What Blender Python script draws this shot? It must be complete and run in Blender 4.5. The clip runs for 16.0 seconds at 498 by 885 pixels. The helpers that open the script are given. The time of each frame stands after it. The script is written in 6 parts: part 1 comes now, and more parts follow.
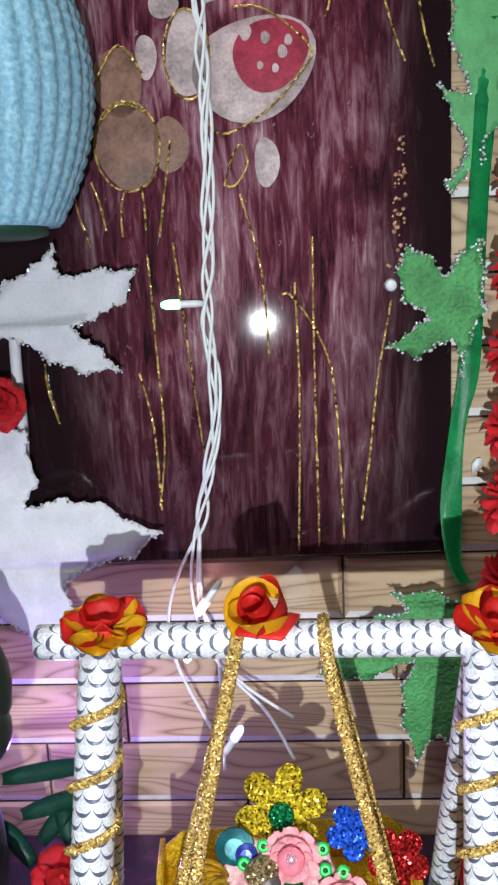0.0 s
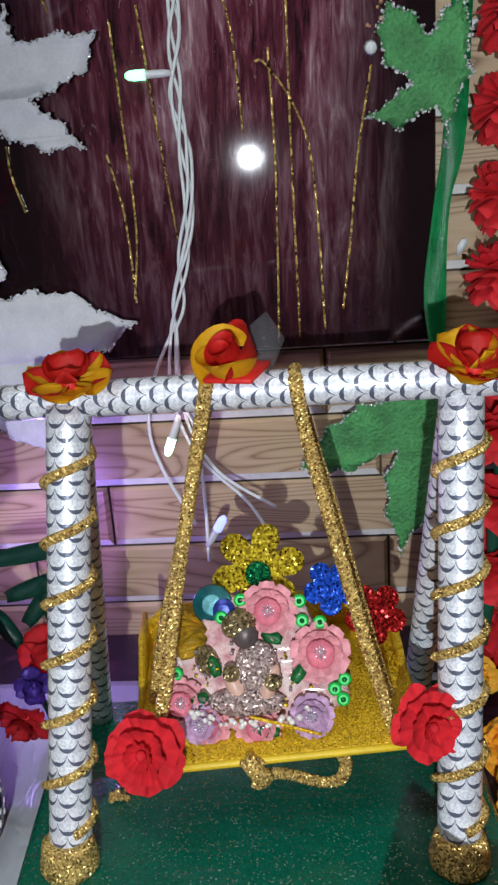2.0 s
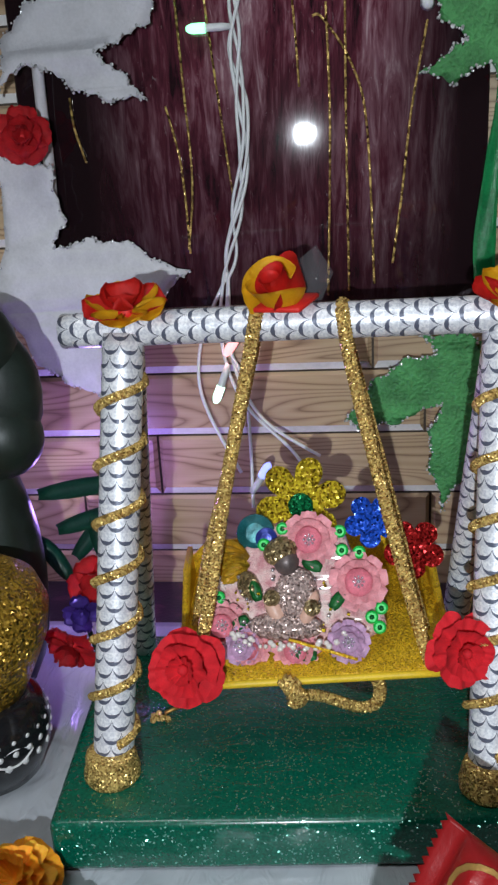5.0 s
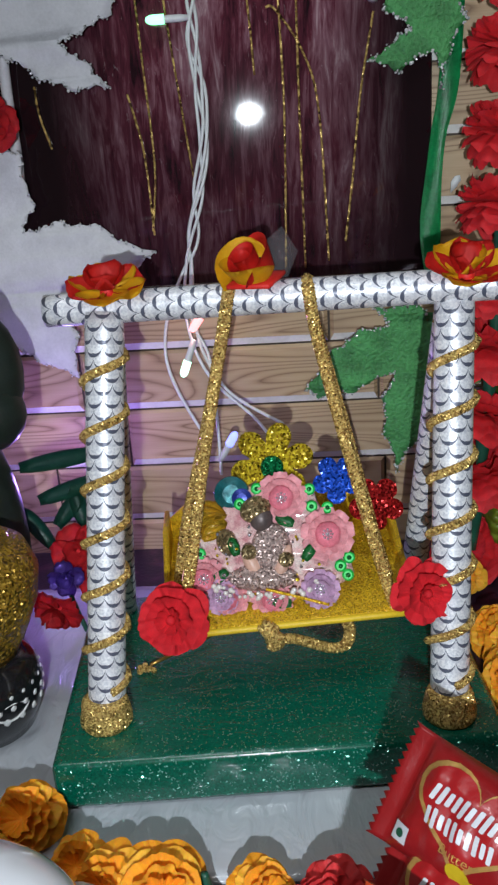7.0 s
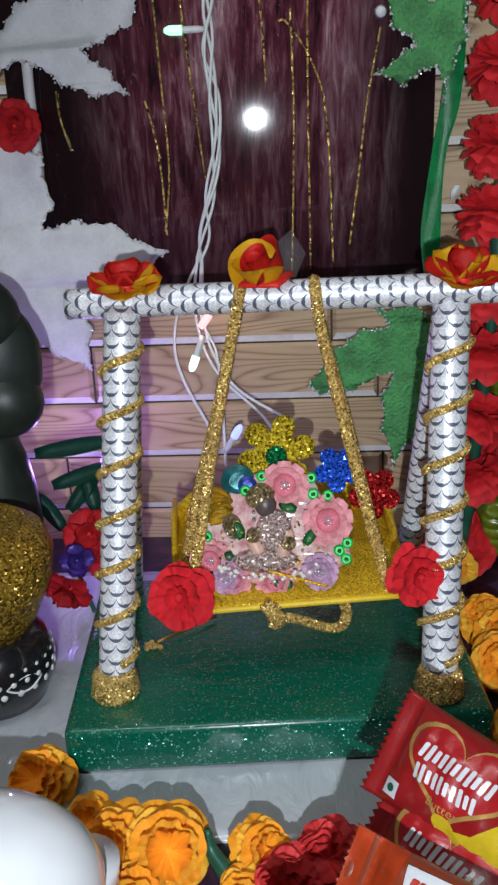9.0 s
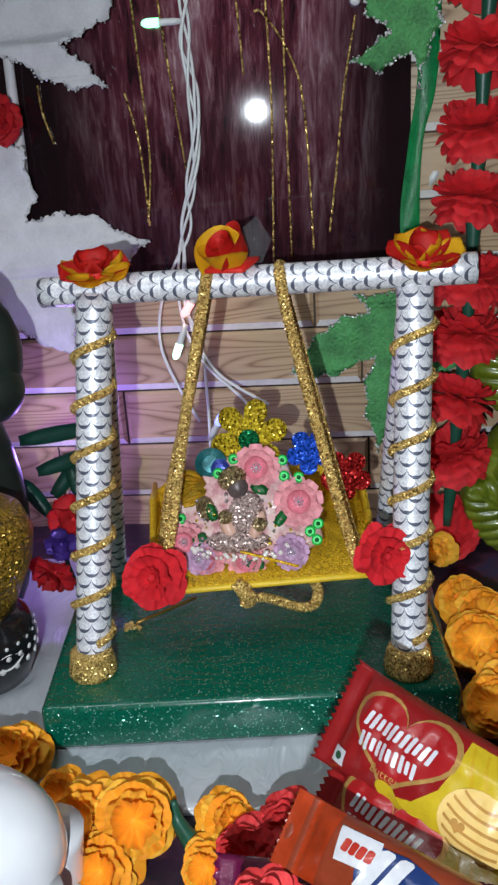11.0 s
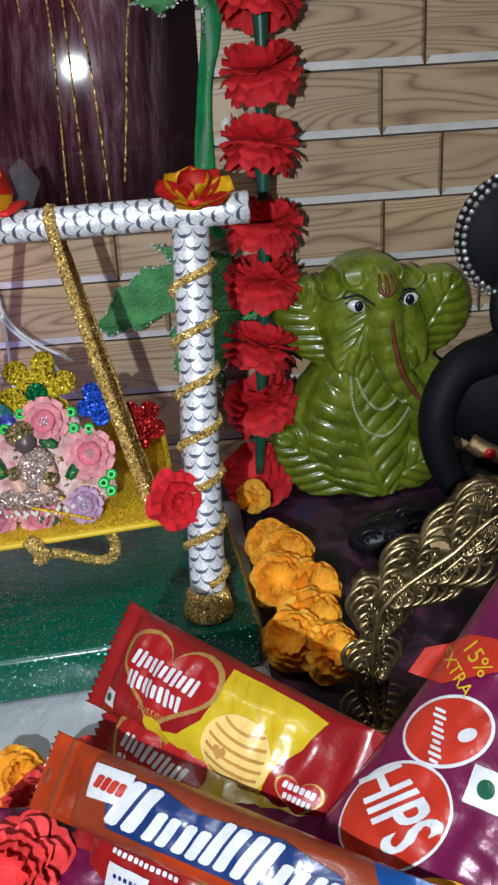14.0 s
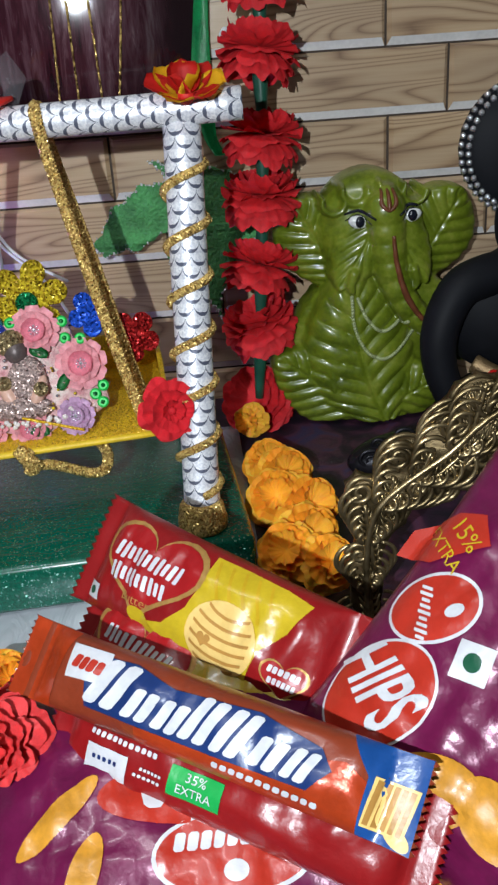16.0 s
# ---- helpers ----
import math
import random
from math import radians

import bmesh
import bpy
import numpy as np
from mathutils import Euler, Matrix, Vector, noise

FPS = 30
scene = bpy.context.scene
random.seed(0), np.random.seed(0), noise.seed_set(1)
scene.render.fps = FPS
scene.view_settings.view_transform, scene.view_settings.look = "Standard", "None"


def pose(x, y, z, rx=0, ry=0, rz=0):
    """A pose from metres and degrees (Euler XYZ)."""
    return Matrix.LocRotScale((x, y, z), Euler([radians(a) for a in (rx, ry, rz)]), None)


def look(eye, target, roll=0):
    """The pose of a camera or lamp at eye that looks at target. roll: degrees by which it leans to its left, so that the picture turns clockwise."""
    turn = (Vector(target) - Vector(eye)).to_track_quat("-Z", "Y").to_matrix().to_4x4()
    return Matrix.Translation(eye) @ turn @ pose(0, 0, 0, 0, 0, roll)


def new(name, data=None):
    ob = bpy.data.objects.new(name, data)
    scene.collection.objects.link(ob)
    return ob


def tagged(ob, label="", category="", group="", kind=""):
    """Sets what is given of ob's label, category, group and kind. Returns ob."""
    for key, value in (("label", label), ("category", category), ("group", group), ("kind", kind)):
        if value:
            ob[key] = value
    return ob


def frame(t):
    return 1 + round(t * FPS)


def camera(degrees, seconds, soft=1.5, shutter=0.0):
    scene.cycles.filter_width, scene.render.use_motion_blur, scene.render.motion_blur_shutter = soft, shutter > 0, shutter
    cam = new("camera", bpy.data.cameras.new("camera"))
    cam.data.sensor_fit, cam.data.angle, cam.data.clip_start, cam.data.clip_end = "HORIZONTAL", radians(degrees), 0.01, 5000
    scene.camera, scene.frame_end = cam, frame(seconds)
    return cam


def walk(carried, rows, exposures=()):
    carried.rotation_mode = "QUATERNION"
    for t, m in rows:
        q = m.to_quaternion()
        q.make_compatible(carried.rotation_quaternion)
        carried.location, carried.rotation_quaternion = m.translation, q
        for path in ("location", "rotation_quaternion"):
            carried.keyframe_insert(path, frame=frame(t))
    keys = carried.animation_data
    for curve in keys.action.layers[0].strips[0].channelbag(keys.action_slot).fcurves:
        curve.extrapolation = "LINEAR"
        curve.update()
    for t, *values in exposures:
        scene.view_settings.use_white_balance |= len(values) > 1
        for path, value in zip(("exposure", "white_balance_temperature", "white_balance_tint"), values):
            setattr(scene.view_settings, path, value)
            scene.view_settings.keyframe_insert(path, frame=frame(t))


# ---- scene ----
cam = camera(31.5, 16.0, 2.4)
PATH = [
    (0, (0.034, 0.073, 0.45), (-0.093, 2.03, 0.059), -2.5),
    (0.5, (0.04, 0.074, 0.441), (-0.108, 2.01, -0.038), -2.7),
    (1, (0.037, 0.078, 0.412), (-0.052, 2.004, -0.117), -2.7),
    (1.5, (0.038, 0.079, 0.397), (-0.087, 1.981, -0.209), -3.5),
    (2, (0.046, 0.073, 0.382), (-0.093, 1.961, -0.263), -4.0),
    (2.5, (0.046, 0.069, 0.361), (-0.165, 1.925, -0.354), -3.4),
    (3, (0.046, 0.066, 0.35), (-0.178, 1.917, -0.374), -2.8),
    (3.5, (0.045, 0.064, 0.349), (-0.211, 1.919, -0.354), -2.9),
    (4, (0.049, 0.053, 0.356), (-0.188, 1.919, -0.324), -3.2),
    (4.2, (0.05, 0.051, 0.356), (-0.197, 1.916, -0.321), -3.4),
    (6.3, (0.039, 0.033, 0.373), (-0.147, 1.926, -0.244), -2.5),
    (6.5, (0.042, 0.025, 0.376), (-0.101, 1.919, -0.253), -3.0),
    (7, (0.034, 0.008, 0.365), (-0.087, 1.875, -0.341), -3.8),
    (7.5, (0.035, -0.014, 0.374), (-0.028, 1.843, -0.367), -2.9),
    (8, (0.034, -0.025, 0.373), (-0.053, 1.845, -0.33), -4.0),
    (8.2, (0.024, -0.021, 0.371), (-0.044, 1.847, -0.339), -2.6),
    (10.3, (0.055, -0.032, 0.368), (-0.11, 1.84, -0.319), -3.6),
    (10.5, (0.059, -0.033, 0.367), (-0.1, 1.838, -0.321), -3.8),
    (11, (0.061, -0.034, 0.365), (-0.102, 1.828, -0.346), -3.6),
    (11.5, (0.067, -0.039, 0.363), (-0.068, 1.822, -0.356), -3.9),
    (12, (0.069, -0.045, 0.361), (-0.032, 1.82, -0.355), -4.0),
    (12.5, (0.08, -0.046, 0.357), (0.056, 1.814, -0.377), -3.9),
    (13, (0.096, -0.044, 0.355), (0.151, 1.818, -0.373), -3.8),
    (13.5, (0.102, -0.039, 0.353), (0.185, 1.811, -0.403), -3.8),
    (14, (0.108, -0.034, 0.346), (0.235, 1.801, -0.44), -3.5),
    (14.5, (0.114, -0.031, 0.335), (0.229, 1.789, -0.486), -3.9),
    (15, (0.113, -0.028, 0.336), (0.221, 1.796, -0.477), -4.0),
    (15.5, (0.113, -0.024, 0.33), (0.226, 1.791, -0.503), -3.5),
    (16, (0.116, -0.037, 0.313), (0.209, 1.766, -0.55), -3.9),
]
walk(cam, [(t, look(eye, target, roll)) for t, eye, target, roll in PATH], [(0.0, 0.75), (0.5, 0.6), (1.0, 0.45), (1.5, 0.25), (2.5, 0.0), (4.0, -0.08), (8.0, -0.08), (11.0, 0.0), (14.0, 0.08), (16.0, 0.12)])

from mathutils.geometry import tessellate_polygon

# ---- light: the phone's lamp beside the lens, an unseen fill lamp at the ceiling, the string's own bulbs ----
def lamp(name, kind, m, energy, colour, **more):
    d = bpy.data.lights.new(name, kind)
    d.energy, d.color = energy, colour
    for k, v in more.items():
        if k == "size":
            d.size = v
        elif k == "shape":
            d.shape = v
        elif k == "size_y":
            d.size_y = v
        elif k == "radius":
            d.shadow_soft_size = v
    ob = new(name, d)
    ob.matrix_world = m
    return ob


world = bpy.data.worlds.new("room_air")
world.use_nodes = True
world.node_tree.nodes["Background"].inputs[0].default_value = (0.55, 0.6, 0.7, 1)
world.node_tree.nodes["Background"].inputs[1].default_value = 0.03
scene.world = world
lamp("phone_lamp", "AREA", look((0.03, -0.175, 0.372), (0.06, 0.6, 0.18)), 3.75, (0.87, 0.96, 1.04), size=0.0065, shape="DISK")
# soft ambient fill: no ceiling lamp is in view, this one is added
lamp("unseen_ceiling_fill", "AREA", look((-0.35, -0.25, 1.75), (0.0, 0.45, 0.1)), 8.2, (0.92, 0.97, 1.0), size=1.2, shape="RECTANGLE", size_y=0.06)
lamp("violet_bulb_glow", "POINT", pose(-0.15, 0.625, 0.115), 0.3, (0.42, 0.25, 1.0), radius=0.006)
lamp("pink_bulb_glow", "POINT", pose(-0.045, 0.655, 0.212), 0.012, (1.0, 0.5, 0.55), radius=0.004)


# ---- materials ----
def nodes(name):
    m = bpy.data.materials.new(name)
    m.use_nodes = True
    t = m.node_tree
    return m, t, t.nodes["Principled BSDF"]


def node(t, kind, **values):
    n = t.nodes.new(kind)
    for k, v in values.items():
        if k == "op":
            n.operation = v
        elif k == "feature":
            n.feature = v
        else:
            n.inputs[int(k[1:]) if k[0] == "_" and k[1:].isdigit() else k.replace("_", " ")].default_value = v
    return n


def math_(t, op, a, b=None, c=None):
    n = t.nodes.new("ShaderNodeMath")
    n.operation = op
    for i, v in enumerate((a, b, c)):
        if v is None:
            continue
        if isinstance(v, (int, float)):
            n.inputs[i].default_value = v
        else:
            t.links.new(v, n.inputs[i])
    return n.outputs[0]


def coords(t, scale=(1, 1, 1), which="Object", spread=0.0):
    c = t.nodes.new("ShaderNodeTexCoord")
    mp = t.nodes.new("ShaderNodeMapping")
    mp.inputs["Scale"].default_value = scale
    out = c.outputs[which]
    if spread:
        info = t.nodes.new("ShaderNodeObjectInfo")
        v = t.nodes.new("ShaderNodeVectorMath")
        v.operation = "MULTIPLY_ADD"
        cmb = t.nodes.new("ShaderNodeCombineXYZ")
        for i in range(3):
            t.links.new(math_(t, "MULTIPLY", info.outputs["Random"], spread * (1 + i * 0.7)), cmb.inputs[i])
        v.inputs[1].default_value = (1, 1, 1)
        t.links.new(out, v.inputs[0])
        t.links.new(cmb.outputs[0], v.inputs[2])
        out = v.outputs[0]
    t.links.new(out, mp.inputs["Vector"])
    return mp.outputs[0]


def noise_(t, vec, scale, detail=4.0, rough=0.55, distort=0.0):
    n = node(t, "ShaderNodeTexNoise", Scale=scale, Detail=detail, Roughness=rough, Distortion=distort)
    t.links.new(vec, n.inputs["Vector"])
    return n


def ramp(t, fac, stops):
    n = t.nodes.new("ShaderNodeValToRGB")
    r = n.color_ramp
    while len(r.elements) < len(stops):
        r.elements.new(0.5)
    for e, (p, c) in zip(r.elements, stops):
        e.position, e.color = p, (*c, 1)
    t.links.new(fac, n.inputs[0])
    return n.outputs[0]


def mix_(t, fac, a, b):
    n = t.nodes.new("ShaderNodeMix")
    n.data_type = "RGBA"
    for i, v in ((0, fac), (6, a), (7, b)):
        if isinstance(v, (int, float)):
            n.inputs[i].default_value = v
        elif isinstance(v, tuple):
            n.inputs[i].default_value = (*v, 1)
        else:
            t.links.new(v, n.inputs[i])
    return n.outputs[2]


def bump(t, bsdf, height, strength=0.3, distance=0.001):
    b = node(t, "ShaderNodeBump", Strength=strength, Distance=distance)
    t.links.new(height, b.inputs["Height"])
    t.links.new(b.outputs[0], bsdf.inputs["Normal"])


def plain(name, colour, rough=0.5, metal=0.0, vary=0.25, scale=90, relief=0.25, coat=0.0, depth=0.0008, sheen=0.0, soft=0.0):
    """A paint, cloth or plastic with two scales of unevenness in colour and a fine relief."""
    m, t, b = nodes(name)
    v = coords(t, spread=0.7)
    big, fine = noise_(t, v, scale, 3), noise_(t, v, scale * 9, 3)
    f = math_(t, "ADD", math_(t, "MULTIPLY", big.outputs[0], 0.65), math_(t, "MULTIPLY", fine.outputs[0], 0.35))
    lo = tuple(max(0, c * (1 - vary)) for c in colour)
    hi = tuple(min(1, c * (1 + vary)) for c in colour)
    t.links.new(ramp(t, f, [(0.3, lo), (0.7, hi)]), b.inputs["Base Color"])
    b.inputs["Metallic"].default_value = metal
    t.links.new(math_(t, "MULTIPLY_ADD", big.outputs[0], 0.25 * rough, rough * 0.87), b.inputs["Roughness"])
    b.inputs["Coat Weight"].default_value = coat
    b.inputs["Coat Roughness"].default_value = 0.08
    b.inputs["Sheen Weight"].default_value = sheen
    if soft:
        b.inputs["Subsurface Weight"].default_value = soft
        b.inputs["Subsurface Radius"].default_value = colour
        b.inputs["Subsurface Scale"].default_value = 0.006
    if relief:
        bump(t, b, f, relief, depth)
    return m


def glitter(name, colour, flake=0.0009, tilt=0.8, metal=0.9, rough=0.28, dull=0.35, coat=0.0, dust=0.0, spark=None):
    """Glitter sheet: each flake has its own tilt and shade; dust: share of plain ground between the flakes."""
    m, t, b = nodes(name)
    v = coords(t)
    vo = node(t, "ShaderNodeTexVoronoi", Scale=1.0 / flake)
    t.links.new(v, vo.inputs["Vector"])
    sub = t.nodes.new("ShaderNodeVectorMath")
    sub.operation = "MULTIPLY_ADD"
    sub.inputs[1].default_value = (tilt * 2,) * 3
    sub.inputs[2].default_value = (-tilt,) * 3
    t.links.new(vo.outputs["Color"], sub.inputs[0])
    geo = t.nodes.new("ShaderNodeNewGeometry")
    add = t.nodes.new("ShaderNodeVectorMath")
    t.links.new(geo.outputs["Normal"], add.inputs[0])
    sep = t.nodes.new("ShaderNodeSeparateColor")
    t.links.new(vo.outputs["Color"], sep.inputs[0])
    shine = math_(t, "GREATER_THAN", sep.outputs[1], dust)
    sc = t.nodes.new("ShaderNodeVectorMath")
    sc.operation = "SCALE"
    t.links.new(sub.outputs[0], sc.inputs[0])
    t.links.new(shine, sc.inputs["Scale"])
    t.links.new(sc.outputs[0], add.inputs[1])
    nm = t.nodes.new("ShaderNodeVectorMath")
    nm.operation = "NORMALIZE"
    t.links.new(add.outputs[0], nm.inputs[0])
    t.links.new(nm.outputs[0], b.inputs["Normal"])
    lo = tuple(c * dull for c in colour)
    hi = tuple(min(1, c * 1.35) for c in colour)
    col = mix_(t, sep.outputs[2], lo, hi)
    t.links.new(mix_(t, shine, col, spark) if spark else col, b.inputs["Base Color"])
    t.links.new(math_(t, "MULTIPLY", shine, metal), b.inputs["Metallic"])
    b.inputs["Roughness"].default_value = rough
    b.inputs["Coat Weight"].default_value = coat
    b.inputs["Coat Roughness"].default_value = 0.06
    return m


def wood_print():
    """Glazed tile printed with pine: contour lines of a stretched field make the grain and the knots."""
    m, t, b = nodes("printed_pine")
    v = coords(t, (3.6, 1, 30), spread=9.0)
    field = noise_(t, v, 1.0, 1.2, 0.4, 0.25)
    rings = math_(t, "PINGPONG", math_(t, "MULTIPLY", field.outputs[0], 36.0), 1.0)
    fibre = noise_(t, coords(t, (30, 1, 900), spread=9.0), 1.0, 4)
    tone = noise_(t, coords(t, (9, 1, 20), spread=9.0), 1.0, 2)
    g = math_(t, "ADD", math_(t, "MULTIPLY", math_(t, "POWER", rings, 2.6), 0.62), math_(t, "MULTIPLY", fibre.outputs[0], 0.38))
    col = ramp(t, g, [(0.1, (0.7, 0.51, 0.31)), (0.45, (0.54, 0.36, 0.2)), (0.85, (0.21, 0.11, 0.05))])
    grey = mix_(t, math_(t, "MULTIPLY", tone.outputs[0], 0.7), col, (0.3, 0.22, 0.16))
    t.links.new(grey, b.inputs["Base Color"])
    b.inputs["Roughness"].default_value = 0.3
    bump(t, b, g, 0.12, 0.0004)
    return m


def scales(name, w=0.0106, h=0.0069):
    """Silver foil printed with dark-edged fish scales; the foil glints unevenly."""
    m, t, b = nodes(name)
    c = t.nodes.new("ShaderNodeTexCoord")
    s = t.nodes.new("ShaderNodeSeparateXYZ")
    t.links.new(c.outputs["UV"], s.inputs[0])
    row = math_(t, "DIVIDE", s.outputs[1], h)
    odd = math_(t, "MULTIPLY", math_(t, "FLOOR", row), 0.5)
    x = math_(t, "FRACT", math_(t, "ADD", math_(t, "DIVIDE", s.outputs[0], w), odd))
    a = math_(t, "ABSOLUTE", math_(t, "MULTIPLY_ADD", x, 2.0, -1.0))
    edge = math_(t, "SUBTRACT", 1.0, math_(t, "SQRT", math_(t, "SUBTRACT", 1.0, math_(t, "MULTIPLY", a, a))))
    d = math_(t, "SUBTRACT", math_(t, "FRACT", row), math_(t, "MULTIPLY", edge, 0.95))
    wide = math_(t, "MULTIPLY_ADD", math_(t, "SUBTRACT", 1.0, a), 0.24, 0.1)
    dark = math_(t, "MULTIPLY", math_(t, "GREATER_THAN", d, 0.0), math_(t, "LESS_THAN", d, wide))
    below = math_(t, "MULTIPLY", math_(t, "LESS_THAN", d, 0.0), 0.25)
    n = noise_(t, coords(t), 700, 3)
    foil = ramp(t, n.outputs[0], [(0.35, (0.68, 0.69, 0.75)), (0.6, (0.97, 0.97, 0.99))])
    foil = mix_(t, below, foil, (0.42, 0.42, 0.5))
    t.links.new(mix_(t, dark, foil, (0.11, 0.12, 0.17)), b.inputs["Base Color"])
    b.inputs["Metallic"].default_value = 0.22
    t.links.new(math_(t, "MULTIPLY_ADD", n.outputs[0], 0.3, 0.24), b.inputs["Roughness"])
    b.inputs["Coat Weight"].default_value = 0.4
    b.inputs["Coat Roughness"].default_value = 0.12
    bump(t, b, n.outputs[0], 0.5, 0.0005)
    return m


def glossy_print():
    """The glossy picture: dark plum bark in long strokes, with pale scuffs."""
    m, t, b = nodes("glossy_bark_picture")
    long = noise_(t, coords(t, (15, 1, 3.4)), 1.0, 5, 0.62, 2.4)
    fine = noise_(t, coords(t, (170, 1, 24)), 1.0, 4, 0.65, 1.2)
    cloud = noise_(t, coords(t, (9, 1, 4)), 1.0, 2)
    scuff = noise_(t, coords(t, (190, 1, 60)), 1.0, 5, 0.7, 1.5)
    f = math_(t, "ADD", math_(t, "MULTIPLY", long.outputs[0], 0.6), math_(t, "MULTIPLY", fine.outputs[0], 0.4))
    col = ramp(t, f, [(0.37, (0.02, 0.006, 0.01)), (0.47, (0.115, 0.024, 0.04)), (0.56, (0.26, 0.12, 0.15)), (0.66, (0.55, 0.4, 0.42))])
    s = t.nodes.new("ShaderNodeSeparateXYZ")
    c = t.nodes.new("ShaderNodeTexCoord")
    t.links.new(c.outputs["Object"], s.inputs[0])
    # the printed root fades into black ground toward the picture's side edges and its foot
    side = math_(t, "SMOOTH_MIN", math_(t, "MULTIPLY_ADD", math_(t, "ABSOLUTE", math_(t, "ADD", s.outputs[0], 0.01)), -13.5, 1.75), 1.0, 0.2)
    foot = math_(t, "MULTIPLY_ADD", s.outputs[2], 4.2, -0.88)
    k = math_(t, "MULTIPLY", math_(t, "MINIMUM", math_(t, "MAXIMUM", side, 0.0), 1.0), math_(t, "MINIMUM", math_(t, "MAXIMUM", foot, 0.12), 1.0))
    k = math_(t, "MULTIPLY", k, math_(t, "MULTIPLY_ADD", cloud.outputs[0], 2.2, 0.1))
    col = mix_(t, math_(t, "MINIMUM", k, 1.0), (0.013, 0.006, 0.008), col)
    pale = math_(t, "MULTIPLY", math_(t, "GREATER_THAN", scuff.outputs[0], 0.66), 0.35)
    t.links.new(mix_(t, math_(t, "MULTIPLY", pale, k), col, (0.45, 0.38, 0.4)), b.inputs["Base Color"])
    b.inputs["Roughness"].default_value = 0.04
    b.inputs["Specular IOR Level"].default_value = 0.5
    bump(t, b, scuff.outputs[0], 0.02, 0.0004)
    return m


PINE = wood_print()
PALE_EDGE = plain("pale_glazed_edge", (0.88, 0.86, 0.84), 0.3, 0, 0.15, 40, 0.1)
GROUT = plain("dark_grout", (0.09, 0.065, 0.05), 0.8, 0, 0.3, 60)
PLASTER = plain("cream_plaster", (0.5, 0.47, 0.42), 0.85, 0, 0.1, 8)
FOIL = scales("scale_foil")
GOLD = glitter("gold_glitter_braid", (1.0, 0.54, 0.17), 0.0008, 1.0, 0.4, 0.26, 0.6)
GOLD_SHEET = glitter("gold_glitter_foam", (0.86, 0.47, 0.02), 0.0007, 0.5, 0.2, 0.35, 0.65)
GOLD_BRIGHT = glitter("bright_gold_glitter", (1.0, 0.56, 0.03), 0.0011, 0.9, 0.25, 0.25, 0.35)
BLUE_GLIT = glitter("blue_glitter", (0.02, 0.11, 0.75), 0.0011, 0.9, 0.3, 0.25, 0.3)
RED_GLIT = glitter("red_glitter", (0.55, 0.02, 0.02), 0.0011, 0.9, 0.6, 0.25, 0.3)
GREEN_GLIT = glitter("green_glitter", (0.01, 0.3, 0.1), 0.001, 0.9, 0.6, 0.25, 0.3)
SILVER_GLIT = glitter("silver_glitter", (0.85, 0.86, 0.88), 0.0011, 1.0, 0.25, 0.2, 0.7)
GREEN_SHEET = glitter("green_glitter_paper_in_film", (0.0, 0.095, 0.055), 0.0009, 0.6, 0.7, 0.25, 0.75, 0.6, 0.93, (0.3, 0.9, 0.7))


def wrinkled_film(m, scale, strength, distance):
    """Creases of a clear film over a sheet: they break up the coat's gloss alone."""
    t = m.node_tree
    n = noise_(t, coords(t, (1, 2.2, 1.4)), scale, 3, 0.55, 2.0)
    q = node(t, "ShaderNodeBump", Strength=strength, Distance=distance)
    t.links.new(n.outputs[0], q.inputs["Height"])
    t.links.new(q.outputs[0], t.nodes["Principled BSDF"].inputs["Coat Normal"])


wrinkled_film(GREEN_SHEET, 30, 0.6, 0.005)
PICTURE = glossy_print()
RED_FELT = plain("red_velvet", (0.62, 0.009, 0.018), 0.85, 0, 0.2, 120, 0.3)
RED_CLOTH = plain("red_cloth_petal", (0.68, 0.017, 0.024), 0.75, 0, 0.22, 140, 0.3, soft=0.25)
RED_FOAM = plain("red_foam", (0.72, 0.02, 0.014), 0.6, 0, 0.15, 80, 0.2)
YELLOW_FOAM = plain("yellow_foam", (0.98, 0.52, 0.012), 0.6, 0, 0.15, 80, 0.2)
MARIGOLD = plain("orange_cloth_petal", (1.0, 0.34, 0.012), 0.75, 0, 0.15, 130, 0.3, soft=0.3)
MARIGOLD_PALE = plain("yellow_orange_cloth_petal", (1.0, 0.43, 0.03), 0.75, 0, 0.15, 130, 0.3, soft=0.3)
PINK_RED = plain("pinkish_red_cloth", (0.6, 0.028, 0.03), 0.75, 0, 0.25, 140, 0.3, soft=0.25)
STEM = plain("dark_green_plastic", (0.012, 0.085, 0.05), 0.4, 0, 0.3, 90, 0.2)
WIRE = plain("white_wire", (0.74, 0.76, 0.76), 0.4, 0, 0.1, 200, 0.1)
WHITE_LEAF = plain("white_brushed_cloth", (0.62, 0.61, 0.64), 0.8, 0, 0.14, 60, 0.5, depth=0.0015)
GREEN_LEAF = plain("crumpled_green_cloth", (0.075, 0.31, 0.095), 0.6, 0, 0.5, 42, 0.9, depth=0.008)
GREEN_RIBBON = plain("green_satin", (0.012, 0.34, 0.1), 0.3, 0, 0.45, 60, 0.5, depth=0.002)


# ---- making meshes ----
def shape(name, bm, material, smooth=True):
    me = bpy.data.meshes.new(name)
    bm.to_mesh(me)
    bm.free()
    for m in material if isinstance(material, (list, tuple)) else (material,):
        me.materials.append(m)
    if smooth:
        me.polygons.foreach_set("use_smooth", [True] * len(me.polygons))
    return me


def thing(name, at, label, category, group="", kind=""):
    ob = new(name)
    ob.empty_display_size = 0.01
    ob.location = at
    return tagged(ob, label, category, group, kind)


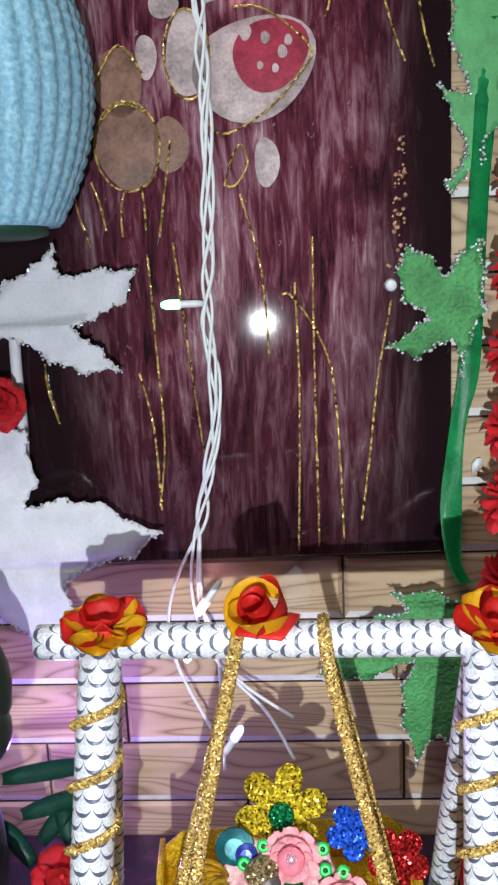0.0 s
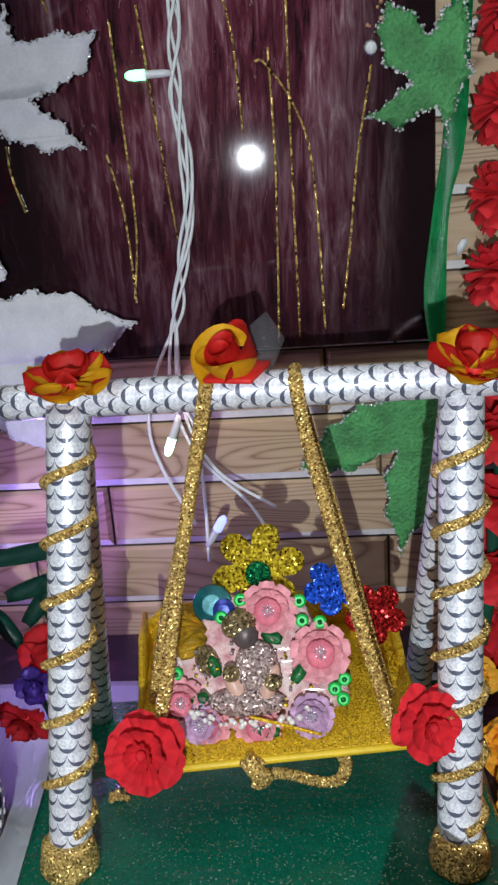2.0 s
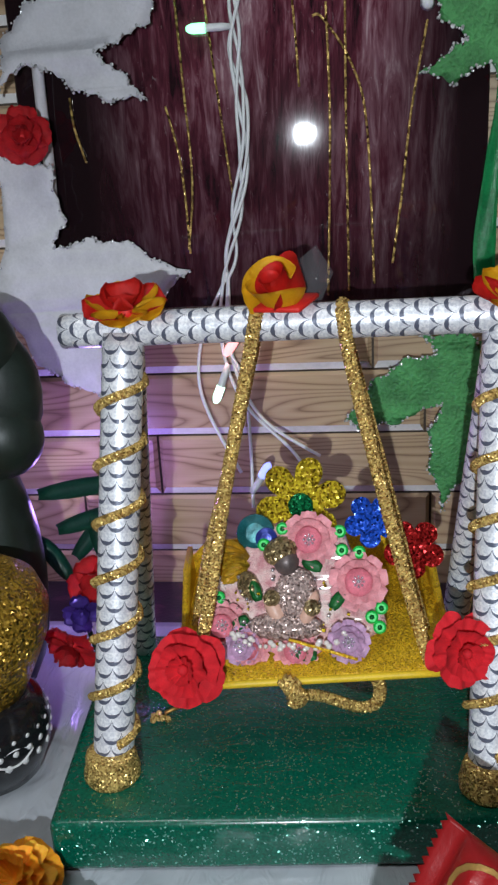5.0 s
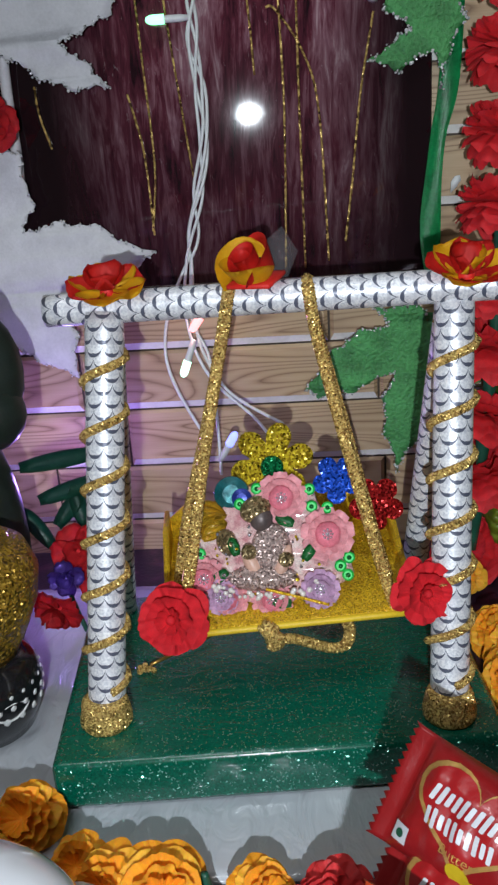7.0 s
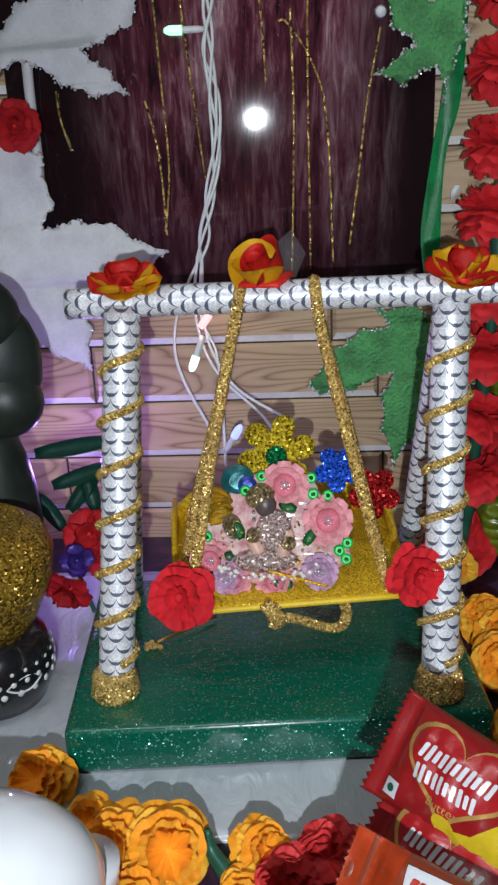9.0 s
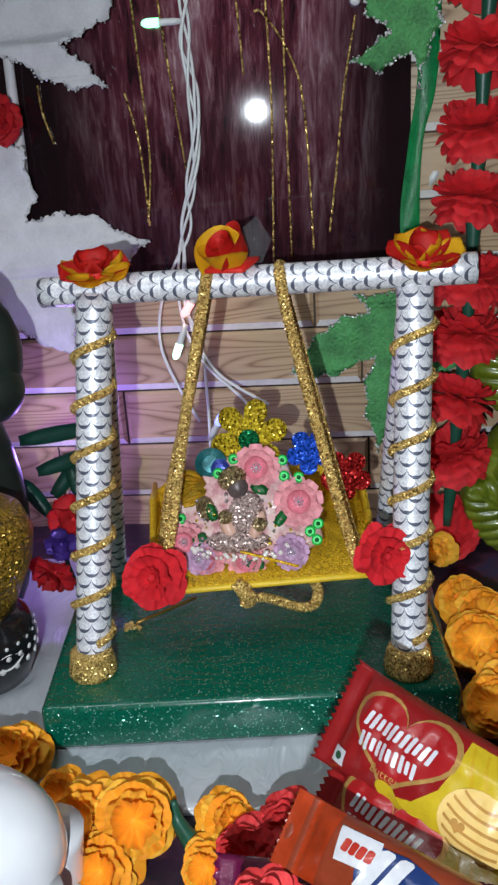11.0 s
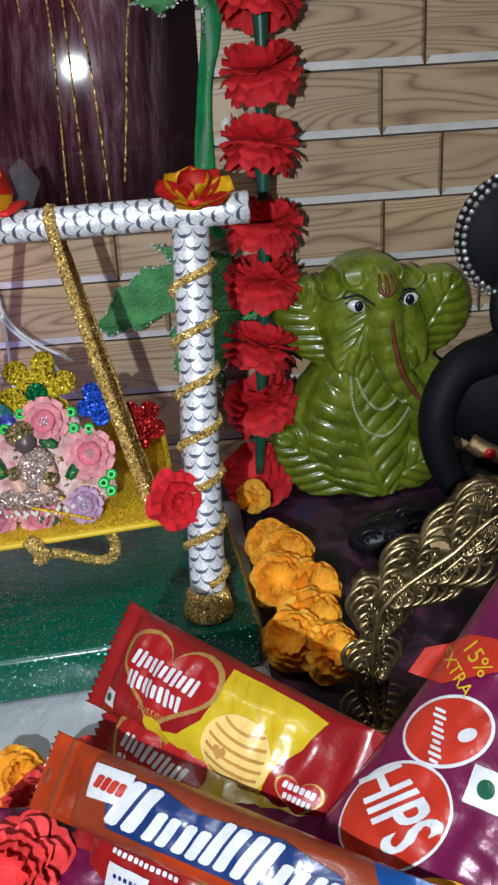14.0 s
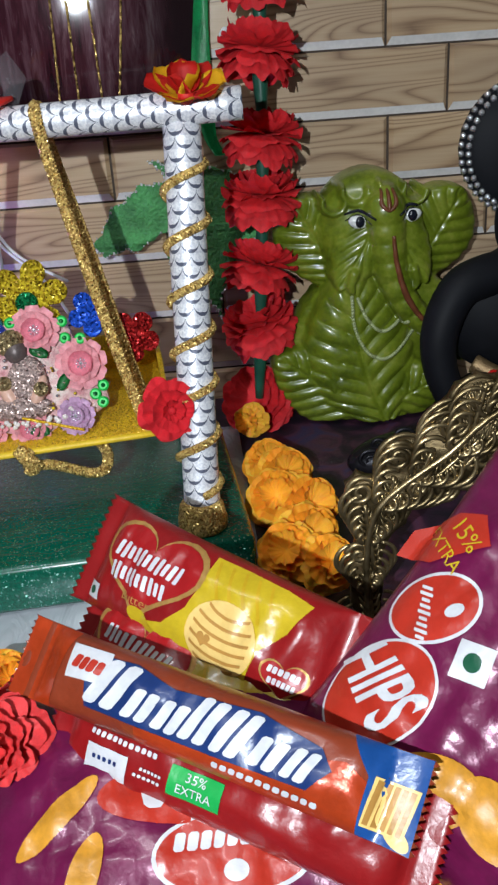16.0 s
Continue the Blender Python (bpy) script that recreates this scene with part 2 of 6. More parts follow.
def hang(ob, parent):
    ob.parent = parent
    if parent.type == "EMPTY":
        ob.matrix_parent_inverse = parent.matrix_basis.inverted()
    return ob


def part(name, bm, material, parent, label="", smooth=True):
    """One mesh object, given in world places, under a thing or a part."""
    ob = new(name, bm if isinstance(bm, bpy.types.Mesh) else shape(name, bm, material, smooth))
    hang(ob, parent)
    return tagged(ob, label)


def single(name, bm, material, label, category, group="", kind="", smooth=True):
    return tagged(new(name, shape(name, bm, material, smooth)), label, category, group, kind)


def box(bm, lo, hi, bevel=0.0, seg=2, mat=0, m=None):
    r = bmesh.ops.create_cube(bm, size=1.0)
    vs = r["verts"]
    size = [hi[i] - lo[i] for i in range(3)]
    for v in vs:
        v.co = Vector([lo[i] + (v.co[i] + 0.5) * size[i] for i in range(3)])
    fs = {f for v in vs for f in v.link_faces}
    for f in fs:
        f.material_index = mat
    if bevel:
        es = list({e for v in vs for e in v.link_edges})
        out = bmesh.ops.bevel(bm, geom=es, offset=bevel, segments=seg, affect="EDGES", profile=0.5)
        vs = list({v for f in out["faces"] for v in f.verts} | {v for v in vs if v.is_valid})
    if m is not None:
        bmesh.ops.transform(bm, matrix=m, verts=vs)
    return vs


def lathe(bm, profile, seg=24, m=Matrix(), mat=0, wob=None):
    """A turned body from (radius, height) pairs."""
    rings = []
    for k, (r, z) in enumerate(profile):
        ring = []
        for i in range(seg):
            a = 2 * math.pi * i / seg
            rr = r * (wob(a, k) if wob else 1)
            ring.append(bm.verts.new(m @ Vector((rr * math.cos(a), rr * math.sin(a), z))))
        rings.append(ring)
    for p, q in zip(rings, rings[1:]):
        for i in range(seg):
            bm.faces.new((p[i], p[(i + 1) % seg], q[(i + 1) % seg], q[i])).material_index = mat
    for ring, flip in ((rings[0], True), (rings[-1], False)):
        try:
            f = bm.faces.new(ring[::-1] if flip else ring)
            f.material_index = mat
        except ValueError:
            pass
    return rings


def curve_points(pts, per=8):
    """A smooth line through points."""
    pts = [Vector(p) for p in pts]
    out = []
    for i in range(len(pts) - 1):
        a, b, c, d = pts[max(i - 1, 0)], pts[i], pts[i + 1], pts[min(i + 2, len(pts) - 1)]
        for k in range(per):
            s = k / per
            out.append(0.5 * (2 * b + (c - a) * s + (2 * a - 5 * b + 4 * c - d) * s * s + (3 * b - a - 3 * c + d) * s ** 3))
    return out + [pts[-1]]


def tube(bm, pts, radius, seg=7, mat=0, uv=None):
    """A pipe along points; radius is a number or a function of 0..1. uv: metres round and along."""
    n = len(pts)
    rings = []
    side = None
    length = 0.0
    marks = []
    for i, p in enumerate(pts):
        d = (pts[min(i + 1, n - 1)] - pts[max(i - 1, 0)])
        d = d.normalized() if d.length > 1e-9 else Vector((0, 0, 1))
        if side is None:
            side = d.cross(Vector((0.3, 1, 0.1))).normalized()
        side = (side - d * side.dot(d)).normalized()
        up = d.cross(side)
        r = radius(i / max(n - 1, 1)) if callable(radius) else radius
        rings.append([bm.verts.new(p + (side * math.cos(2 * math.pi * k / seg) + up * math.sin(2 * math.pi * k / seg)) * r) for k in range(seg)])
        if i:
            length += (p - pts[i - 1]).length
        marks.append((length, r))
    lay = bm.loops.layers.uv.verify() if uv else None
    for j, (a, b) in enumerate(zip(rings, rings[1:])):
        for k in range(seg):
            f = bm.faces.new((a[k], a[(k + 1) % seg], b[(k + 1) % seg], b[k]))
            f.material_index = mat
            if lay:
                for loop, (kk, jj) in zip(f.loops, ((k, j), (k + 1, j), (k + 1, j + 1), (k, j + 1))):
                    loop[lay].uv = (kk / seg * 2 * math.pi * uv, marks[jj][0])
    for ring, flip in ((rings[0], True), (rings[-1], False)):
        f = bm.faces.new(ring[::-1] if flip else ring)
        f.material_index = mat
    return rings


def line(a, b, n=12):
    a, b = Vector(a), Vector(b)
    return [a.lerp(b, i / n) for i in range(n + 1)]


def braid(bm, pts, r=0.0032, strand=0.0017, turn=0.0075):
    """Three strands wound round a line."""
    total = sum((b - a).length for a, b in zip(pts, pts[1:]))
    n = max(int(total / turn * 9), 6)
    fine = []
    acc, i = 0.0, 0
    for k in range(n + 1):
        want = total * k / n
        while i < len(pts) - 2 and acc + (pts[i + 1] - pts[i]).length < want:
            acc += (pts[i + 1] - pts[i]).length
            i += 1
        seg = (pts[i + 1] - pts[i]).length or 1e-9
        fine.append((pts[i].lerp(pts[i + 1], min((want - acc) / seg, 1)), (pts[i + 1] - pts[i]).normalized(), want))
    for s in range(3):
        row = []
        for p, d, w in fine:
            a = 2 * math.pi * (w / turn + s / 3)
            u = d.cross(Vector((0.1, 1, 0.2))).normalized()
            row.append(p + (u * math.cos(a) * 1.1 + d.cross(u) * math.sin(a) * 0.6) * r)
        tube(bm, row, strand, 5)


def petal(bm, m, length, width, cup=0.3, curl=0.2, nu=5, nv=5, mat=0, rough=0.0, blunt=0.5):
    rows = []
    for j in range(nv + 1):
        v = j / nv
        w = width * math.sqrt(max(0.02, 1 - ((v - blunt) / (1.02 - min(blunt, 0.5) if v > blunt else 0.62)) ** 2))
        row = []
        for i in range(nu + 1):
            u = 2 * i / nu - 1
            p = Vector((u * w, v * length, cup * width * u * u + curl * length * v * v))
            if rough:
                p += Vector((0, random.uniform(-1, 1) * rough * 0.6 * v, random.uniform(-1, 1) * rough * (0.3 + v)))
            row.append(bm.verts.new(m @ p))
        rows.append(row)
    for a, b in zip(rows, rows[1:]):
        for i in range(nu):
            bm.faces.new((a[i], a[i + 1], b[i + 1], b[i])).material_index = mat


def facing(at, way, spin=0.0):
    """A pose whose z points along way."""
    return Matrix.Translation(at) @ Vector(way).to_track_quat("Z", "Y").to_matrix().to_4x4() @ Matrix.Rotation(spin, 4, "Z")


def rose_petals(m, r, petals=(4, 6), rough=0.0015, height=0.7, open_=72, wide=0.42):
    """The petals of a flower one by one, each a mesh of its own."""
    for ring, n in enumerate(petals):
        s = (ring + 1) / len(petals)
        for i in range(n):
            a = 2 * math.pi * (i / n) + ring * 0.7 + random.uniform(-0.15, 0.15)
            bm = bmesh.new()
            pm = m @ Matrix.Rotation(a, 4, "Z") @ Matrix.Translation((0, r * 0.1 * s, r * height * 0.25 * (1 - s))) @ Matrix.Rotation(radians(82 - open_ * s ** 1.1), 4, "X")
            petal(bm, pm, r * (0.5 + 0.5 * s), r * (wide * 0.7 + wide * 0.5 * s), 0.65 - 0.35 * s, 0.15 - 0.3 * s, 8, 6, 0, rough, 0.62)
            bmesh.ops.solidify(bm, geom=bm.faces[:], thickness=0.0005)
            yield bm


def ruffle(r, lift, lobes, pleat=0.1, seg=120, notch=0.12, rnd=random, rings=7, fine=3, curl=0.0):
    """One cut layer of a cloth flower round z: lobed at the rim, pleated, raised by lift degrees."""
    bm = bmesh.new()
    ph, off = rnd.uniform(0, 6.3), rnd.uniform(0, 50)
    c, s = math.cos(radians(lift)), math.sin(radians(lift))
    loops = []
    for j in range(rings + 1):
        v = j / rings
        ring = []
        for i in range(seg):
            a = 2 * math.pi * i / seg
            ca, sa = math.cos(a), math.sin(a)
            lobe = abs(math.sin(lobes * a / 2 + ph)) ** 0.45
            cut = 1 - notch * v * v * (1 - lobe) - 0.035 * v ** 3 * abs(math.sin(lobes * fine * a / 2 + ph)) + 0.1 * v * noise.noise((ca * 2, sa * 2, off))
            up = pleat * v ** 1.5 * (0.14 * math.sin(lobes * a + ph * 2 + 2 * noise.noise((ca * 2, sa * 2, off))) + 1.2 * noise.noise((ca * 3.4, sa * 3.4, off + 7)) + 0.35 * noise.noise((ca * 9, sa * 9, off + 3))) - 0.12 * v * v * c
            d = 0.06 + 0.94 * v
            rad = r * d * (cut if abs(curl) < 0.1 else 1 + 0.4 * (cut - 1)) * (1 - 0.22 * abs(curl) * v ** 4)
            roll = curl * r * v ** 2.5 * (1 + 1.6 * (cut - 1))
            ring.append(bm.verts.new((ca * (rad * c - up * r * s), sa * (rad * c - up * r * s), rad * s + up * r * c + roll)))
        loops.append(ring)
    for p, q in zip(loops, loops[1:]):
        for i in range(seg):
            bm.faces.new((p[i], p[(i + 1) % seg], q[(i + 1) % seg], q[i]))
    bm.faces.new(loops[0][::-1])
    return bm


def outline(bm, pts, thick, to_world, mat=0, sub=0):
    """A sheet of some thickness cut to a closed outline; to_world maps (x, z, depth)."""
    front = [bm.verts.new(to_world(x, z, 0)) for x, z in pts]
    back = [bm.verts.new(to_world(x, z, thick)) for x, z in pts]
    n = len(pts)
    f = bm.faces.new(front)
    g = bm.faces.new(back[::-1])
    sides = [bm.faces.new((front[i], back[i], back[(i + 1) % n], front[(i + 1) % n])) for i in range(n)]
    for s in (f, g, *sides):
        s.material_index = mat
    bmesh.ops.delete(bm, geom=[f, g], context="FACES_ONLY")
    tri = []
    for a, b, c in tessellate_polygon([[Vector((x, z, 0)) for x, z in pts]]):
        for ring in (front, back):
            try:
                q = bm.faces.new((ring[a], ring[b], ring[c]))
                q.material_index = mat
                tri.append(q)
            except ValueError:
                pass
    if sub:
        es = [e for e in {e for q in tri for e in q.edges} if e.calc_length() > sub]
        for _ in range(3):
            es = [e for e in {e for q in bm.faces for e in q.edges} if e.calc_length() > sub]
            if not es:
                break
            bmesh.ops.subdivide_edges(bm, edges=es, cuts=1)
            bmesh.ops.triangulate(bm, faces=[q for q in bm.faces if len(q.verts) > 4])
    bmesh.ops.recalc_face_normals(bm, faces=bm.faces[:])


def smooth_loop(pts, per=4, teeth=0.0):
    """A closed line through points, with small teeth on its edge."""
    n = len(pts)
    out = []
    for i in range(n):
        b, c = (Vector(pts[(i + k) % n]) for k in (0, 1))
        for k in range(per):
            s = k / per
            p = b.lerp(c, s)
            side = (c - b).orthogonal().normalized() if (c - b).length else Vector((0, 0))
            p = p + side * (math.sin(math.pi * s) * -0.09 * (c - b).length)
            if teeth and k:
                p = p + side * teeth * (1 if (k % 2) else -0.6)
            out.append(p)
    return [(p.x, p.y) for p in out]


# ---- the wall of printed tiles ----
def wall():
    bm = bmesh.new()
    box(bm, (-1.6, 0.705, -0.80), (1.7, 0.85, 1.8))
    w = single("wall_north", bm, [GROUT], "Wall clad with glazed brick-shaped tiles printed as pine", "wall", kind="structure")
    known = {-2: (-0.24, -0.02, 0.2, 0.42), -1: (-0.178, 0.103, 0.34), 0: (-0.112, 0.14, 0.3), 1: (-0.146, 0.098, 0.368), 2: (-0.19, 0.059, 0.283), 3: (-0.12, 0.11, 0.331), 4: (-0.16, 0.06, 0.281), 5: (-0.14, 0.1, 0.315),
             6: (-0.18, 0.05, 0.28), 7: (-0.13, 0.1, 0.33)}
    cache = {}
    for n in range(-3, 14):
        xs = list(known.get(n, (-0.17 + 0.055 * (n % 2), 0.06 + 0.05 * (n % 2), 0.29 + 0.045 * (n % 2))))
        while xs[0] > -0.75:
            xs.insert(0, xs[0] - 0.23 - 0.02 * (n % 3))
        while xs[-1] < 0.95:
            xs.append(xs[-1] + 0.23 + 0.02 * (n % 3))
        z = 0.0855 + 0.0505 * n
        for a, b in zip(xs, xs[1:]):
            wd = round(b - a, 3)
            if wd not in cache:
                bm = bmesh.new()
                h, g = 0.0505, 0.0009
                sx, lo, hi = wd / 2 - g, -h / 2 + 0.0008, h / 2 - 0.0008
                out = [(-sx, lo), (sx, lo), (sx, hi), (-sx, hi)]
                inn = [(-sx + 0.003, lo + 0.0062), (sx - 0.003, lo + 0.0062), (sx - 0.003, hi - 0.0022), (-sx + 0.003, hi - 0.0022)]
                back = [bm.verts.new((x, 0.007, y)) for x, y in out]
                mid = [bm.verts.new((x, 0.0035, y)) for x, y in out]
                top = [bm.verts.new((x, 0, y)) for x, y in inn]
                bm.faces.new(top)
                for i in range(4):
                    j = (i + 1) % 4
                    f = bm.faces.new((mid[i], mid[j], top[j], top[i]))
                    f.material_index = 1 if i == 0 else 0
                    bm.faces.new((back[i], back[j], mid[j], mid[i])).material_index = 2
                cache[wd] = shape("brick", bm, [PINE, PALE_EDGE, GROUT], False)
            ob = new("brick", cache[wd])
            ob.location = ((a + b) / 2, 0.6995 + random.uniform(-0.0003, 0.0003), z + 0.0505 / 2)
            ob.parent = w
    # unseen walls, ceiling and floor, added so glossy things have a room to reflect
    bm = bmesh.new()
    box(bm, (-1.75, -1.6, -0.8), (-1.6, 0.85, 1.8))
    single("wall_west", bm, PLASTER, "Plain cream plaster wall added out of view", "wall", kind="structure")
    bm = bmesh.new()
    box(bm, (1.7, -1.6, -0.8), (1.85, 0.85, 1.8))
    single("wall_east", bm, PLASTER, "Plain cream plaster wall added out of view", "wall", kind="structure")
    bm = bmesh.new()
    box(bm, (-1.75, -1.75, -0.8), (1.85, -1.6, 1.8))
    single("wall_south", bm, PLASTER, "Plain cream plaster wall added out of view", "wall", kind="structure")
    bm = bmesh.new()
    box(bm, (-1.75, -1.75, 1.8), (1.85, 0.85, 1.9))
    single("ceiling", bm, PLASTER, "Plain cream plaster ceiling added out of view", "ceiling", kind="structure")
    bm = bmesh.new()
    box(bm, (-1.75, -1.75, -0.85), (1.85, 0.85, -0.8))
    single("floor", bm, PLASTER, "Plain pale floor added out of view", "floor", kind="structure")


wall()
TABLE = 0.012


# ---- the altar table, its cloth and the white sheet ----
def cloth_mat():
    m, t, b = nodes("dark_purple_printed_cloth")
    v = coords(t)
    a, c = noise_(t, v, 26, 3, 0.5, 1.2), noise_(t, v, 300, 3)
    col = ramp(t, a.outputs[0], [(0.35, (0.012, 0.009, 0.016)), (0.52, (0.035, 0.012, 0.03)), (0.62, (0.10, 0.03, 0.06)), (0.72, (0.05, 0.035, 0.1))])
    t.links.new(col, b.inputs["Base Color"])
    b.inputs["Roughness"].default_value = 0.55
    bump(t, b, c.outputs[0], 0.4, 0.0008)
    return m


def sheet_mat():
    m, t, b = nodes("white_plastic_sheet")
    v = coords(t)
    a, c = noise_(t, v, 14, 3), noise_(t, coords(t, (1, 0.45, 1)), 75, 3, 0.5, 0.8)
    t.links.new(ramp(t, a.outputs[0], [(0.3, (0.42, 0.45, 0.5)), (0.7, (0.55, 0.57, 0.6))]), b.inputs["Base Color"])
    b.inputs["Roughness"].default_value = 0.16
    b.inputs["Coat Weight"].default_value = 0.5
    b.inputs["Coat Roughness"].default_value = 0.05
    bump(t, b, c.outputs[0], 0.55, 0.005)
    return m


def table():
    root = thing("altar_table", (0.1, 0.3, -0.8), "Wooden altar table covered with dark purple printed cloth", "table")
    dark = plain("dark_wood", (0.07, 0.035, 0.02), 0.5, 0, 0.3, 30)
    bm = bmesh.new()
    box(bm, (-0.9, 0.02, TABLE - 0.04), (1.1, 0.698, TABLE - 0.0025), 0.004)
    part("tabletop", bm, cloth_mat(), root, "dark purple printed cloth over the top")
    for x in (-0.85, 1.05):
        for y in (0.07, 0.65):
            bm = bmesh.new()
            box(bm, (x - 0.025, y - 0.025, -0.8), (x + 0.025, y + 0.025, TABLE - 0.04), 0.003)
            part("leg", bm, dark, root)
    bm = bmesh.new()
    nx, ny = 60, 40
    rows = []
    for j in range(ny + 1):
        row = []
        for i in range(nx + 1):
            x = -0.62 + 0.762 * i / nx
            y = 0.336 + 0.29 * j / ny + (0.004 * math.sin(9 * x) if j == 0 else 0)
            z = TABLE + 0.0004 * noise.noise((x * 30, y * 30, 1)) + (0.0006 * noise.noise((x * 9, y * 9, 4)))
            row.append(bm.verts.new((x, y, z)))
        rows.append(row)
    for a, b in zip(rows, rows[1:]):
        for i in range(nx):
            bm.faces.new((a[i], a[i + 1], b[i + 1], b[i]))
    edge = [v for v in bm.verts if v.is_boundary]
    r = bmesh.ops.extrude_edge_only(bm, edges=[e for e in bm.edges if e.is_boundary])
    for v in r["geom"]:
        if isinstance(v, bmesh.types.BMVert):
            v.co.z = TABLE - 0.0024
    single("plastic_table_cover", bm, sheet_mat(), "Wrinkled shiny white plastic cover spread on the table", "table cover")


table()


# ---- the glossy picture with gold-thread outlines ----
THREAD = glitter("gold_thread_glitter", (0.8, 0.5, 0.16), 0.0022, 1.0, 0.35, 0.25, 0.4)


def picture():
    root = thing("picture_panel", (0, 0.697, 0.25), "Glossy dark picture of bark and mushrooms outlined in gold thread", "picture")
    turn = Matrix.Translation((0, 0.6925, 0.24)) @ pose(0, 0, 0, -0.5, 0, 2.0) @ Matrix.Translation((0, 0, -0.24))
    bm = bmesh.new()
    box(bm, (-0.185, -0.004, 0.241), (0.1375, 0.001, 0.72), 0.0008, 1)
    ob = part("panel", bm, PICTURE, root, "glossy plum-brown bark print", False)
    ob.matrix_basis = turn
    put = lambda x, z, d=0: turn @ Vector((x, -0.0046 + d * 0.0008 - 0.0004, z))
    tan = plain("painted_tan", (0.2, 0.1, 0.065), 0.35, 0, 0.7, 45, 0.1)
    cream = plain("painted_cream", (0.44, 0.34, 0.33), 0.35, 0, 0.6, 50, 0.1)
    crimson = plain("painted_crimson", (0.3, 0.018, 0.045), 0.35, 0, 0.7, 60, 0.1)

    def blob(name, cx, cz, rx, rz, mat, lift=0.0, lab="", tilt=0.0):
        bm = bmesh.new()
        pts = []
        for i in range(28):
            a = 2 * math.pi * i / 28
            k = 1 + 0.05 * math.sin(3 * a + cx * 90)
            u, w = rx * k * math.cos(a), rz * k * math.sin(a)
            pts.append((cx + u * math.cos(tilt) - w * math.sin(tilt), cz + u * math.sin(tilt) + w * math.cos(tilt)))
        outline(bm, pts, 1.0, lambda x, z, d: put(x, z, d * 0.7) + Vector((0, -lift, 0)))
        return part(name, bm, mat, root, lab, False), pts

    def thread(pts, r=0.00085):
        bm = bmesh.new()
        p = [put(x, z) + Vector((0, -0.0008, 0)) for x, z in pts]
        tube(bm, curve_points(p, 6), r, 6)
        part("gold_thread", bm, THREAD, root)

    blob("painted_stone", -0.079, 0.532, 0.021, 0.028, tan)
    blob("painted_stone", -0.083, 0.573, 0.017, 0.022, tan)
    blob("painted_stone", -0.05, 0.532, 0.012, 0.018, tan)
    blob("mushroom_cap", 0.008, 0.578, 0.042, 0.032, cream, 0.0, "pale mushroom cap", 0.35)
    blob("red_cap_patch", 0.019, 0.586, 0.026, 0.022, crimson, 0.0006, "crimson spotted patch", 0.5)
    for x, z, r in ((0.003, 0.6, 0.004), (0.016, 0.596, 0.003), (0.027, 0.587, 0.0032), (0.022, 0.577, 0.0022), (0.031, 0.594, 0.0026), (0.012, 0.579, 0.002)):
        blob("white_spot", x, z, r, r * 1.3, cream, 0.0012)
    blob("mushroom_cap", -0.036, 0.588, 0.014, 0.027, cream)
    blob("mushroom_stem", 0.014, 0.518, 0.0085, 0.016, cream)
    blob("painted_stone", -0.063, 0.588, 0.007, 0.014, cream)
    blob("painted_stone", -0.05, 0.62, 0.01, 0.009, cream)
    for a in ((-0.079, 0.532, 0.022, 0.029), (-0.036, 0.588, 0.015, 0.028)):
        thread([(a[0] + a[2] * math.cos(q * 0.42), a[1] + a[3] * math.sin(q * 0.42)) for q in range(16)])
    thread([(-0.004, 0.616), (0.017, 0.613), (0.045, 0.589), (0.038, 0.573), (0.014, 0.55), (-0.015, 0.537), (-0.028, 0.553)])
    for row in (((-0.099, 0.545), (-0.083, 0.559), (-0.062, 0.552)), ((-0.097, 0.575), (-0.081, 0.596), (-0.066, 0.578)),
                ((-0.07, 0.461), (-0.068, 0.4), (-0.066, 0.33), (-0.072, 0.283)), ((-0.052, 0.468), (-0.045, 0.39), (-0.038, 0.32)),
                ((-0.081, 0.38), (-0.073, 0.34), (-0.071, 0.28)), ((-0.005, 0.498), (0.007, 0.45), (0.011, 0.387)),
                ((0.03, 0.438), (0.031, 0.36), (0.027, 0.246)), ((0.043, 0.468), (0.042, 0.38), (0.042, 0.249)),
                ((0.021, 0.43), (0.028, 0.428), (0.046, 0.4), (0.056, 0.36), (0.06, 0.253)), ((0.096, 0.423), (0.086, 0.37), (0.079, 0.31), (0.073, 0.267)),
                ((-0.147, 0.389), (-0.146, 0.37), (-0.14, 0.346)), ((-0.117, 0.501), (-0.114, 0.485), (-0.108, 0.467)), ((-0.105, 0.51), (-0.1, 0.495), (-0.097, 0.478)),
                ((-0.083, 0.503), (-0.086, 0.49), (-0.086, 0.473)), ((-0.071, 0.507), (-0.07, 0.49), (-0.07, 0.477)), ((-0.05, 0.535), (-0.056, 0.5), (-0.061, 0.472)),
                ((0.094, 0.616), (0.1, 0.595), (0.107, 0.577)), ((0.116, 0.615), (0.12, 0.594), (0.126, 0.573)), ((0.06, 0.63), (0.058, 0.614), (0.055, 0.607)),
                ((-0.015, 0.504), (-0.01, 0.52), (-0.003, 0.53), (0.001, 0.517), (-0.008, 0.504), (-0.015, 0.504))):
        thread(row)
    bm = bmesh.new()
    for k in range(46):
        z = random.uniform(0.445, 0.53)
        x = 0.1 + 0.055 * (z - 0.445) + random.uniform(-1, 1) * 0.006 * (1.15 - (z - 0.445) / 0.1)
        bmesh.ops.create_icosphere(bm, subdivisions=1, radius=random.uniform(0.0008, 0.0018), matrix=Matrix.Translation(put(x, z) + Vector((0, -0.0008, 0))))
    part("gold_wheat_ear", bm, glitter("copper_glitter", (0.75, 0.42, 0.25), 0.001, 0.9, 0.3, 0.3, 0.6), root, "copper beads laid as an ear of wheat")
    bm = bmesh.new()
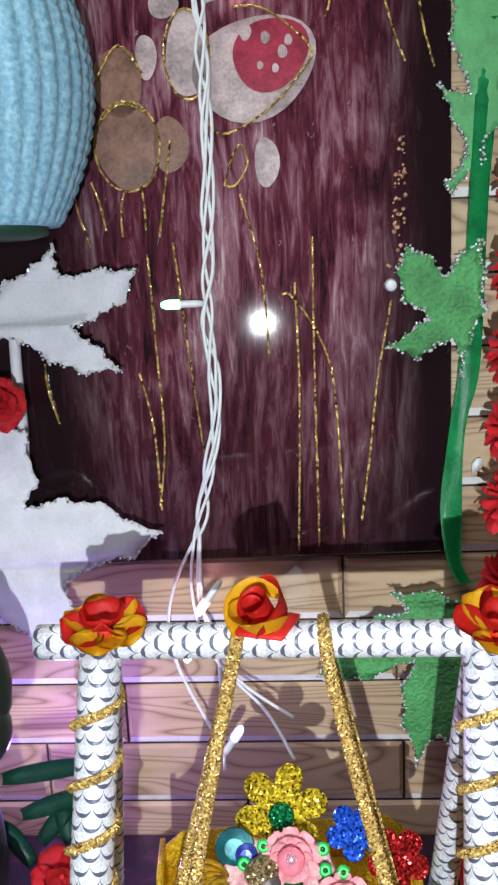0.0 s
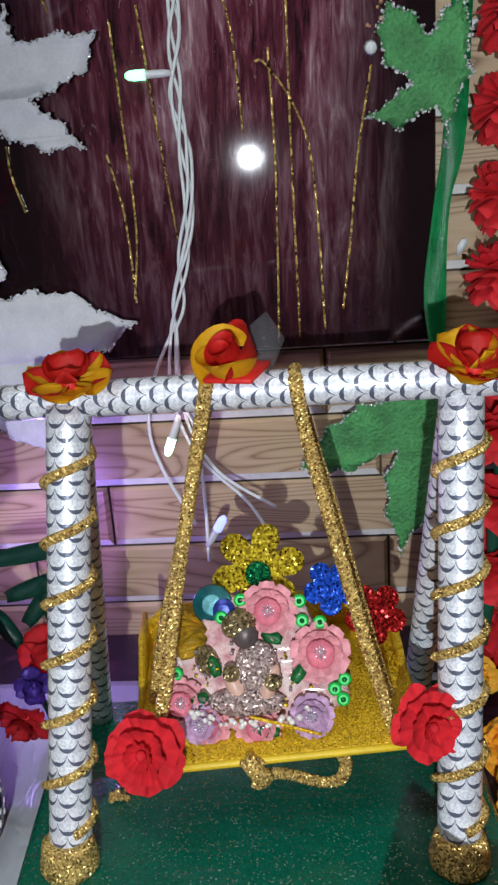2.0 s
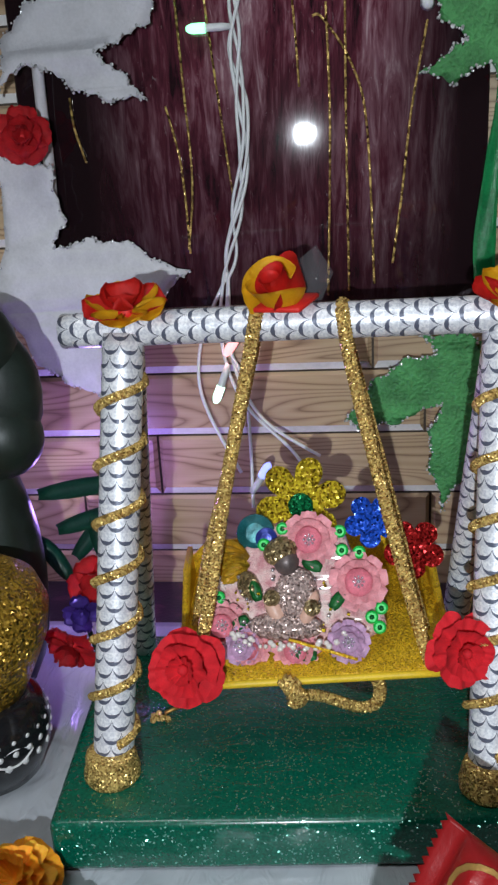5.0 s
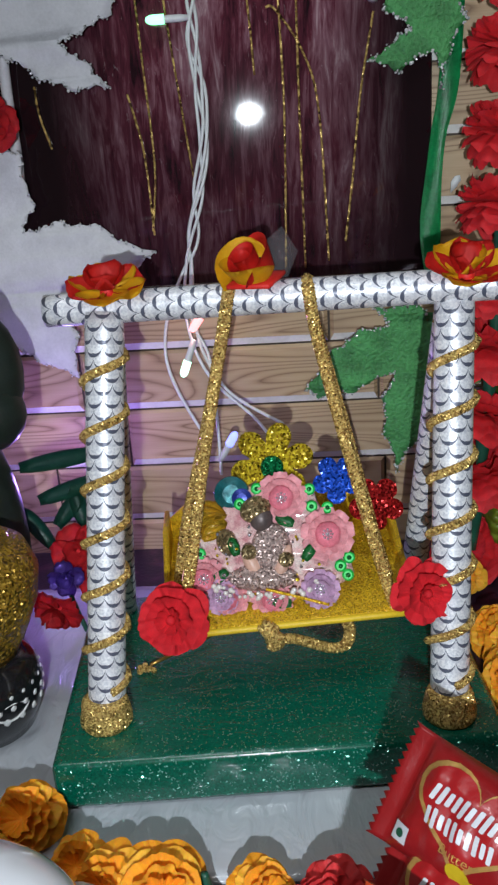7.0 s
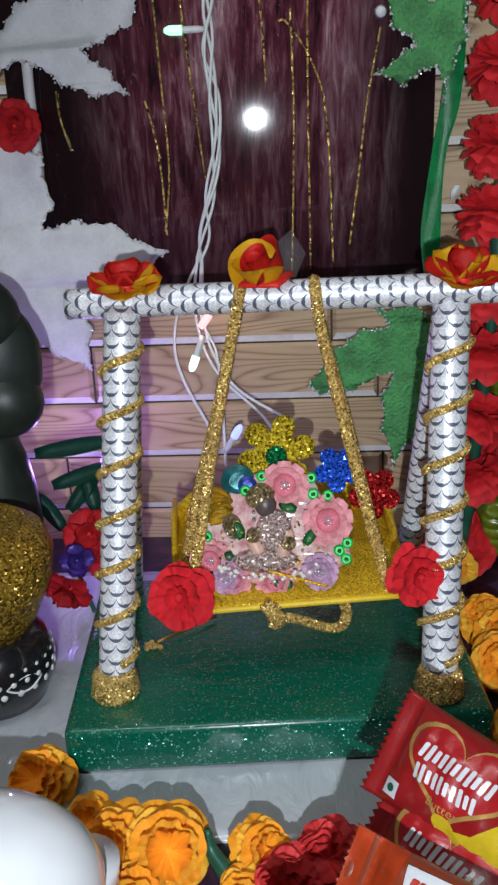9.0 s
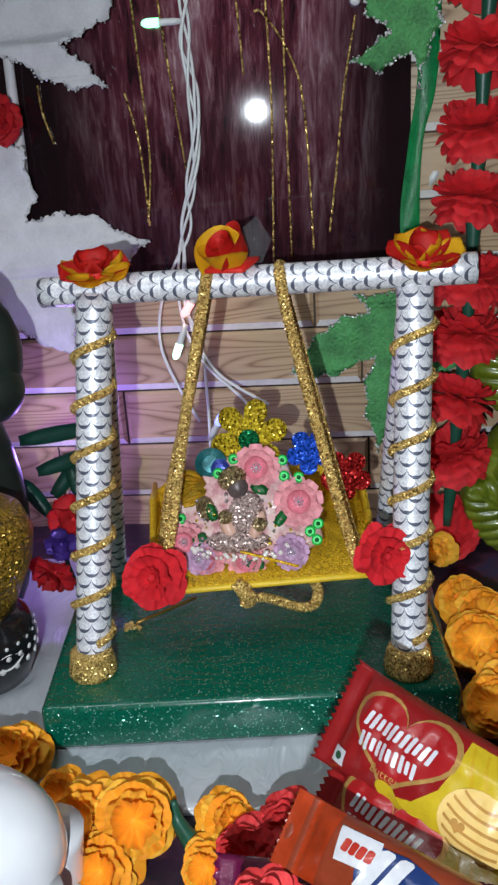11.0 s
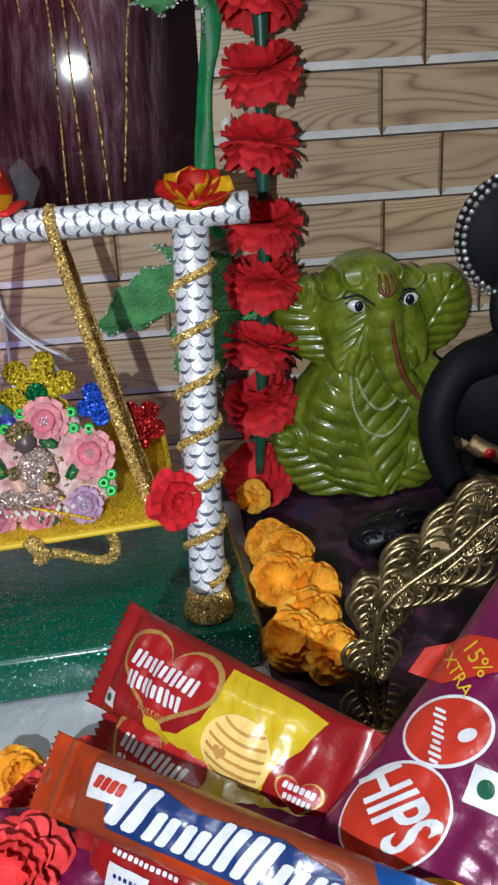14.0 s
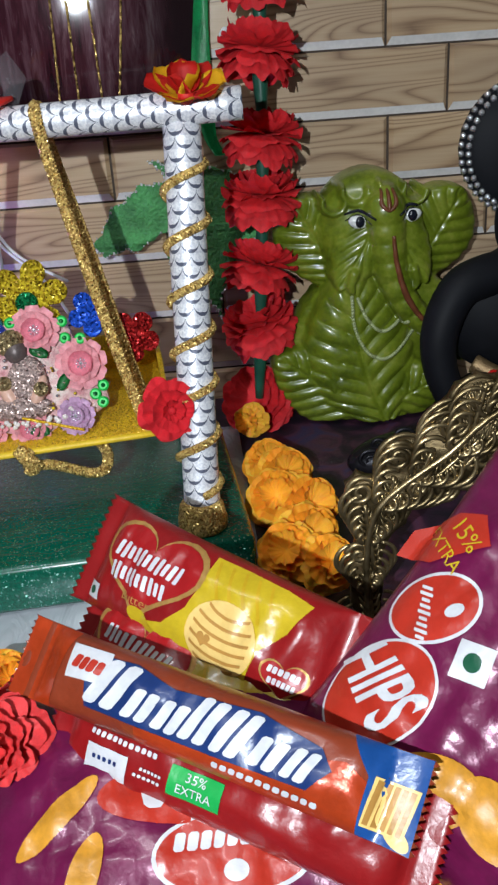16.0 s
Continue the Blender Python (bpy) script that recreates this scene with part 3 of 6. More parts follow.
    bmesh.ops.create_cone(bm, segments=10, radius1=0.005, radius2=0.003, depth=0.004, cap_ends=True, matrix=Matrix.Translation(put(0.096, 0.433) + Vector((0, -0.002, 0))) @ pose(0, 0, 0, 90))
    part("white_pin", bm, WIRE, root)


picture()


# ---- cloth leaves, ribbon and lantern round the picture ----
def leaf(label, pts, y, mat, group, edge=SILVER_GLIT, teeth=0.0012, bend=0.012, vein=True):
    cx = sum(p[0] for p in pts) / len(pts)
    cz = sum(p[1] for p in pts) / len(pts)
    root = thing("cloth_leaf", (cx / 1000, y, cz / 1000), label, "decorative leaf", group)
    loop = smooth_loop([(x / 1000, z / 1000) for x, z in pts], 5, teeth)
    warp = lambda x, z, d: Vector((x, y + d + bend * noise.noise((x * 22, z * 22, y * 7 + cx)) * 0.5, z))
    bm = bmesh.new()
    outline(bm, loop, 0.0016, warp, 0, 0.009)
    part("blade", bm, mat, root)
    bm = bmesh.new()
    rnd = random.Random(int(cx * 7 + cz))
    n = len(loop)
    for i in range(n):
        for s in (0.0, 0.34, 0.67):
            if rnd.random() < 0.3:
                continue
            x = loop[i][0] * (1 - s) + loop[(i + 1) % n][0] * s + rnd.uniform(-0.0012, 0.0012)
            z = loop[i][1] * (1 - s) + loop[(i + 1) % n][1] * s + rnd.uniform(-0.0012, 0.0012)
            bmesh.ops.create_icosphere(bm, subdivisions=1, radius=rnd.uniform(0.0006, 0.0014), matrix=Matrix.Translation(warp(x, z, 0) + Vector((0, -0.0006, 0))))
    part("glitter_edge", bm, edge, root, "silver glitter crumbs along the edge", False)
    return root


leaf("White cloth leaf edged with silver glitter beside the picture", [(-184, 425), (-165, 446), (-145, 455), (-127, 470), (-125, 449), (-100, 453), (-73, 452), (-82, 430), (-103, 420), (-119, 414), (-102, 402), (-87, 385), (-112, 383), (-136, 392), (-154, 406), (-170, 409), (-188, 394)], 0.66, WHITE_LEAF, "white leaves")
leaf("Large white cloth leaf edged with silver glitter behind the swing", [(-198, 356), (-175, 351), (-157, 346), (-152, 309), (-164, 290), (-140, 297), (-110, 294), (-67, 272), (-86, 254), (-118, 246), (-139, 233), (-132, 214), (-136, 177), (-163, 190), (-187, 206), (-216, 253)], 0.66, WHITE_LEAF, "white leaves")
leaf("Bright green cloth leaf edged with silver glitter on the picture's edge", [(137, 611), (147, 631), (172, 650), (184, 580), (180, 540), (157, 524), (158, 511), (137, 491), (131, 498), (143, 511), (146, 523), (137, 537), (126, 561), (148, 554), (142, 570), (134, 588)], 0.688, plain("bright_green_cloth", (0.1, 0.36, 0.13), 0.7, 0, 0.3, 60, 0.6, depth=0.002), "green leaves", bend=0.004)
leaf("Green cloth leaf edged with silver glitter on the picture's edge", [(143, 369), (137, 395), (114, 382), (90, 391), (112, 406), (122, 411), (104, 421), (99, 442), (105, 459), (122, 453), (133, 437), (139, 450), (156, 462), (158, 440), (156, 421), (160, 415), (149, 395)], 0.686, GREEN_LEAF, "green leaves", bend=0.004)
leaf("Large crumpled green cloth leaf with glitter edge on the tiles", [(38, 157), (56, 186), (80, 203), (103, 206), (89, 220), (120, 222), (152, 210), (172, 178), (200, 168), (163, 150), (145, 126), (138, 90), (124, 110), (109, 84), (98, 117), (97, 147), (107, 168), (77, 152), (49, 148)], 0.668, GREEN_LEAF, "green leaves")


def ribbon():
    bm = bmesh.new()
    pts = curve_points([(0.163, 0.6, 0), (0.155, 0.5, 0), (0.149, 0.38, 0), (0.141, 0.335, 0), (0.1365, 0.28, 0), (0.139, 0.235, 0), (0.147, 0.218, 0)], 12)
    rows = []
    n = len(pts)
    for i, p in enumerate(pts):
        s = i / (n - 1)
        w = 0.0086 - 0.0024 * s + 0.0008 * math.sin(11 * s)
        tw = 0.7 * math.sin(9 * s)
        row = [Vector((p.x + w * u * math.cos(tw), 0.6885 + 0.003 * u * math.sin(tw) - 0.0012 * (1 - u * u), p.y)) for u in (-1, -0.5, 0, 0.5, 1)]
        rows.append([bm.verts.new(q) for q in row])
    for a, b in zip(rows, rows[1:]):
        for i in range(4):
            bm.faces.new((a[i], a[i + 1], b[i + 1], b[i]))
    bmesh.ops.solidify(bm, geom=bm.faces[:], thickness=0.0006)
    single("satin_ribbon", bm, GREEN_RIBBON, "Twisted green satin ribbon hanging at the picture's edge", "ribbon")
    bm = bmesh.new()
    outline(bm, [(0.152, 0.305), (0.155, 0.309), (0.1585, 0.3095), (0.1595, 0.306), (0.156, 0.301), (0.152, 0.297)], 0.001, lambda x, z, d: Vector((x, 0.694 + d, z)))
    single("paper_heart", bm, WIRE, "Small white paper heart stuck on the tiles", "sticker")


ribbon()


def lantern():
    root = thing("thread_lantern", (-0.17, 0.62, 0.49), "Pale blue thread lantern with rows of vertical stitches", "lantern")
    m, t, b = nodes("pale_blue_thread")
    c = noise_(t, coords(t), 320, 4)
    t.links.new(ramp(t, c.outputs[0], [(0.3, (0.14, 0.36, 0.5)), (0.7, (0.4, 0.66, 0.76))]), b.inputs["Base Color"])
    b.inputs["Roughness"].default_value = 0.6
    bump(t, b, c.outputs[0], 0.6, 0.001)
    bm = bmesh.new()
    prof = []
    for k in range(61):
        s = k / 60
        z = 0.479 + 0.165 * s
        r = 0.041 + 0.035 * math.sin(math.pi * (0.06 + 0.88 * s)) ** 0.8
        prof.append((r, z))
    lathe(bm, prof, 240, Matrix.Translation((-0.162, 0.615, 0)), 0, lambda a, k: 1 + 0.02 * abs(math.sin(20 * a)) + (0.008 if k % 3 else -0.012) * math.sin(20 * a) ** 2)
    part("shade", bm, m, root)
    bm = bmesh.new()
    lathe(bm, [(0.034, 0.472), (0.043, 0.474), (0.044, 0.48), (0.04, 0.484)], 40, Matrix.Translation((-0.162, 0.615, 0)))
    part("base_ring", bm, plain("dark_green_card", (0.012, 0.05, 0.03), 0.6), root, "dark green card ring")
    bm = bmesh.new()
    tube(bm, line((-0.162, 0.615, 0.64), (-0.162, 0.615, 1.8), 4), 0.001, 6)
    part("hanging_cord", bm, WIRE, root)


lantern()


# ---- the string of lights ----
def string_lights():
    root = thing("string_lights", (-0.03, 0.69, 0.62), "White twisted wire of small coloured string lights", "string lights")
    main = curve_points([(-0.02, 0.683, 1.2), (-0.022, 0.683, 0.75), (-0.024, 0.684, 0.62), (-0.027, 0.684, 0.52), (-0.03, 0.684, 0.43), (-0.027, 0.684, 0.38), (-0.026, 0.683, 0.345), (-0.036, 0.682, 0.3), (-0.046, 0.682, 0.262)], 14)
    for k in range(4):
        bm = bmesh.new()
        row = []
        for i, p in enumerate(main):
            a = 2 * math.pi * (p.z * 9 + k / 4) + 0.8 * math.sin(p.z * 40 + k)
            r = 0.0028 + 0.0016 * math.sin(p.z * 33 + k * 2)
            row.append(p + Vector((math.cos(a) * r * 1.3, math.sin(a) * 0.0018, 0)))
        ends = ([(-0.064, 0.68, 0.225), (-0.07, 0.676, 0.19), (-0.062, 0.67, 0.16), (-0.04, 0.66, 0.12)], [(-0.052, 0.68, 0.225), (-0.046, 0.676, 0.19), (-0.03, 0.665, 0.165), (0.0, 0.65, 0.14), (0.02, 0.62, 0.12)],
                [(-0.045, 0.681, 0.22), (-0.041, 0.678, 0.19), (-0.02, 0.66, 0.16), (0.02, 0.64, 0.14)], [(-0.047, 0.68, 0.215), (-0.036, 0.676, 0.185), (-0.032, 0.66, 0.14), (-0.03, 0.64, 0.1)])[k]
        tail = curve_points([row[-1], *ends], 8)
        tube(bm, row + tail[1:], 0.00125, 6)
        part("wire", bm, WIRE, root)

    def bulb(base, tip, colour, glow):
        base, tip = Vector(base), Vector(tip)
        d = (tip - base).normalized()
        bm = bmesh.new()
        tube(bm, [base, base + d * 0.006, base + d * 0.017, base + d * 0.018], lambda s: 0.0026 if s > 0.2 else 0.0018, 9)
        holder = part("bulb_holder", bm, WIRE, root)
        m, t, b = nodes("lit_bulb_plastic")
        b.inputs["Base Color"].default_value = (*colour, 1)
        b.inputs["Roughness"].default_value = 0.25
        b.inputs["Emission Color"].default_value = (*colour, 1)
        b.inputs["Emission Strength"].default_value = glow
        bm = bmesh.new()
        pts = [base + d * (0.017 + 0.0016 * k) for k in range(9)]
        tube(bm, pts, lambda s: 0.0033 * math.sqrt(max(0.05, 1 - max(0, s - 0.55) ** 2 * 4)), 10)
        part("bulb", bm, m, holder, "lit bulb")

    bulb((-0.032, 0.681, 0.4265), (-0.07, 0.68, 0.4265), (0.25, 1.0, 0.45), 3.0)
    bulb((-0.022, 0.681, 0.618), (0.0, 0.676, 0.626), (1.0, 0.4, 0.4), 3.0)
    bulb((-0.028, 0.655, 0.236), (-0.042, 0.652, 0.217), (1.0, 0.36, 0.36), 1.9)
    bulb((-0.044, 0.655, 0.205), (-0.053, 0.652, 0.182), (0.55, 1.0, 0.75), 2.6)
    bulb((-0.03, 0.64, 0.112), (-0.02, 0.635, 0.13), (0.25, 0.3, 1.0), 2.0)
    bulb((-0.13, 0.662, 0.08), (-0.132, 0.65, 0.1), (0.4, 0.25, 1.0), 2.5)


string_lights()


# ---- the swing ----
def swing():
    root = thing("toy_swing", (0.015, 0.48, TABLE), "Handmade toy swing with silver scale-foil posts on a green glitter base", "toy swing")
    ang = Matrix.Translation((-0.107, 0.392, 0)) @ Matrix.Rotation(radians(4.2), 4, "Z")
    bm = bmesh.new()
    box(bm, (-0.002, -0.0095, TABLE + 0.0006), (0.246, 0.165, 0.043), 0.0045, 4, 0, ang)
    base = part("base", bm, GREEN_SHEET, root, "green glitter paper wrapped in clear film")
    film_m, t, b = nodes("clear_film")
    b.inputs["Base Color"].default_value = (0.75, 0.76, 0.8, 1)
    b.inputs["Roughness"].default_value = 0.12
    b.inputs["Alpha"].default_value = 0.04

    def post(foot, top, r, cap, wind, name="post"):
        f, tp = Vector(foot), Vector(top)
        bm = bmesh.new()
        tube(bm, line(f, tp, 24), r, 28, 0, r)
        p = part(name, bm, FOIL, root)
        d = (tp - f).normalized()
        if cap:
            bm = bmesh.new()
            lathe(bm, [(0.0135, 0), (0.0148, 0.002), (0.0148, 0.006), (0.0138, 0.010), (0.0134, 0.0135), (0.0125, 0.016), (r, 0.017)], 30, Matrix.Translation((f.x, f.y, 0.0428)), 0, lambda a, k: 1 + 0.012 * math.sin(23 * a + k))
            part("foot_ring", bm, GOLD, p, "gold braid ring")
        if wind:
            bm = bmesh.new()
            u = d.cross(Vector((0, 1, 0))).normalized()
            w = d.cross(u)
            row = []
            for k in range(161):
                s = k / 160
                a = wind[1] + wind[0] * 2 * math.pi * s
                row.append(f.lerp(tp, 0.09 + 0.86 * s) + (u * math.cos(a) + w * math.sin(a)) * (r + 0.0011))
            braid(bm, row, 0.0016, 0.0011, 0.0042)
            part("gold_braid", bm, GOLD, p, "gold braid wound round the post")
        return p

    post((-0.084, 0.419, 0.043), (-0.0715, 0.482, 0.2655), 0.0107, True, (6.6, 2.0))
    post((0.109, 0.418, 0.043), (0.1175, 0.476, 0.2655), 0.0107, True, (6.6, 1.7))
    post((-0.095, 0.54, 0.043), (-0.0715, 0.492, 0.2595), 0.0082, False, None, "rear_post")
    post((0.104, 0.55, 0.043), (0.117, 0.486, 0.2595), 0.0082, False, None, "rear_post")
    bm = bmesh.new()
    a, b = Vector((-0.1045, 0.487, 0.267)), Vector((0.151, 0.470, 0.273))
    tube(bm, line(a, b, 24), 0.009, 28, 0, 0.009)
    part("crossbar", bm, FOIL, root)

    # felt and foam flowers glued on
    def glued(name, at, way, r, label, mats, petals=(3, 4, 5), spin=0.0, height=0.7, open_=72, wide=0.42):
        mm = facing(at, way, spin)
        bm = bmesh.new()
        bmesh.ops.create_icosphere(bm, subdivisions=2, radius=r * 0.22, matrix=mm @ Matrix.Translation((0, 0, r * 0.12)))
        ob = part(name, bm, mats[0], root, label)
        for k, pb in enumerate(rose_petals(mm, r, petals, r * 0.02, height, open_, wide)):
            part("petal", pb, mats[k % len(mats)], ob)
        return ob

    R, Y = RED_FOAM, YELLOW_FOAM
    glued("foam_rose", (-0.0665, 0.474, 0.2765), (0.02, -0.32, 0.95), 0.0195, "red and yellow foam rose", [R, R, R, Y, R, Y, Y, R, Y], (3, 6), 0.2, 0.9, 58, 0.6)
    glued("foam_rose", (0.121, 0.464, 0.2765), (0.0, -0.4, 0.92), 0.0215, "red and yellow foam rose", [R, Y, R, Y, R, Y, R, Y, R], (3, 6), 2.0, 0.9, 46, 0.44)

    # the rolled one: a coil of two foam strips on a square scrap
    roll_m = facing((0.011, 0.47, 0.287), (-0.4, -0.5, 0.76), 0.4)

    def strip(r0, r1, turns, start, tall, dip):
        bm = bmesh.new()
        n = int(26 * turns)
        rows = []
        for k in range(n + 1):
            q = k / n
            a, rr = start + 2 * math.pi * turns * q, r0 + (r1 - r0) * q
            top = tall * (1 - dip * abs(2 * q - 1) ** 3)
            rows.append([bm.verts.new(roll_m @ Vector((rr * (1 + 0.3 * v) * math.cos(a), rr * (1 + 0.3 * v) * math.sin(a), -0.004 + top * v))) for v in (0, 0.35, 0.7, 1)])
        for p, q in zip(rows, rows[1:]):
            for i in range(3):
                bm.faces.new((p[i], q[i], q[i + 1], p[i + 1]))
        bmesh.ops.solidify(bm, geom=bm.faces[:], thickness=0.0014)
        return bm

    roll = part("foam_rose", strip(0.003, 0.0075, 1.5, 0.5, 0.016, 0.3), R, root, "rolled red and yellow foam rose")
    part("petal", strip(0.0085, 0.0115, 0.62, 2.2, 0.017, 0.75), Y, roll)
    part("petal", strip(0.0098, 0.0135, 0.6, 4.6, 0.0155, 0.75), R, roll)
    part("petal", strip(0.0108, 0.014, 0.45, 0.9, 0.0145, 0.8), Y, roll)
    bm = bmesh.new()
    box(bm, (-0.0125, -0.0115, 0.0), (0.0125, 0.0115, 0.0025), 0.0006, 1, 0, facing((0.0135, 0.472, 0.2795), (-0.1, -0.12, 1), 0.3))
    part("foam_square", bm, R, roll, "square red foam scrap")
    felt = random.Random(3)
    for at, way, r in (((-0.041, 0.423, 0.1065), (-0.15, -0.9, 0.4), 0.0215), ((0.0965, 0.428, 0.1155), (0.25, -0.9, 0.25), 0.0198)):
        mm = facing(at, way, felt.uniform(0, 6))
        bm = bmesh.new()
        bmesh.ops.create_icosphere(bm, subdivisions=2, radius=r * 0.13, matrix=mm @ Matrix.Translation((0, 0, r * 0.2)))
        ob = part("velvet_rose", bm, RED_FELT, root, "red velvet rose")
        for lift, size, lobes, curl in ((-8, 1.04, 5, 0.05), (6, 0.92, 4, 0.25), (22, 0.7, 4, 0.4), (40, 0.46, 3, 0.55)):
            bm = ruffle(r * size, lift, lobes, 0.2, 80, 0.3, felt, 7, 1, curl)
            bmesh.ops.transform(bm, matrix=mm, verts=bm.verts[:])
            part("petal_layer", bm, RED_FELT, ob)
    bm = bmesh.new()
    outline(bm, [(0.018, 0.279), (0.03, 0.279), (0.036, 0.292), (0.028, 0.306), (0.02, 0.3)], 0.0004, lambda x, z, d: Vector((x, 0.482 + d + (x - 0.018) * 0.3, z)))
    ob = part("clear_wrap", bm, film_m, root, "scrap of clear film")

    # the gold seat
    seat_m = Matrix.Translation((0.015, 0.485, 0.0965)) @ Matrix.Rotation(radians(5), 4, "Z") @ Matrix.Rotation(radians(-1.6), 4, "Y")
    bm = bmesh.new()
    box(bm, (-0.068, -0.055, -0.002), (0.078, 0.062, 0.002), 0.0012, 2, 0, seat_m)
    seat = part("seat", bm, GOLD_SHEET, root, "gold glitter foam seat")
    bm = bmesh.new()
    outline(bm, [(-0.068, 0.0), (0.078, 0.0), (0.078, 0.014), (0.066, 0.024), (-0.056, 0.024), (-0.068, 0.014)], 0.003, lambda x, z, d: seat_m @ Vector((x, 0.059 + d, z + 0.002)))
    part("back_rim", bm, GOLD_SHEET, seat)
    for x, s in ((-0.069, 1), (0.076, 1)):
        bm = bmesh.new()
        tall = 0.022 if x < 0 else 0.016
        outline(bm, [(0.06, 0), (0.06, tall), (0.03, tall), (0.0, 0.003), (-0.03, 0.0)], 0.003, lambda y, z, d: seat_m @ Vector((x + d, y, z + 0.0015)))
        part("side_rim", bm, GOLD_SHEET, seat)
    bm = bmesh.new()
    tube(bm, [seat_m @ Vector((x, -0.0555, 0.0)) for x in (-0.068, -0.03, 0.01, 0.05, 0.078)], 0.0021, 6)
    part("yellow_edge", bm, plain("yellow_card_edge", (0.75, 0.5, 0.02), 0.5), seat, "bright yellow cut edge")

    # ropes
    for row in ([(-0.001, 0.477, 0.2775), (-0.002, 0.4695, 0.2735), (-0.006, 0.47, 0.255), (-0.02, 0.457, 0.19), (-0.031, 0.445, 0.13), (-0.036, 0.44, 0.107), (-0.034, 0.437, 0.098)],
                [(-0.001, 0.486, 0.2785), (-0.003, 0.493, 0.268), (-0.021, 0.485, 0.195), (-0.036, 0.48, 0.14), (-0.044, 0.475, 0.1)],
                [(0.0405, 0.48, 0.2785), (0.0405, 0.467, 0.2745), (0.044, 0.468, 0.25), (0.058, 0.457, 0.19), (0.073, 0.446, 0.13), (0.08, 0.44, 0.106), (0.083, 0.438, 0.098)],
                [(0.0405, 0.487, 0.2785), (0.042, 0.492, 0.258), (0.059, 0.484, 0.19), (0.073, 0.478, 0.13), (0.081, 0.474, 0.1)],
                [(0.014, 0.426, 0.0985), (0.012, 0.428, 0.0885), (0.025, 0.434, 0.0845), (0.045, 0.439, 0.0745), (0.054, 0.44, 0.0765), (0.056, 0.44, 0.0865), (0.053, 0.438, 0.0945)]):
        bm = bmesh.new()
        braid(bm, curve_points(row, 10), 0.0022, 0.0014, 0.0058)
        part("gold_rope", bm, GOLD, root, "gold braided rope")
    bm = bmesh.new()
    braid(bm, curve_points([(0.008, 0.426, 0.0995), (0.012, 0.423, 0.0955), (0.016, 0.425, 0.0895), (0.011, 0.425, 0.0865)], 8), 0.003, 0.0017, 0.006)
    part("gold_knot", bm, GOLD, root)


swing()


def hair_pin():
    root = thing("gold_pin", (-0.06, 0.47, 0.0445), "Thin gold pin with beaded head lying on the green base", "pin")
    bm = bmesh.new()
    tube(bm, line((-0.066, 0.468, 0.0465), (-0.03, 0.5, 0.046), 6), 0.0012, 7)
    part("shaft", bm, plain("dull_gold", (0.5, 0.3, 0.08), 0.35, 0.9, 0.2), root)
    for i in range(7):
        bm = bmesh.new()
        bmesh.ops.create_icosphere(bm, subdivisions=2, radius=0.002, matrix=Matrix.Translation((-0.072 + 0.0028 * (i % 4), 0.463 + 0.003 * (i // 4) + 0.001 * (i % 2), 0.0452 + 0.0008 * (i % 3))))
        part("bead", bm, GOLD, root)


hair_pin()


# ---- the idol on the seat, its dress and the glitter flowers behind ----
def flat_flower(bm, m, r, n=6, thick=0.0022, notch=0.35, mat=0):
    pts = []
    for i in range(n * 10):
        a = 2 * math.pi * i / (n * 10)
        k = abs(math.cos(n * a / 2)) ** 0.6
        pts.append((r * (notch + (1 - notch) * k) * math.cos(a), r * (notch + (1 - notch) * k) * math.sin(a)))
    front = [bm.verts.new(m @ Vector((x, y, thick))) for x, y in pts]
    back = [bm.verts.new(m @ Vector((x, y, 0))) for x, y in pts]
    mid = bm.verts.new(m @ Vector((0, 0, thick * 1.15)))
    c = len(pts)
    for i in range(c):
        bm.faces.new((front[i], front[(i + 1) % c], mid)).material_index = mat
        bm.faces.new((back[i], back[(i + 1) % c], front[(i + 1) % c], front[i])).material_index = mat
    bm.faces.new(back[::-1]).material_index = mat


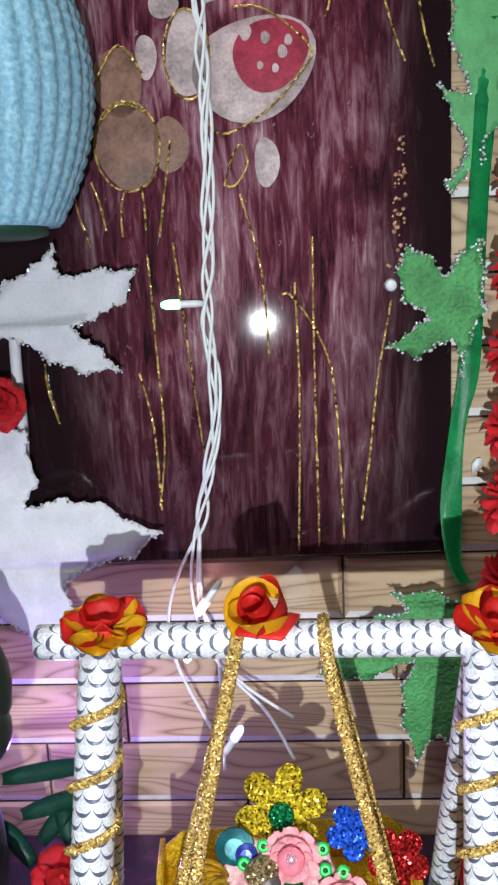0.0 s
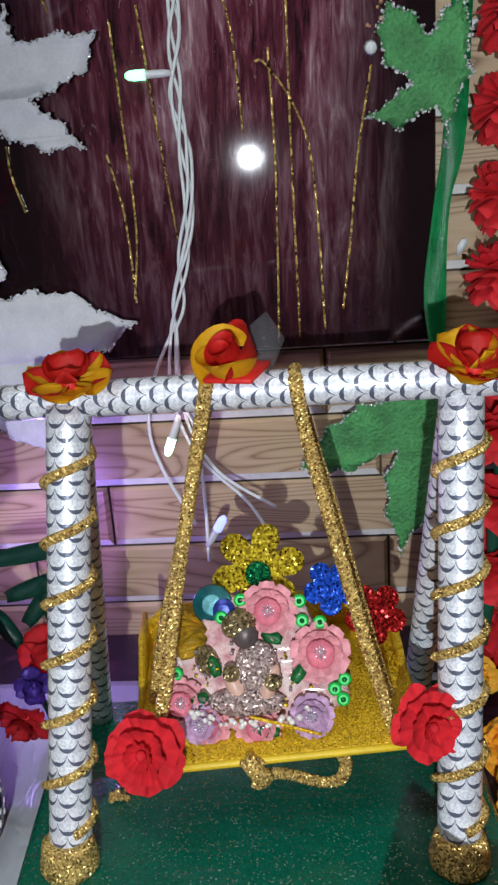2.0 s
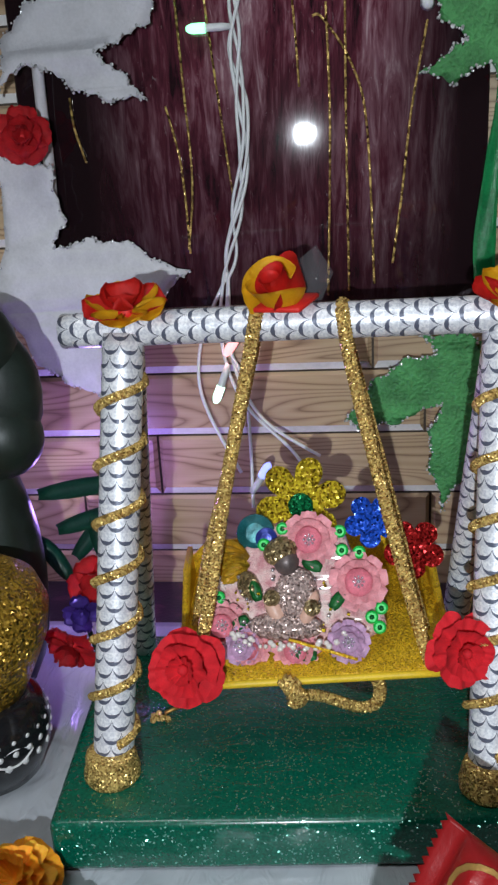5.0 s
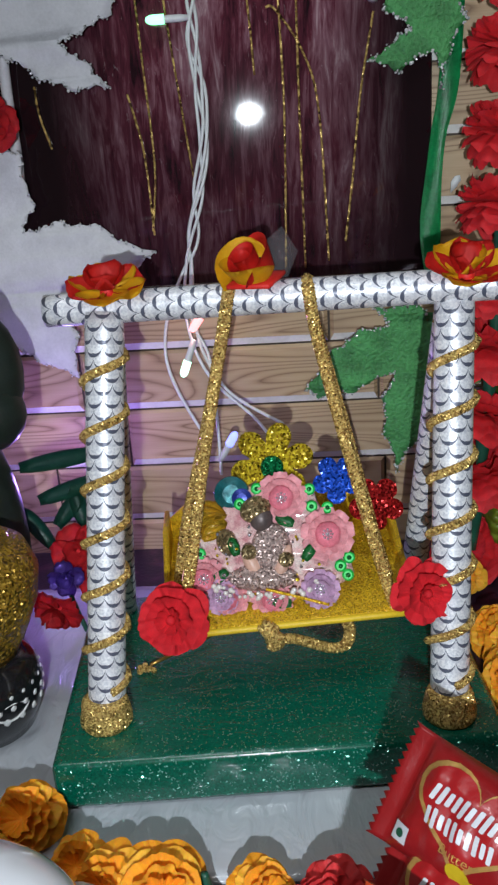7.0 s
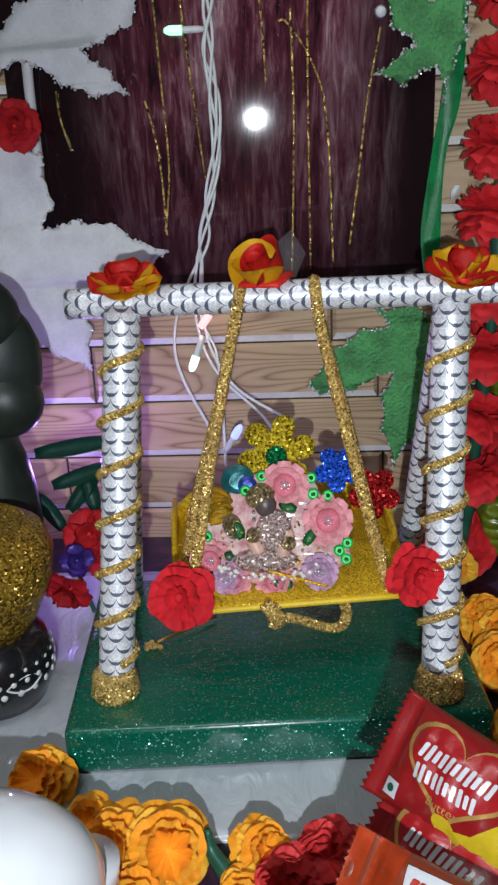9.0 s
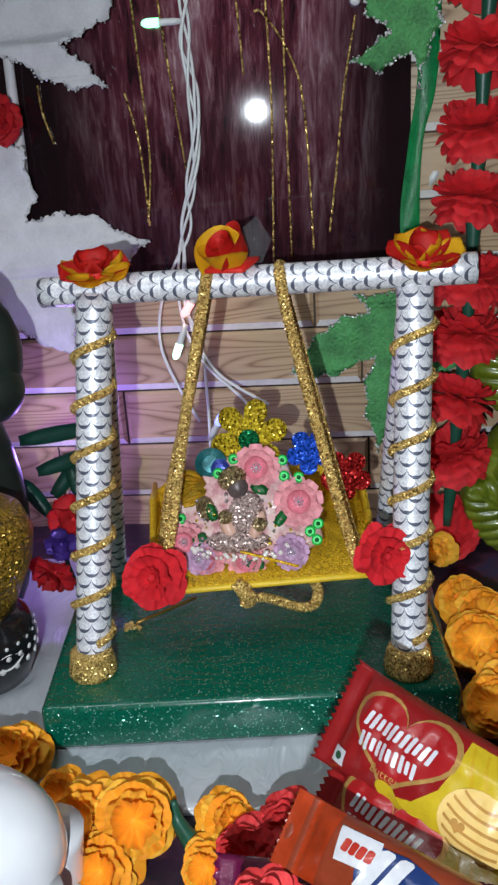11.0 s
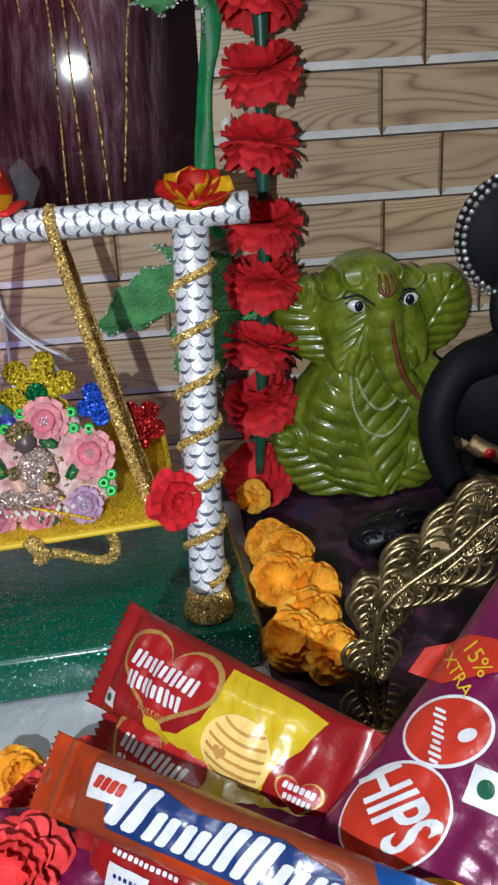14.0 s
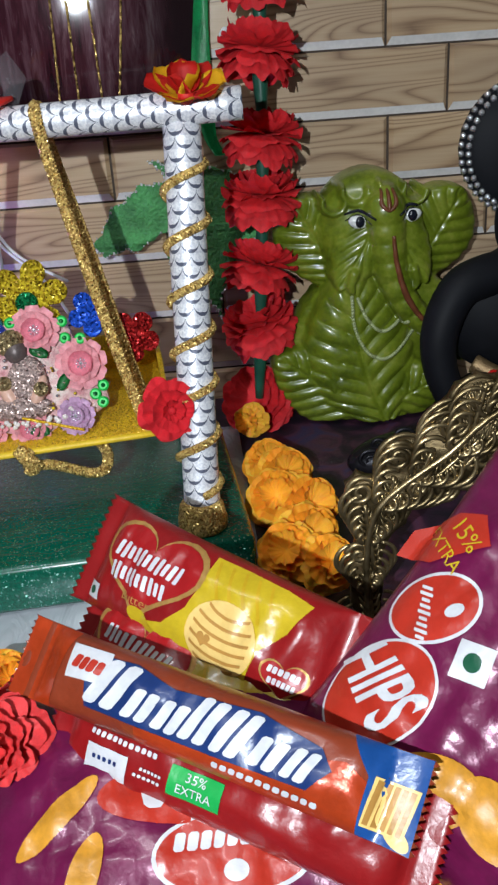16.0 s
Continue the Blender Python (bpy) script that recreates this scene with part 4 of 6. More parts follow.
def dressed_idol():
    # one leaning plane carries everything: x across, z up along the lean
    lean = radians(24)
    squat = lambda z: 0.1 + (z - 0.1) * 0.86
    plane = lambda x, z, d=0.0: Vector((x, 0.452 + (squat(z) - 0.096) * math.tan(lean) - d, squat(z)))
    out = Vector((0, -math.cos(lean), math.sin(lean)))
    at = lambda x, z, d, spin=0.0: facing(plane(x, z) + out * d, out, spin)
    gold = thing("glitter_flower", plane(0.015, 0.178), "Large gold glitter foam flower with green centre", "craft flower", "glitter flowers")
    bm = bmesh.new()
    flat_flower(bm, at(0.0155, 0.182, -0.006, 0.25), 0.025, 6, notch=0.5)
    part("petals", bm, GOLD_BRIGHT, gold)
    bm = bmesh.new()
    lathe(bm, [(0.0068, 0), (0.0068, 0.0022), (0.0058, 0.003)], 20, at(0.0155, 0.180, -0.0035))
    part("centre", bm, GREEN_GLIT, gold, "green glitter disc")
    for x, z, r, mt, lb, n, dd in ((0.053, 0.171, 0.0145, BLUE_GLIT, "Blue glitter foam flower behind the idol", 5, -0.008), (0.076, 0.155, 0.0165, RED_GLIT, "Red glitter foam flower behind the idol", 5, -0.016)):
        bm = bmesh.new()
        flat_flower(bm, at(x, z, dd, 0.9), r, n, notch=0.62)
        single("glitter_flower", bm, mt, lb, "craft flower", "glitter flowers", smooth=False)

    dress = thing("idol_backdrop", plane(0.012, 0.096), "Pink jewelled cushion of cloth flowers, pearls and sequins on the swing seat", "idol dress")
    m, t, b = nodes("sheer_pink_lace")
    c, c2 = noise_(t, coords(t), 120, 4), noise_(t, coords(t), 700, 3)
    t.links.new(ramp(t, c.outputs[0], [(0.35, (0.62, 0.26, 0.28)), (0.5, (0.82, 0.52, 0.5)), (0.65, (0.88, 0.72, 0.66))]), b.inputs["Base Color"])
    b.inputs["Roughness"].default_value = 0.45
    b.inputs["Coat Weight"].default_value = 0.4
    bump(t, b, math_(t, "ADD", c.outputs[0], c2.outputs[0]), 0.8, 0.002)
    bm = bmesh.new()
    loop = []
    for i in range(60):
        a = 2 * math.pi * i / 60
        k = 1 + 0.05 * math.sin(7 * a) + 0.03 * math.sin(13 * a + 1)
        loop.append((0.0135 + 0.05 * k * math.cos(a) * (1 if math.sin(a) < 0 else 0.86), 0.128 + (0.029 if math.sin(a) < 0 else 0.041) * k * math.sin(a)))
    outline(bm, loop, 0.006, lambda x, z, d: plane(x, z, -d) + Vector((0, -0.004 + 0.003 * noise.noise((x * 60, z * 60, 3)), 0)), 0, 0.006)
    part("lace_ground", bm, m, dress, "sheer pink lace")
    pink = plain("pink_cloth", (0.9, 0.34, 0.37), 0.5, 0, 0.35, 160, 0.5)
    deep = plain("deep_pink_cloth", (0.84, 0.22, 0.28), 0.5, 0, 0.35, 160, 0.5)
    lilac = plain("lilac_organza", (0.55, 0.33, 0.5), 0.4, 0, 0.4, 200, 0.7, coat=0.3)
    pearl = plain("pearl", (0.8, 0.74, 0.7), 0.18, 0.1, 0.08, 50, 0.0, coat=0.8)
    stone = plain("silver_stone", (0.75, 0.72, 0.78), 0.15, 0.8, 0.3, 400, 0.3)
    seq = plain("green_sequin", (0.005, 0.5, 0.07), 0.45, 0.1, 0.2, 300, 0.1)
    seq_in = plain("dark_green_stone", (0.0, 0.13, 0.03), 0.2, 0.3, 0.2, 300, 0.1, coat=0.6)
    green = plain("leaf_green", (0.02, 0.22, 0.05), 0.4, 0, 0.4, 200, 0.4)

    def blossom(x, z, r, mat, d=0.006, centre=True, n=9):
        bm = bmesh.new()
        mm = at(x, z, d)
        for ring in range(3):
            for i in range(n):
                a = 2 * math.pi * (i + 0.5 * ring) / n
                petal(bm, mm @ Matrix.Rotation(a, 4, "Z") @ Matrix.Translation((0, r * 0.12, 0.0012 * ring)) @ Matrix.Rotation(radians(8 + 17 * ring), 4, "X"), r * (0.92 - 0.2 * ring), r * 0.33, 0.4, 0.05, 5, 5, 1 if ring == 2 else 0, 0.0003, 0.66)
        ob = part("cloth_blossom", bm, [mat, deep if mat is pink else mat], dress, "pleated cloth blossom")
        if centre:
            bm = bmesh.new()
            for i in range(8):
                a = i * math.pi / 4
                bmesh.ops.create_icosphere(bm, subdivisions=1, radius=0.0009, matrix=mm @ Matrix.Translation((0.0027 * math.cos(a), 0.0027 * math.sin(a), 0.0045)))
            bmesh.ops.create_icosphere(bm, subdivisions=2, radius=0.0018, matrix=mm @ Matrix.Translation((0, 0, 0.0042)))
            part("bead_ring", bm, stone, ob)

    for x, z, r in ((0.0205, 0.161, 0.0145), (0.046, 0.138, 0.015), (-0.0255, 0.1135, 0.0125), (0.013, 0.1, 0.012), (-0.012, 0.101, 0.0115)):
        blossom(x, z, r, pink)
    for x, z, r in ((-0.016, 0.1025, 0.010), (0.0405, 0.1055, 0.011)):
        blossom(x, z, r, lilac, 0.009)
    for x, z in ((0.0065, 0.167), (0.0365, 0.1655), (0.0375, 0.155), (0.0465, 0.154), (0.0575, 0.1235), (0.0525, 0.1185), (0.0565, 0.113), (-0.0275, 0.1285), (-0.0035, 0.158)):
        bm = bmesh.new()
        mm = at(x, z, 0.0075)
        lathe(bm, [(0.0033, 0), (0.0034, 0.0006), (0.0024, 0.0014)], 18, mm)
        ob = part("sequin", bm, seq, dress, "green sequin", False)
        bm = bmesh.new()
        bmesh.ops.create_icosphere(bm, subdivisions=2, radius=0.0014, matrix=mm @ Matrix.Translation((0, 0, 0.0015)))
        part("sequin_stone", bm, seq_in, ob)
    rnd = random.Random(5)
    for k in range(34):
        s = k / 33
        x, z = -0.02 + 0.06 * s + rnd.uniform(-0.002, 0.002), 0.1085 - 0.006 * math.sin(math.pi * s) + rnd.uniform(-0.002, 0.002)
        bm = bmesh.new()
        bmesh.ops.create_icosphere(bm, subdivisions=2, radius=rnd.uniform(0.0011, 0.0018), matrix=Matrix.Translation(plane(x, z) + out * 0.0145))
        part("pearl", bm, pearl, dress)
    for k in range(60):
        a, q = rnd.uniform(0, 6.28), math.sqrt(rnd.random())
        bm = bmesh.new()
        bmesh.ops.create_icosphere(bm, subdivisions=1, radius=rnd.uniform(0.0006, 0.0013), matrix=Matrix.Translation(plane(0.008 + 0.035 * q * math.cos(a), 0.125 + 0.022 * q * math.sin(a)) + out * rnd.uniform(0.006, 0.012)))
        part("bead", bm, stone if k % 3 else GOLD_BRIGHT, dress)
    for x, z, s in ((0.024, 0.0975, 1.5), (0.03, 0.1, -1.2), (0.027, 0.145, 1.2), (-0.006, 0.127, 0.3), (0.032, 0.123, -0.6), (-0.012, 0.118, 2.2)):
        bm = bmesh.new()
        petal(bm, at(x, z, 0.0095, s), 0.011, 0.0032, 0.4, 0.1, 4, 5)
        bmesh.ops.solidify(bm, geom=bm.faces[:], thickness=0.0005)
        part("leaf", bm, green, dress)
    bm = bmesh.new()
    tube(bm, line(plane(0.01, 0.107) + out * 0.016, plane(0.045, 0.0965) + out * 0.014, 6), 0.0009, 6)
    part("flute", bm, GOLD_SHEET, dress, "thin gold flute")
    bm = bmesh.new()
    for k in range(5):
        petal(bm, at(-0.013, 0.149, 0.004, 0.9 + 0.35 * k), 0.017, 0.005, 0.5, 0.2, 4, 4)
    bmesh.ops.solidify(bm, geom=bm.faces[:], thickness=0.0006)
    part("yellow_bow", bm, plain("yellow_satin", (0.7, 0.42, 0.03), 0.3, 0, 0.4, 120, 0.4), dress, "folded yellow satin")
    for x, z, r, mt in ((-0.0085, 0.1645, 0.0105, plain("peacock_teal", (0.01, 0.11, 0.12), 0.25, 0.4, 0.5, 200, 0.4)), (-0.0025, 0.1615, 0.006, plain("peacock_blue", (0.03, 0.05, 0.3), 0.25, 0.4, 0.4, 200, 0.4))):
        bm = bmesh.new()
        lathe(bm, [(r, 0), (r * 0.96, 0.0012), (r * 0.5, 0.0024), (r * 0.1, 0.0026)], 20, at(x, z, 0.002 + (0.002 if r < 0.008 else 0)))
        part("peacock_eye", bm, mt, dress, "peacock feather disc", False)

    # the small seated figure: a plain shape
    dark = plain("dark_metal_face", (0.13, 0.1, 0.095), 0.4, 0.3, 0.4, 200, 0.3)
    cloth = glitter("pale_glitter_cloth", (0.62, 0.46, 0.42), 0.0009, 0.8, 0.4, 0.3, 0.5)
    cap = glitter("bronze_glitter_cloth", (0.4, 0.3, 0.15), 0.001, 0.8, 0.6, 0.3, 0.4)
    skin = plain("pale_peach", (0.7, 0.42, 0.32), 0.4, 0, 0.15, 90, 0.1)
    bm = bmesh.new()

    def lump(x, z, d, rx, rz, rd, mat, tilt=0.0):
        before = set(bm.faces)
        bmesh.ops.create_icosphere(bm, subdivisions=3, radius=1.0, matrix=at(x, z, d, tilt) @ Matrix.Diagonal((rx, rz, rd, 1)))
        for f in set(bm.faces) - before:
            f.material_index = mat

    lump(0.0085, 0.149, 0.010, 0.0068, 0.0075, 0.0065, 0)
    lump(0.0055, 0.1545, 0.0095, 0.0095, 0.0075, 0.0075, 2, 0.4)
    lump(0.013, 0.1295, 0.008, 0.0115, 0.0155, 0.0075, 1, -0.15)
    lump(0.0025, 0.122, 0.010, 0.0045, 0.010, 0.005, 3, 0.5)
    lump(0.02, 0.122, 0.011, 0.004, 0.011, 0.0045, 3, -0.4)
    lump(0.008, 0.113, 0.009, 0.02, 0.0075, 0.007, 1)
    lump(0.001, 0.129, 0.0135, 0.0045, 0.0045, 0.003, 2)
    lump(0.022, 0.124, 0.0145, 0.0045, 0.0045, 0.003, 2)
    lump(-0.012, 0.135, 0.006, 0.006, 0.008, 0.005, 2, 0.3)
    single("seated_idol", bm, [dark, cloth, cap, skin], "Small dark-faced seated idol dressed in glittering pale cloth", "statue")


dressed_idol()


# ---- carnation garland ----
def garland():
    root = thing("carnation_garland", (0.17, 0.655, 0.75), "Hanging garland of red cloth carnations on green sleeves", "garland")
    rnd = random.Random(21)
    heads = []
    for k in range(4):
        layers = []
        for lift, size, z, curl in ((-4, 0.0285, -0.001, -0.52), (-1, 0.0305, 0.0, -0.34), (2, 0.0315, 0.001, -0.14), (3, 0.031, 0.0015, 0.16), (5, 0.0295, 0.002, 0.36), (9, 0.0265, 0.003, 0.52), (20, 0.02, 0.004, 0.5)):
            bm = ruffle(size, lift, rnd.choice((8, 9, 10)), 0.13, 120, 0.2, rnd, 8, 3, curl)
            bmesh.ops.translate(bm, verts=bm.verts[:], vec=(0, 0, z))
            layers.append(shape("petal_layer", bm, RED_CLOTH))
        heads.append(layers)
    rows = [(0.16, 0.03), (0.165, 0.096), (0.168, 0.142), (0.172, 0.194), (0.1745, 0.237), (0.1755, 0.293), (0.178, 0.342), (0.179, 0.391), (0.182, 0.441), (0.184, 0.492), (0.186, 0.544), (0.188, 0.595), (0.19, 0.648)]
    for i, (x, z) in enumerate(rows):
        layers = heads[i % 4]
        ob = hang(new("carnation", layers[0]), root)
        tilt = 50 if i == 0 else rnd.uniform(-24, 4)
        ob.matrix_basis = pose(x, 0.632, z, tilt, rnd.uniform(-8, 8), rnd.uniform(0, 360))
        for me in layers[1:]:
            new("petal_layer", me).parent = ob
        if i:
            x0, z0 = rows[i - 1]
            bm = bmesh.new()
            tube(bm, line((x, 0.626, z - 0.010), (x0 + (x - x0) * 0.2, 0.624, z0 + 0.006), 6), lambda s: 0.0062 - 0.003 * s, 12)
            part("green_sleeve", bm, STEM, root)
    bm = bmesh.new()
    tube(bm, line((0.19, 0.632, 0.65), (0.192, 0.632, 1.8), 4), 0.001, 6)
    part("cord", bm, STEM, root)


garland()


# ---- green leaf-wrapped elephant-god statue: one plain shape ----
def leaf_statue():
    glaze, t, b = nodes("olive_green_glaze")
    n = noise_(t, coords(t), 45, 4)
    n2 = noise_(t, coords(t), 320, 3)
    f = math_(t, "ADD", math_(t, "MULTIPLY", n.outputs[0], 0.7), math_(t, "MULTIPLY", n2.outputs[0], 0.3))
    t.links.new(ramp(t, f, [(0.34, (0.075, 0.11, 0.006)), (0.52, (0.16, 0.21, 0.014)), (0.7, (0.27, 0.3, 0.045))]), b.inputs["Base Color"])
    b.inputs["Roughness"].default_value = 0.32
    b.inputs["Coat Weight"].default_value = 0.5
    b.inputs["Coat Roughness"].default_value = 0.12
    bump(t, b, n2.outputs[0], 0.15, 0.0006)
    white = plain("white_enamel", (0.75, 0.76, 0.74), 0.2, 0, 0.05)
    black = plain("black_enamel", (0.01, 0.012, 0.02), 0.2, 0, 0.05)
    brown = plain("brown_paint", (0.16, 0.05, 0.02), 0.4, 0, 0.3, 200)
    bead = plain("pale_green_beads", (0.36, 0.41, 0.2), 0.35, 0, 0.2, 200)
    step = 0.00085
    xs, zs = np.arange(0.165, 0.345, step), np.arange(0.0135, 0.228, step)
    X, Z = np.meshgrid(xs, zs)
    H = np.full(X.shape, -1.0)

    def raise_(h, inside):
        np.maximum(H, np.where(inside, h, -1.0), out=H)

    def dome(cx, cz, rx, rz, lift, rise):
        q = ((X - cx) / rx) ** 2 + ((Z - cz) / rz) ** 2
        raise_(lift + rise * np.sqrt(np.clip(1 - q, 0, 1)), q < 1)

    def blade(base, tip, width, lift, rise, veins=7, depth=0.0019, sweep=1.5, tilt=0.0, fat=0.45, bend=0.0):
        """A leaf with a sunk midrib and slanting ribs between grooves."""
        dx, dz = tip[0] - base[0], tip[1] - base[1]
        ln = math.hypot(dx, dz)
        v = ((X - base[0]) * dx + (Z - base[1]) * dz) / ln ** 2
        side = (-(X - base[0]) * dz + (Z - base[1]) * dx) / ln - bend * np.sin(np.pi * np.clip(v, 0, 1))
        vv = np.clip(v, 0.0001, 0.9999)
        w = width * np.sin(np.pi * vv ** (0.69 / -math.log(fat) if fat != 0.5 else 1)) ** 0.62
        w = w * (1 + 0.02 * np.sin(vv * veins * 2 * np.pi))
        u = side / np.maximum(w, 1e-5)
        inside = (v > 0) & (v < 1) & (np.abs(u) < 1)
        au = np.abs(u)
        ph = veins * v - sweep * au ** 0.85
        rib = np.abs(np.sin(np.pi * ph)) ** 0.55
        h = lift + tilt * u + rise * np.sqrt(np.clip(1 - au ** 2.2, 0, 1)) + depth * (rib - 1) * np.clip(au * 6, 0, 1) * np.clip((1 - au) * 5, 0, 1) - 0.0017 * np.exp(-(side / 0.0014) ** 2)
        raise_(h, inside)

    def limb(pts, r0, r1, lift, ridges=0.0, flat=1.0):
        p = curve_points([(x, 0, z) for x, z in pts], 10)
        m = len(p) - 1
        best, hh = np.full(X.shape, 9.0), np.full(X.shape, -1.0)
        for i, q in enumerate(p):
            r = r0 + (r1 - r0) * i / m
            d2 = (X - q.x) ** 2 + (Z - q.z) ** 2
            h = lift + flat * np.sqrt(np.clip(r * r - d2, 0, 1)) + ridges * math.sin(i * 1.1)
            hh = np.where(d2 < r * r, np.maximum(hh, h), hh)
        np.maximum(H, hh, out=H)

    # side leaves for ears, arms and lap; the head, the face leaves and the trunk over them
    blade((0.238, 0.112), (0.194, 0.190), 0.031, 0.018, 0.010, 9, 0.003, 1.8, -0.004, 0.6)
    blade((0.278, 0.112), (0.325, 0.190), 0.032, 0.018, 0.010, 9, 0.003, 1.8, 0.004, 0.6)
    blade((0.246, 0.128), (0.190, 0.052), 0.024, 0.022, 0.010, 7)
    blade((0.278, 0.128), (0.330, 0.052), 0.024, 0.020, 0.010, 7)
    dome(0.253, 0.072, 0.058, 0.066, 0.012, 0.022)
    blade((0.244, 0.004), (0.176, 0.072), 0.032, 0.030, 0.012, 9, 0.0034, 1.7, 0.0, 0.5, -0.006)
    blade((0.240, 0.002), (0.318, 0.048), 0.026, 0.032, 0.011, 9, 0.0034, 1.7, 0.0, 0.5, 0.005)
    blade((0.264, 0.008), (0.238, 0.142), 0.046, 0.026, 0.024, 10, 0.0034, 1.7, 0.004, 0.42, 0.010)
    blade((0.222, 0.040), (0.236, 0.128), 0.019, 0.041, 0.008, 7)
    dome(0.2525, 0.166, 0.041, 0.0425, 0.022, 0.026)
    blade((0.262, 0.200), (0.224, 0.124), 0.0225, 0.040, 0.011, 7, 0.002, 2.6, 0.002, 0.5, 0.004)
    blade((0.260, 0.200), (0.293, 0.124), 0.0205, 0.040, 0.011, 7, 0.002, 2.6, -0.002, 0.5, -0.004)
    limb([(0.260, 0.182), (0.262, 0.160), (0.266, 0.135), (0.277, 0.110), (0.292, 0.093), (0.304, 0.094)], 0.0155, 0.0085, 0.046, 0.0007, 0.9)
    for cx, cz, r in ((0.223, 0.189, 0.0085), (0.239, 0.196, 0.0095), (0.266, 0.1985, 0.0095), (0.283, 0.193, 0.0085)):
        limb([(cx + r * math.cos(a * 0.42), cz + r * math.sin(a * 0.42)) for a in range(7, 16)], 0.0024, 0.0024, 0.0435)
    limb([(0.236, 0.137), (0.2335, 0.129), (0.2345, 0.124)], 0.004, 0.0025, 0.052)
    limb([(0.281, 0.137), (0.2835, 0.129), (0.2825, 0.124)], 0.004, 0.0025, 0.052)
    for _ in range(2):
        inner = (H[1:-1, :-2] > 0) & (H[1:-1, 2:] > 0) & (H[:-2, 1:-1] > 0) & (H[2:, 1:-1] > 0) & (H[1:-1, 1:-1] > 0)
        mean = (H[1:-1, :-2] + H[1:-1, 2:] + H[:-2, 1:-1] + H[2:, 1:-1]) / 4
        H[1:-1, 1:-1] = np.where(inner, 0.6 * H[1:-1, 1:-1] + 0.4 * mean, H[1:-1, 1:-1])
    back = 0.655
    bm = bmesh.new()
    vert = {}
    rows, cols = np.nonzero(H > 0)
    for j, i in zip(rows.tolist(), cols.tolist()):
        vert[j, i] = bm.verts.new((float(xs[i]), back - float(H[j, i]), float(zs[j])))
    for (j, i), v in list(vert.items()):
        q = (vert.get((j, i + 1)), vert.get((j + 1, i + 1)), vert.get((j + 1, i)))
        if None not in q:
            bm.faces.new((v, *q))
    bmesh.ops.delete(bm, geom=[v for v in bm.verts if not v.link_faces], context="VERTS")
    for _ in range(4):
        rim = [e for e in bm.edges if e.is_boundary]
        near = {}
        for e in rim:
            for p, q in (e.verts, reversed(e.verts)):
                near.setdefault(p, []).append(q.co.copy())
        for p, qs in near.items():
            if p.co.z > 0.0145:
                p.co = p.co * 0.5 + sum(qs, Vector()) * (0.5 / len(qs))
    edge = bmesh.ops.extrude_edge_only(bm, edges=[e for e in bm.edges if e.is_boundary])
    for v in edge["geom"]:
        if isinstance(v, bmesh.types.BMVert):
            v.co.y = back

    def front(x, z):
        j, i = round((z - zs[0]) / step), round((x - xs[0]) / step)
        return back - float(max(H[j, i], 0.02))

    def lump(x, z, rx, rz, rd, mat, tilt=0.0, sub=2, out=0.0):
        old = set(bm.faces)
        bmesh.ops.create_icosphere(bm, subdivisions=sub, radius=1.0, matrix=pose(x, front(x, z) - out, z, 0, tilt, 0) @ Matrix.Diagonal((rx, rd, rz, 1)))
        for f in set(bm.faces) - old:
            f.material_index = mat

    def stroke(pts, r, mat):
        p = [Vector((q.x, front(q.x, q.z), q.z)) for q in curve_points([(x, 0, z) for x, z in pts], 7)]
        tube(bm, p, lambda s: r * (1 - 0.45 * abs(2 * s - 1)), 6, mat)

    for x, z, k in ((0.2405, 0.1745, 1), (0.2795, 0.1765, -1)):
        lump(x, z, 0.0082, 0.0050, 0.0026, 1, 14 * k)
        lump(x + 0.0006, z + 0.0003, 0.0038, 0.0043, 0.0017, 2, 0, 2, 0.0017)
        stroke([(x - 0.010 * k, z + 0.0052), (x + 0.001 * k, z + 0.0078), (x + 0.011 * k, z + 0.0026)], 0.0014, 2)
        stroke([(x - 0.009 * k, z + 0.001), (x, z + 0.0052), (x + 0.0085 * k, z - 0.0015)], 0.0007, 2)
    for dx in (-0.0052, 0, 0.0052):
        stroke([(0.2605, 0.183), (0.2605 + dx, 0.188), (0.2605 + dx * 0.8, 0.197)], 0.0019, 3)
    stroke([(0.264, 0.165), (0.2665, 0.145), (0.2745, 0.119), (0.288, 0.099), (0.299, 0.096)], 0.0027, 3)
    for pts in ([(0.2345, 0.119), (0.2365, 0.094), (0.247, 0.073), (0.262, 0.0665), (0.281, 0.077), (0.2895, 0.086)], [(0.239, 0.117), (0.2465, 0.1), (0.258, 0.0885), (0.269, 0.091), (0.277, 0.097)]):
        for q in curve_points([(x, 0, z) for x, z in pts], 11):
            lump(q.x, q.z, 0.0017, 0.0017, 0.0017, 4, 0, 1)
    lump(0.307, 0.104, 0.006, 0.007, 0.005, 4)
    single("leaf_statue", bm, [glaze, white, black, brown, bead], "Glossy green elephant-headed statue wrapped in veined leaves", "statue")


leaf_statue()


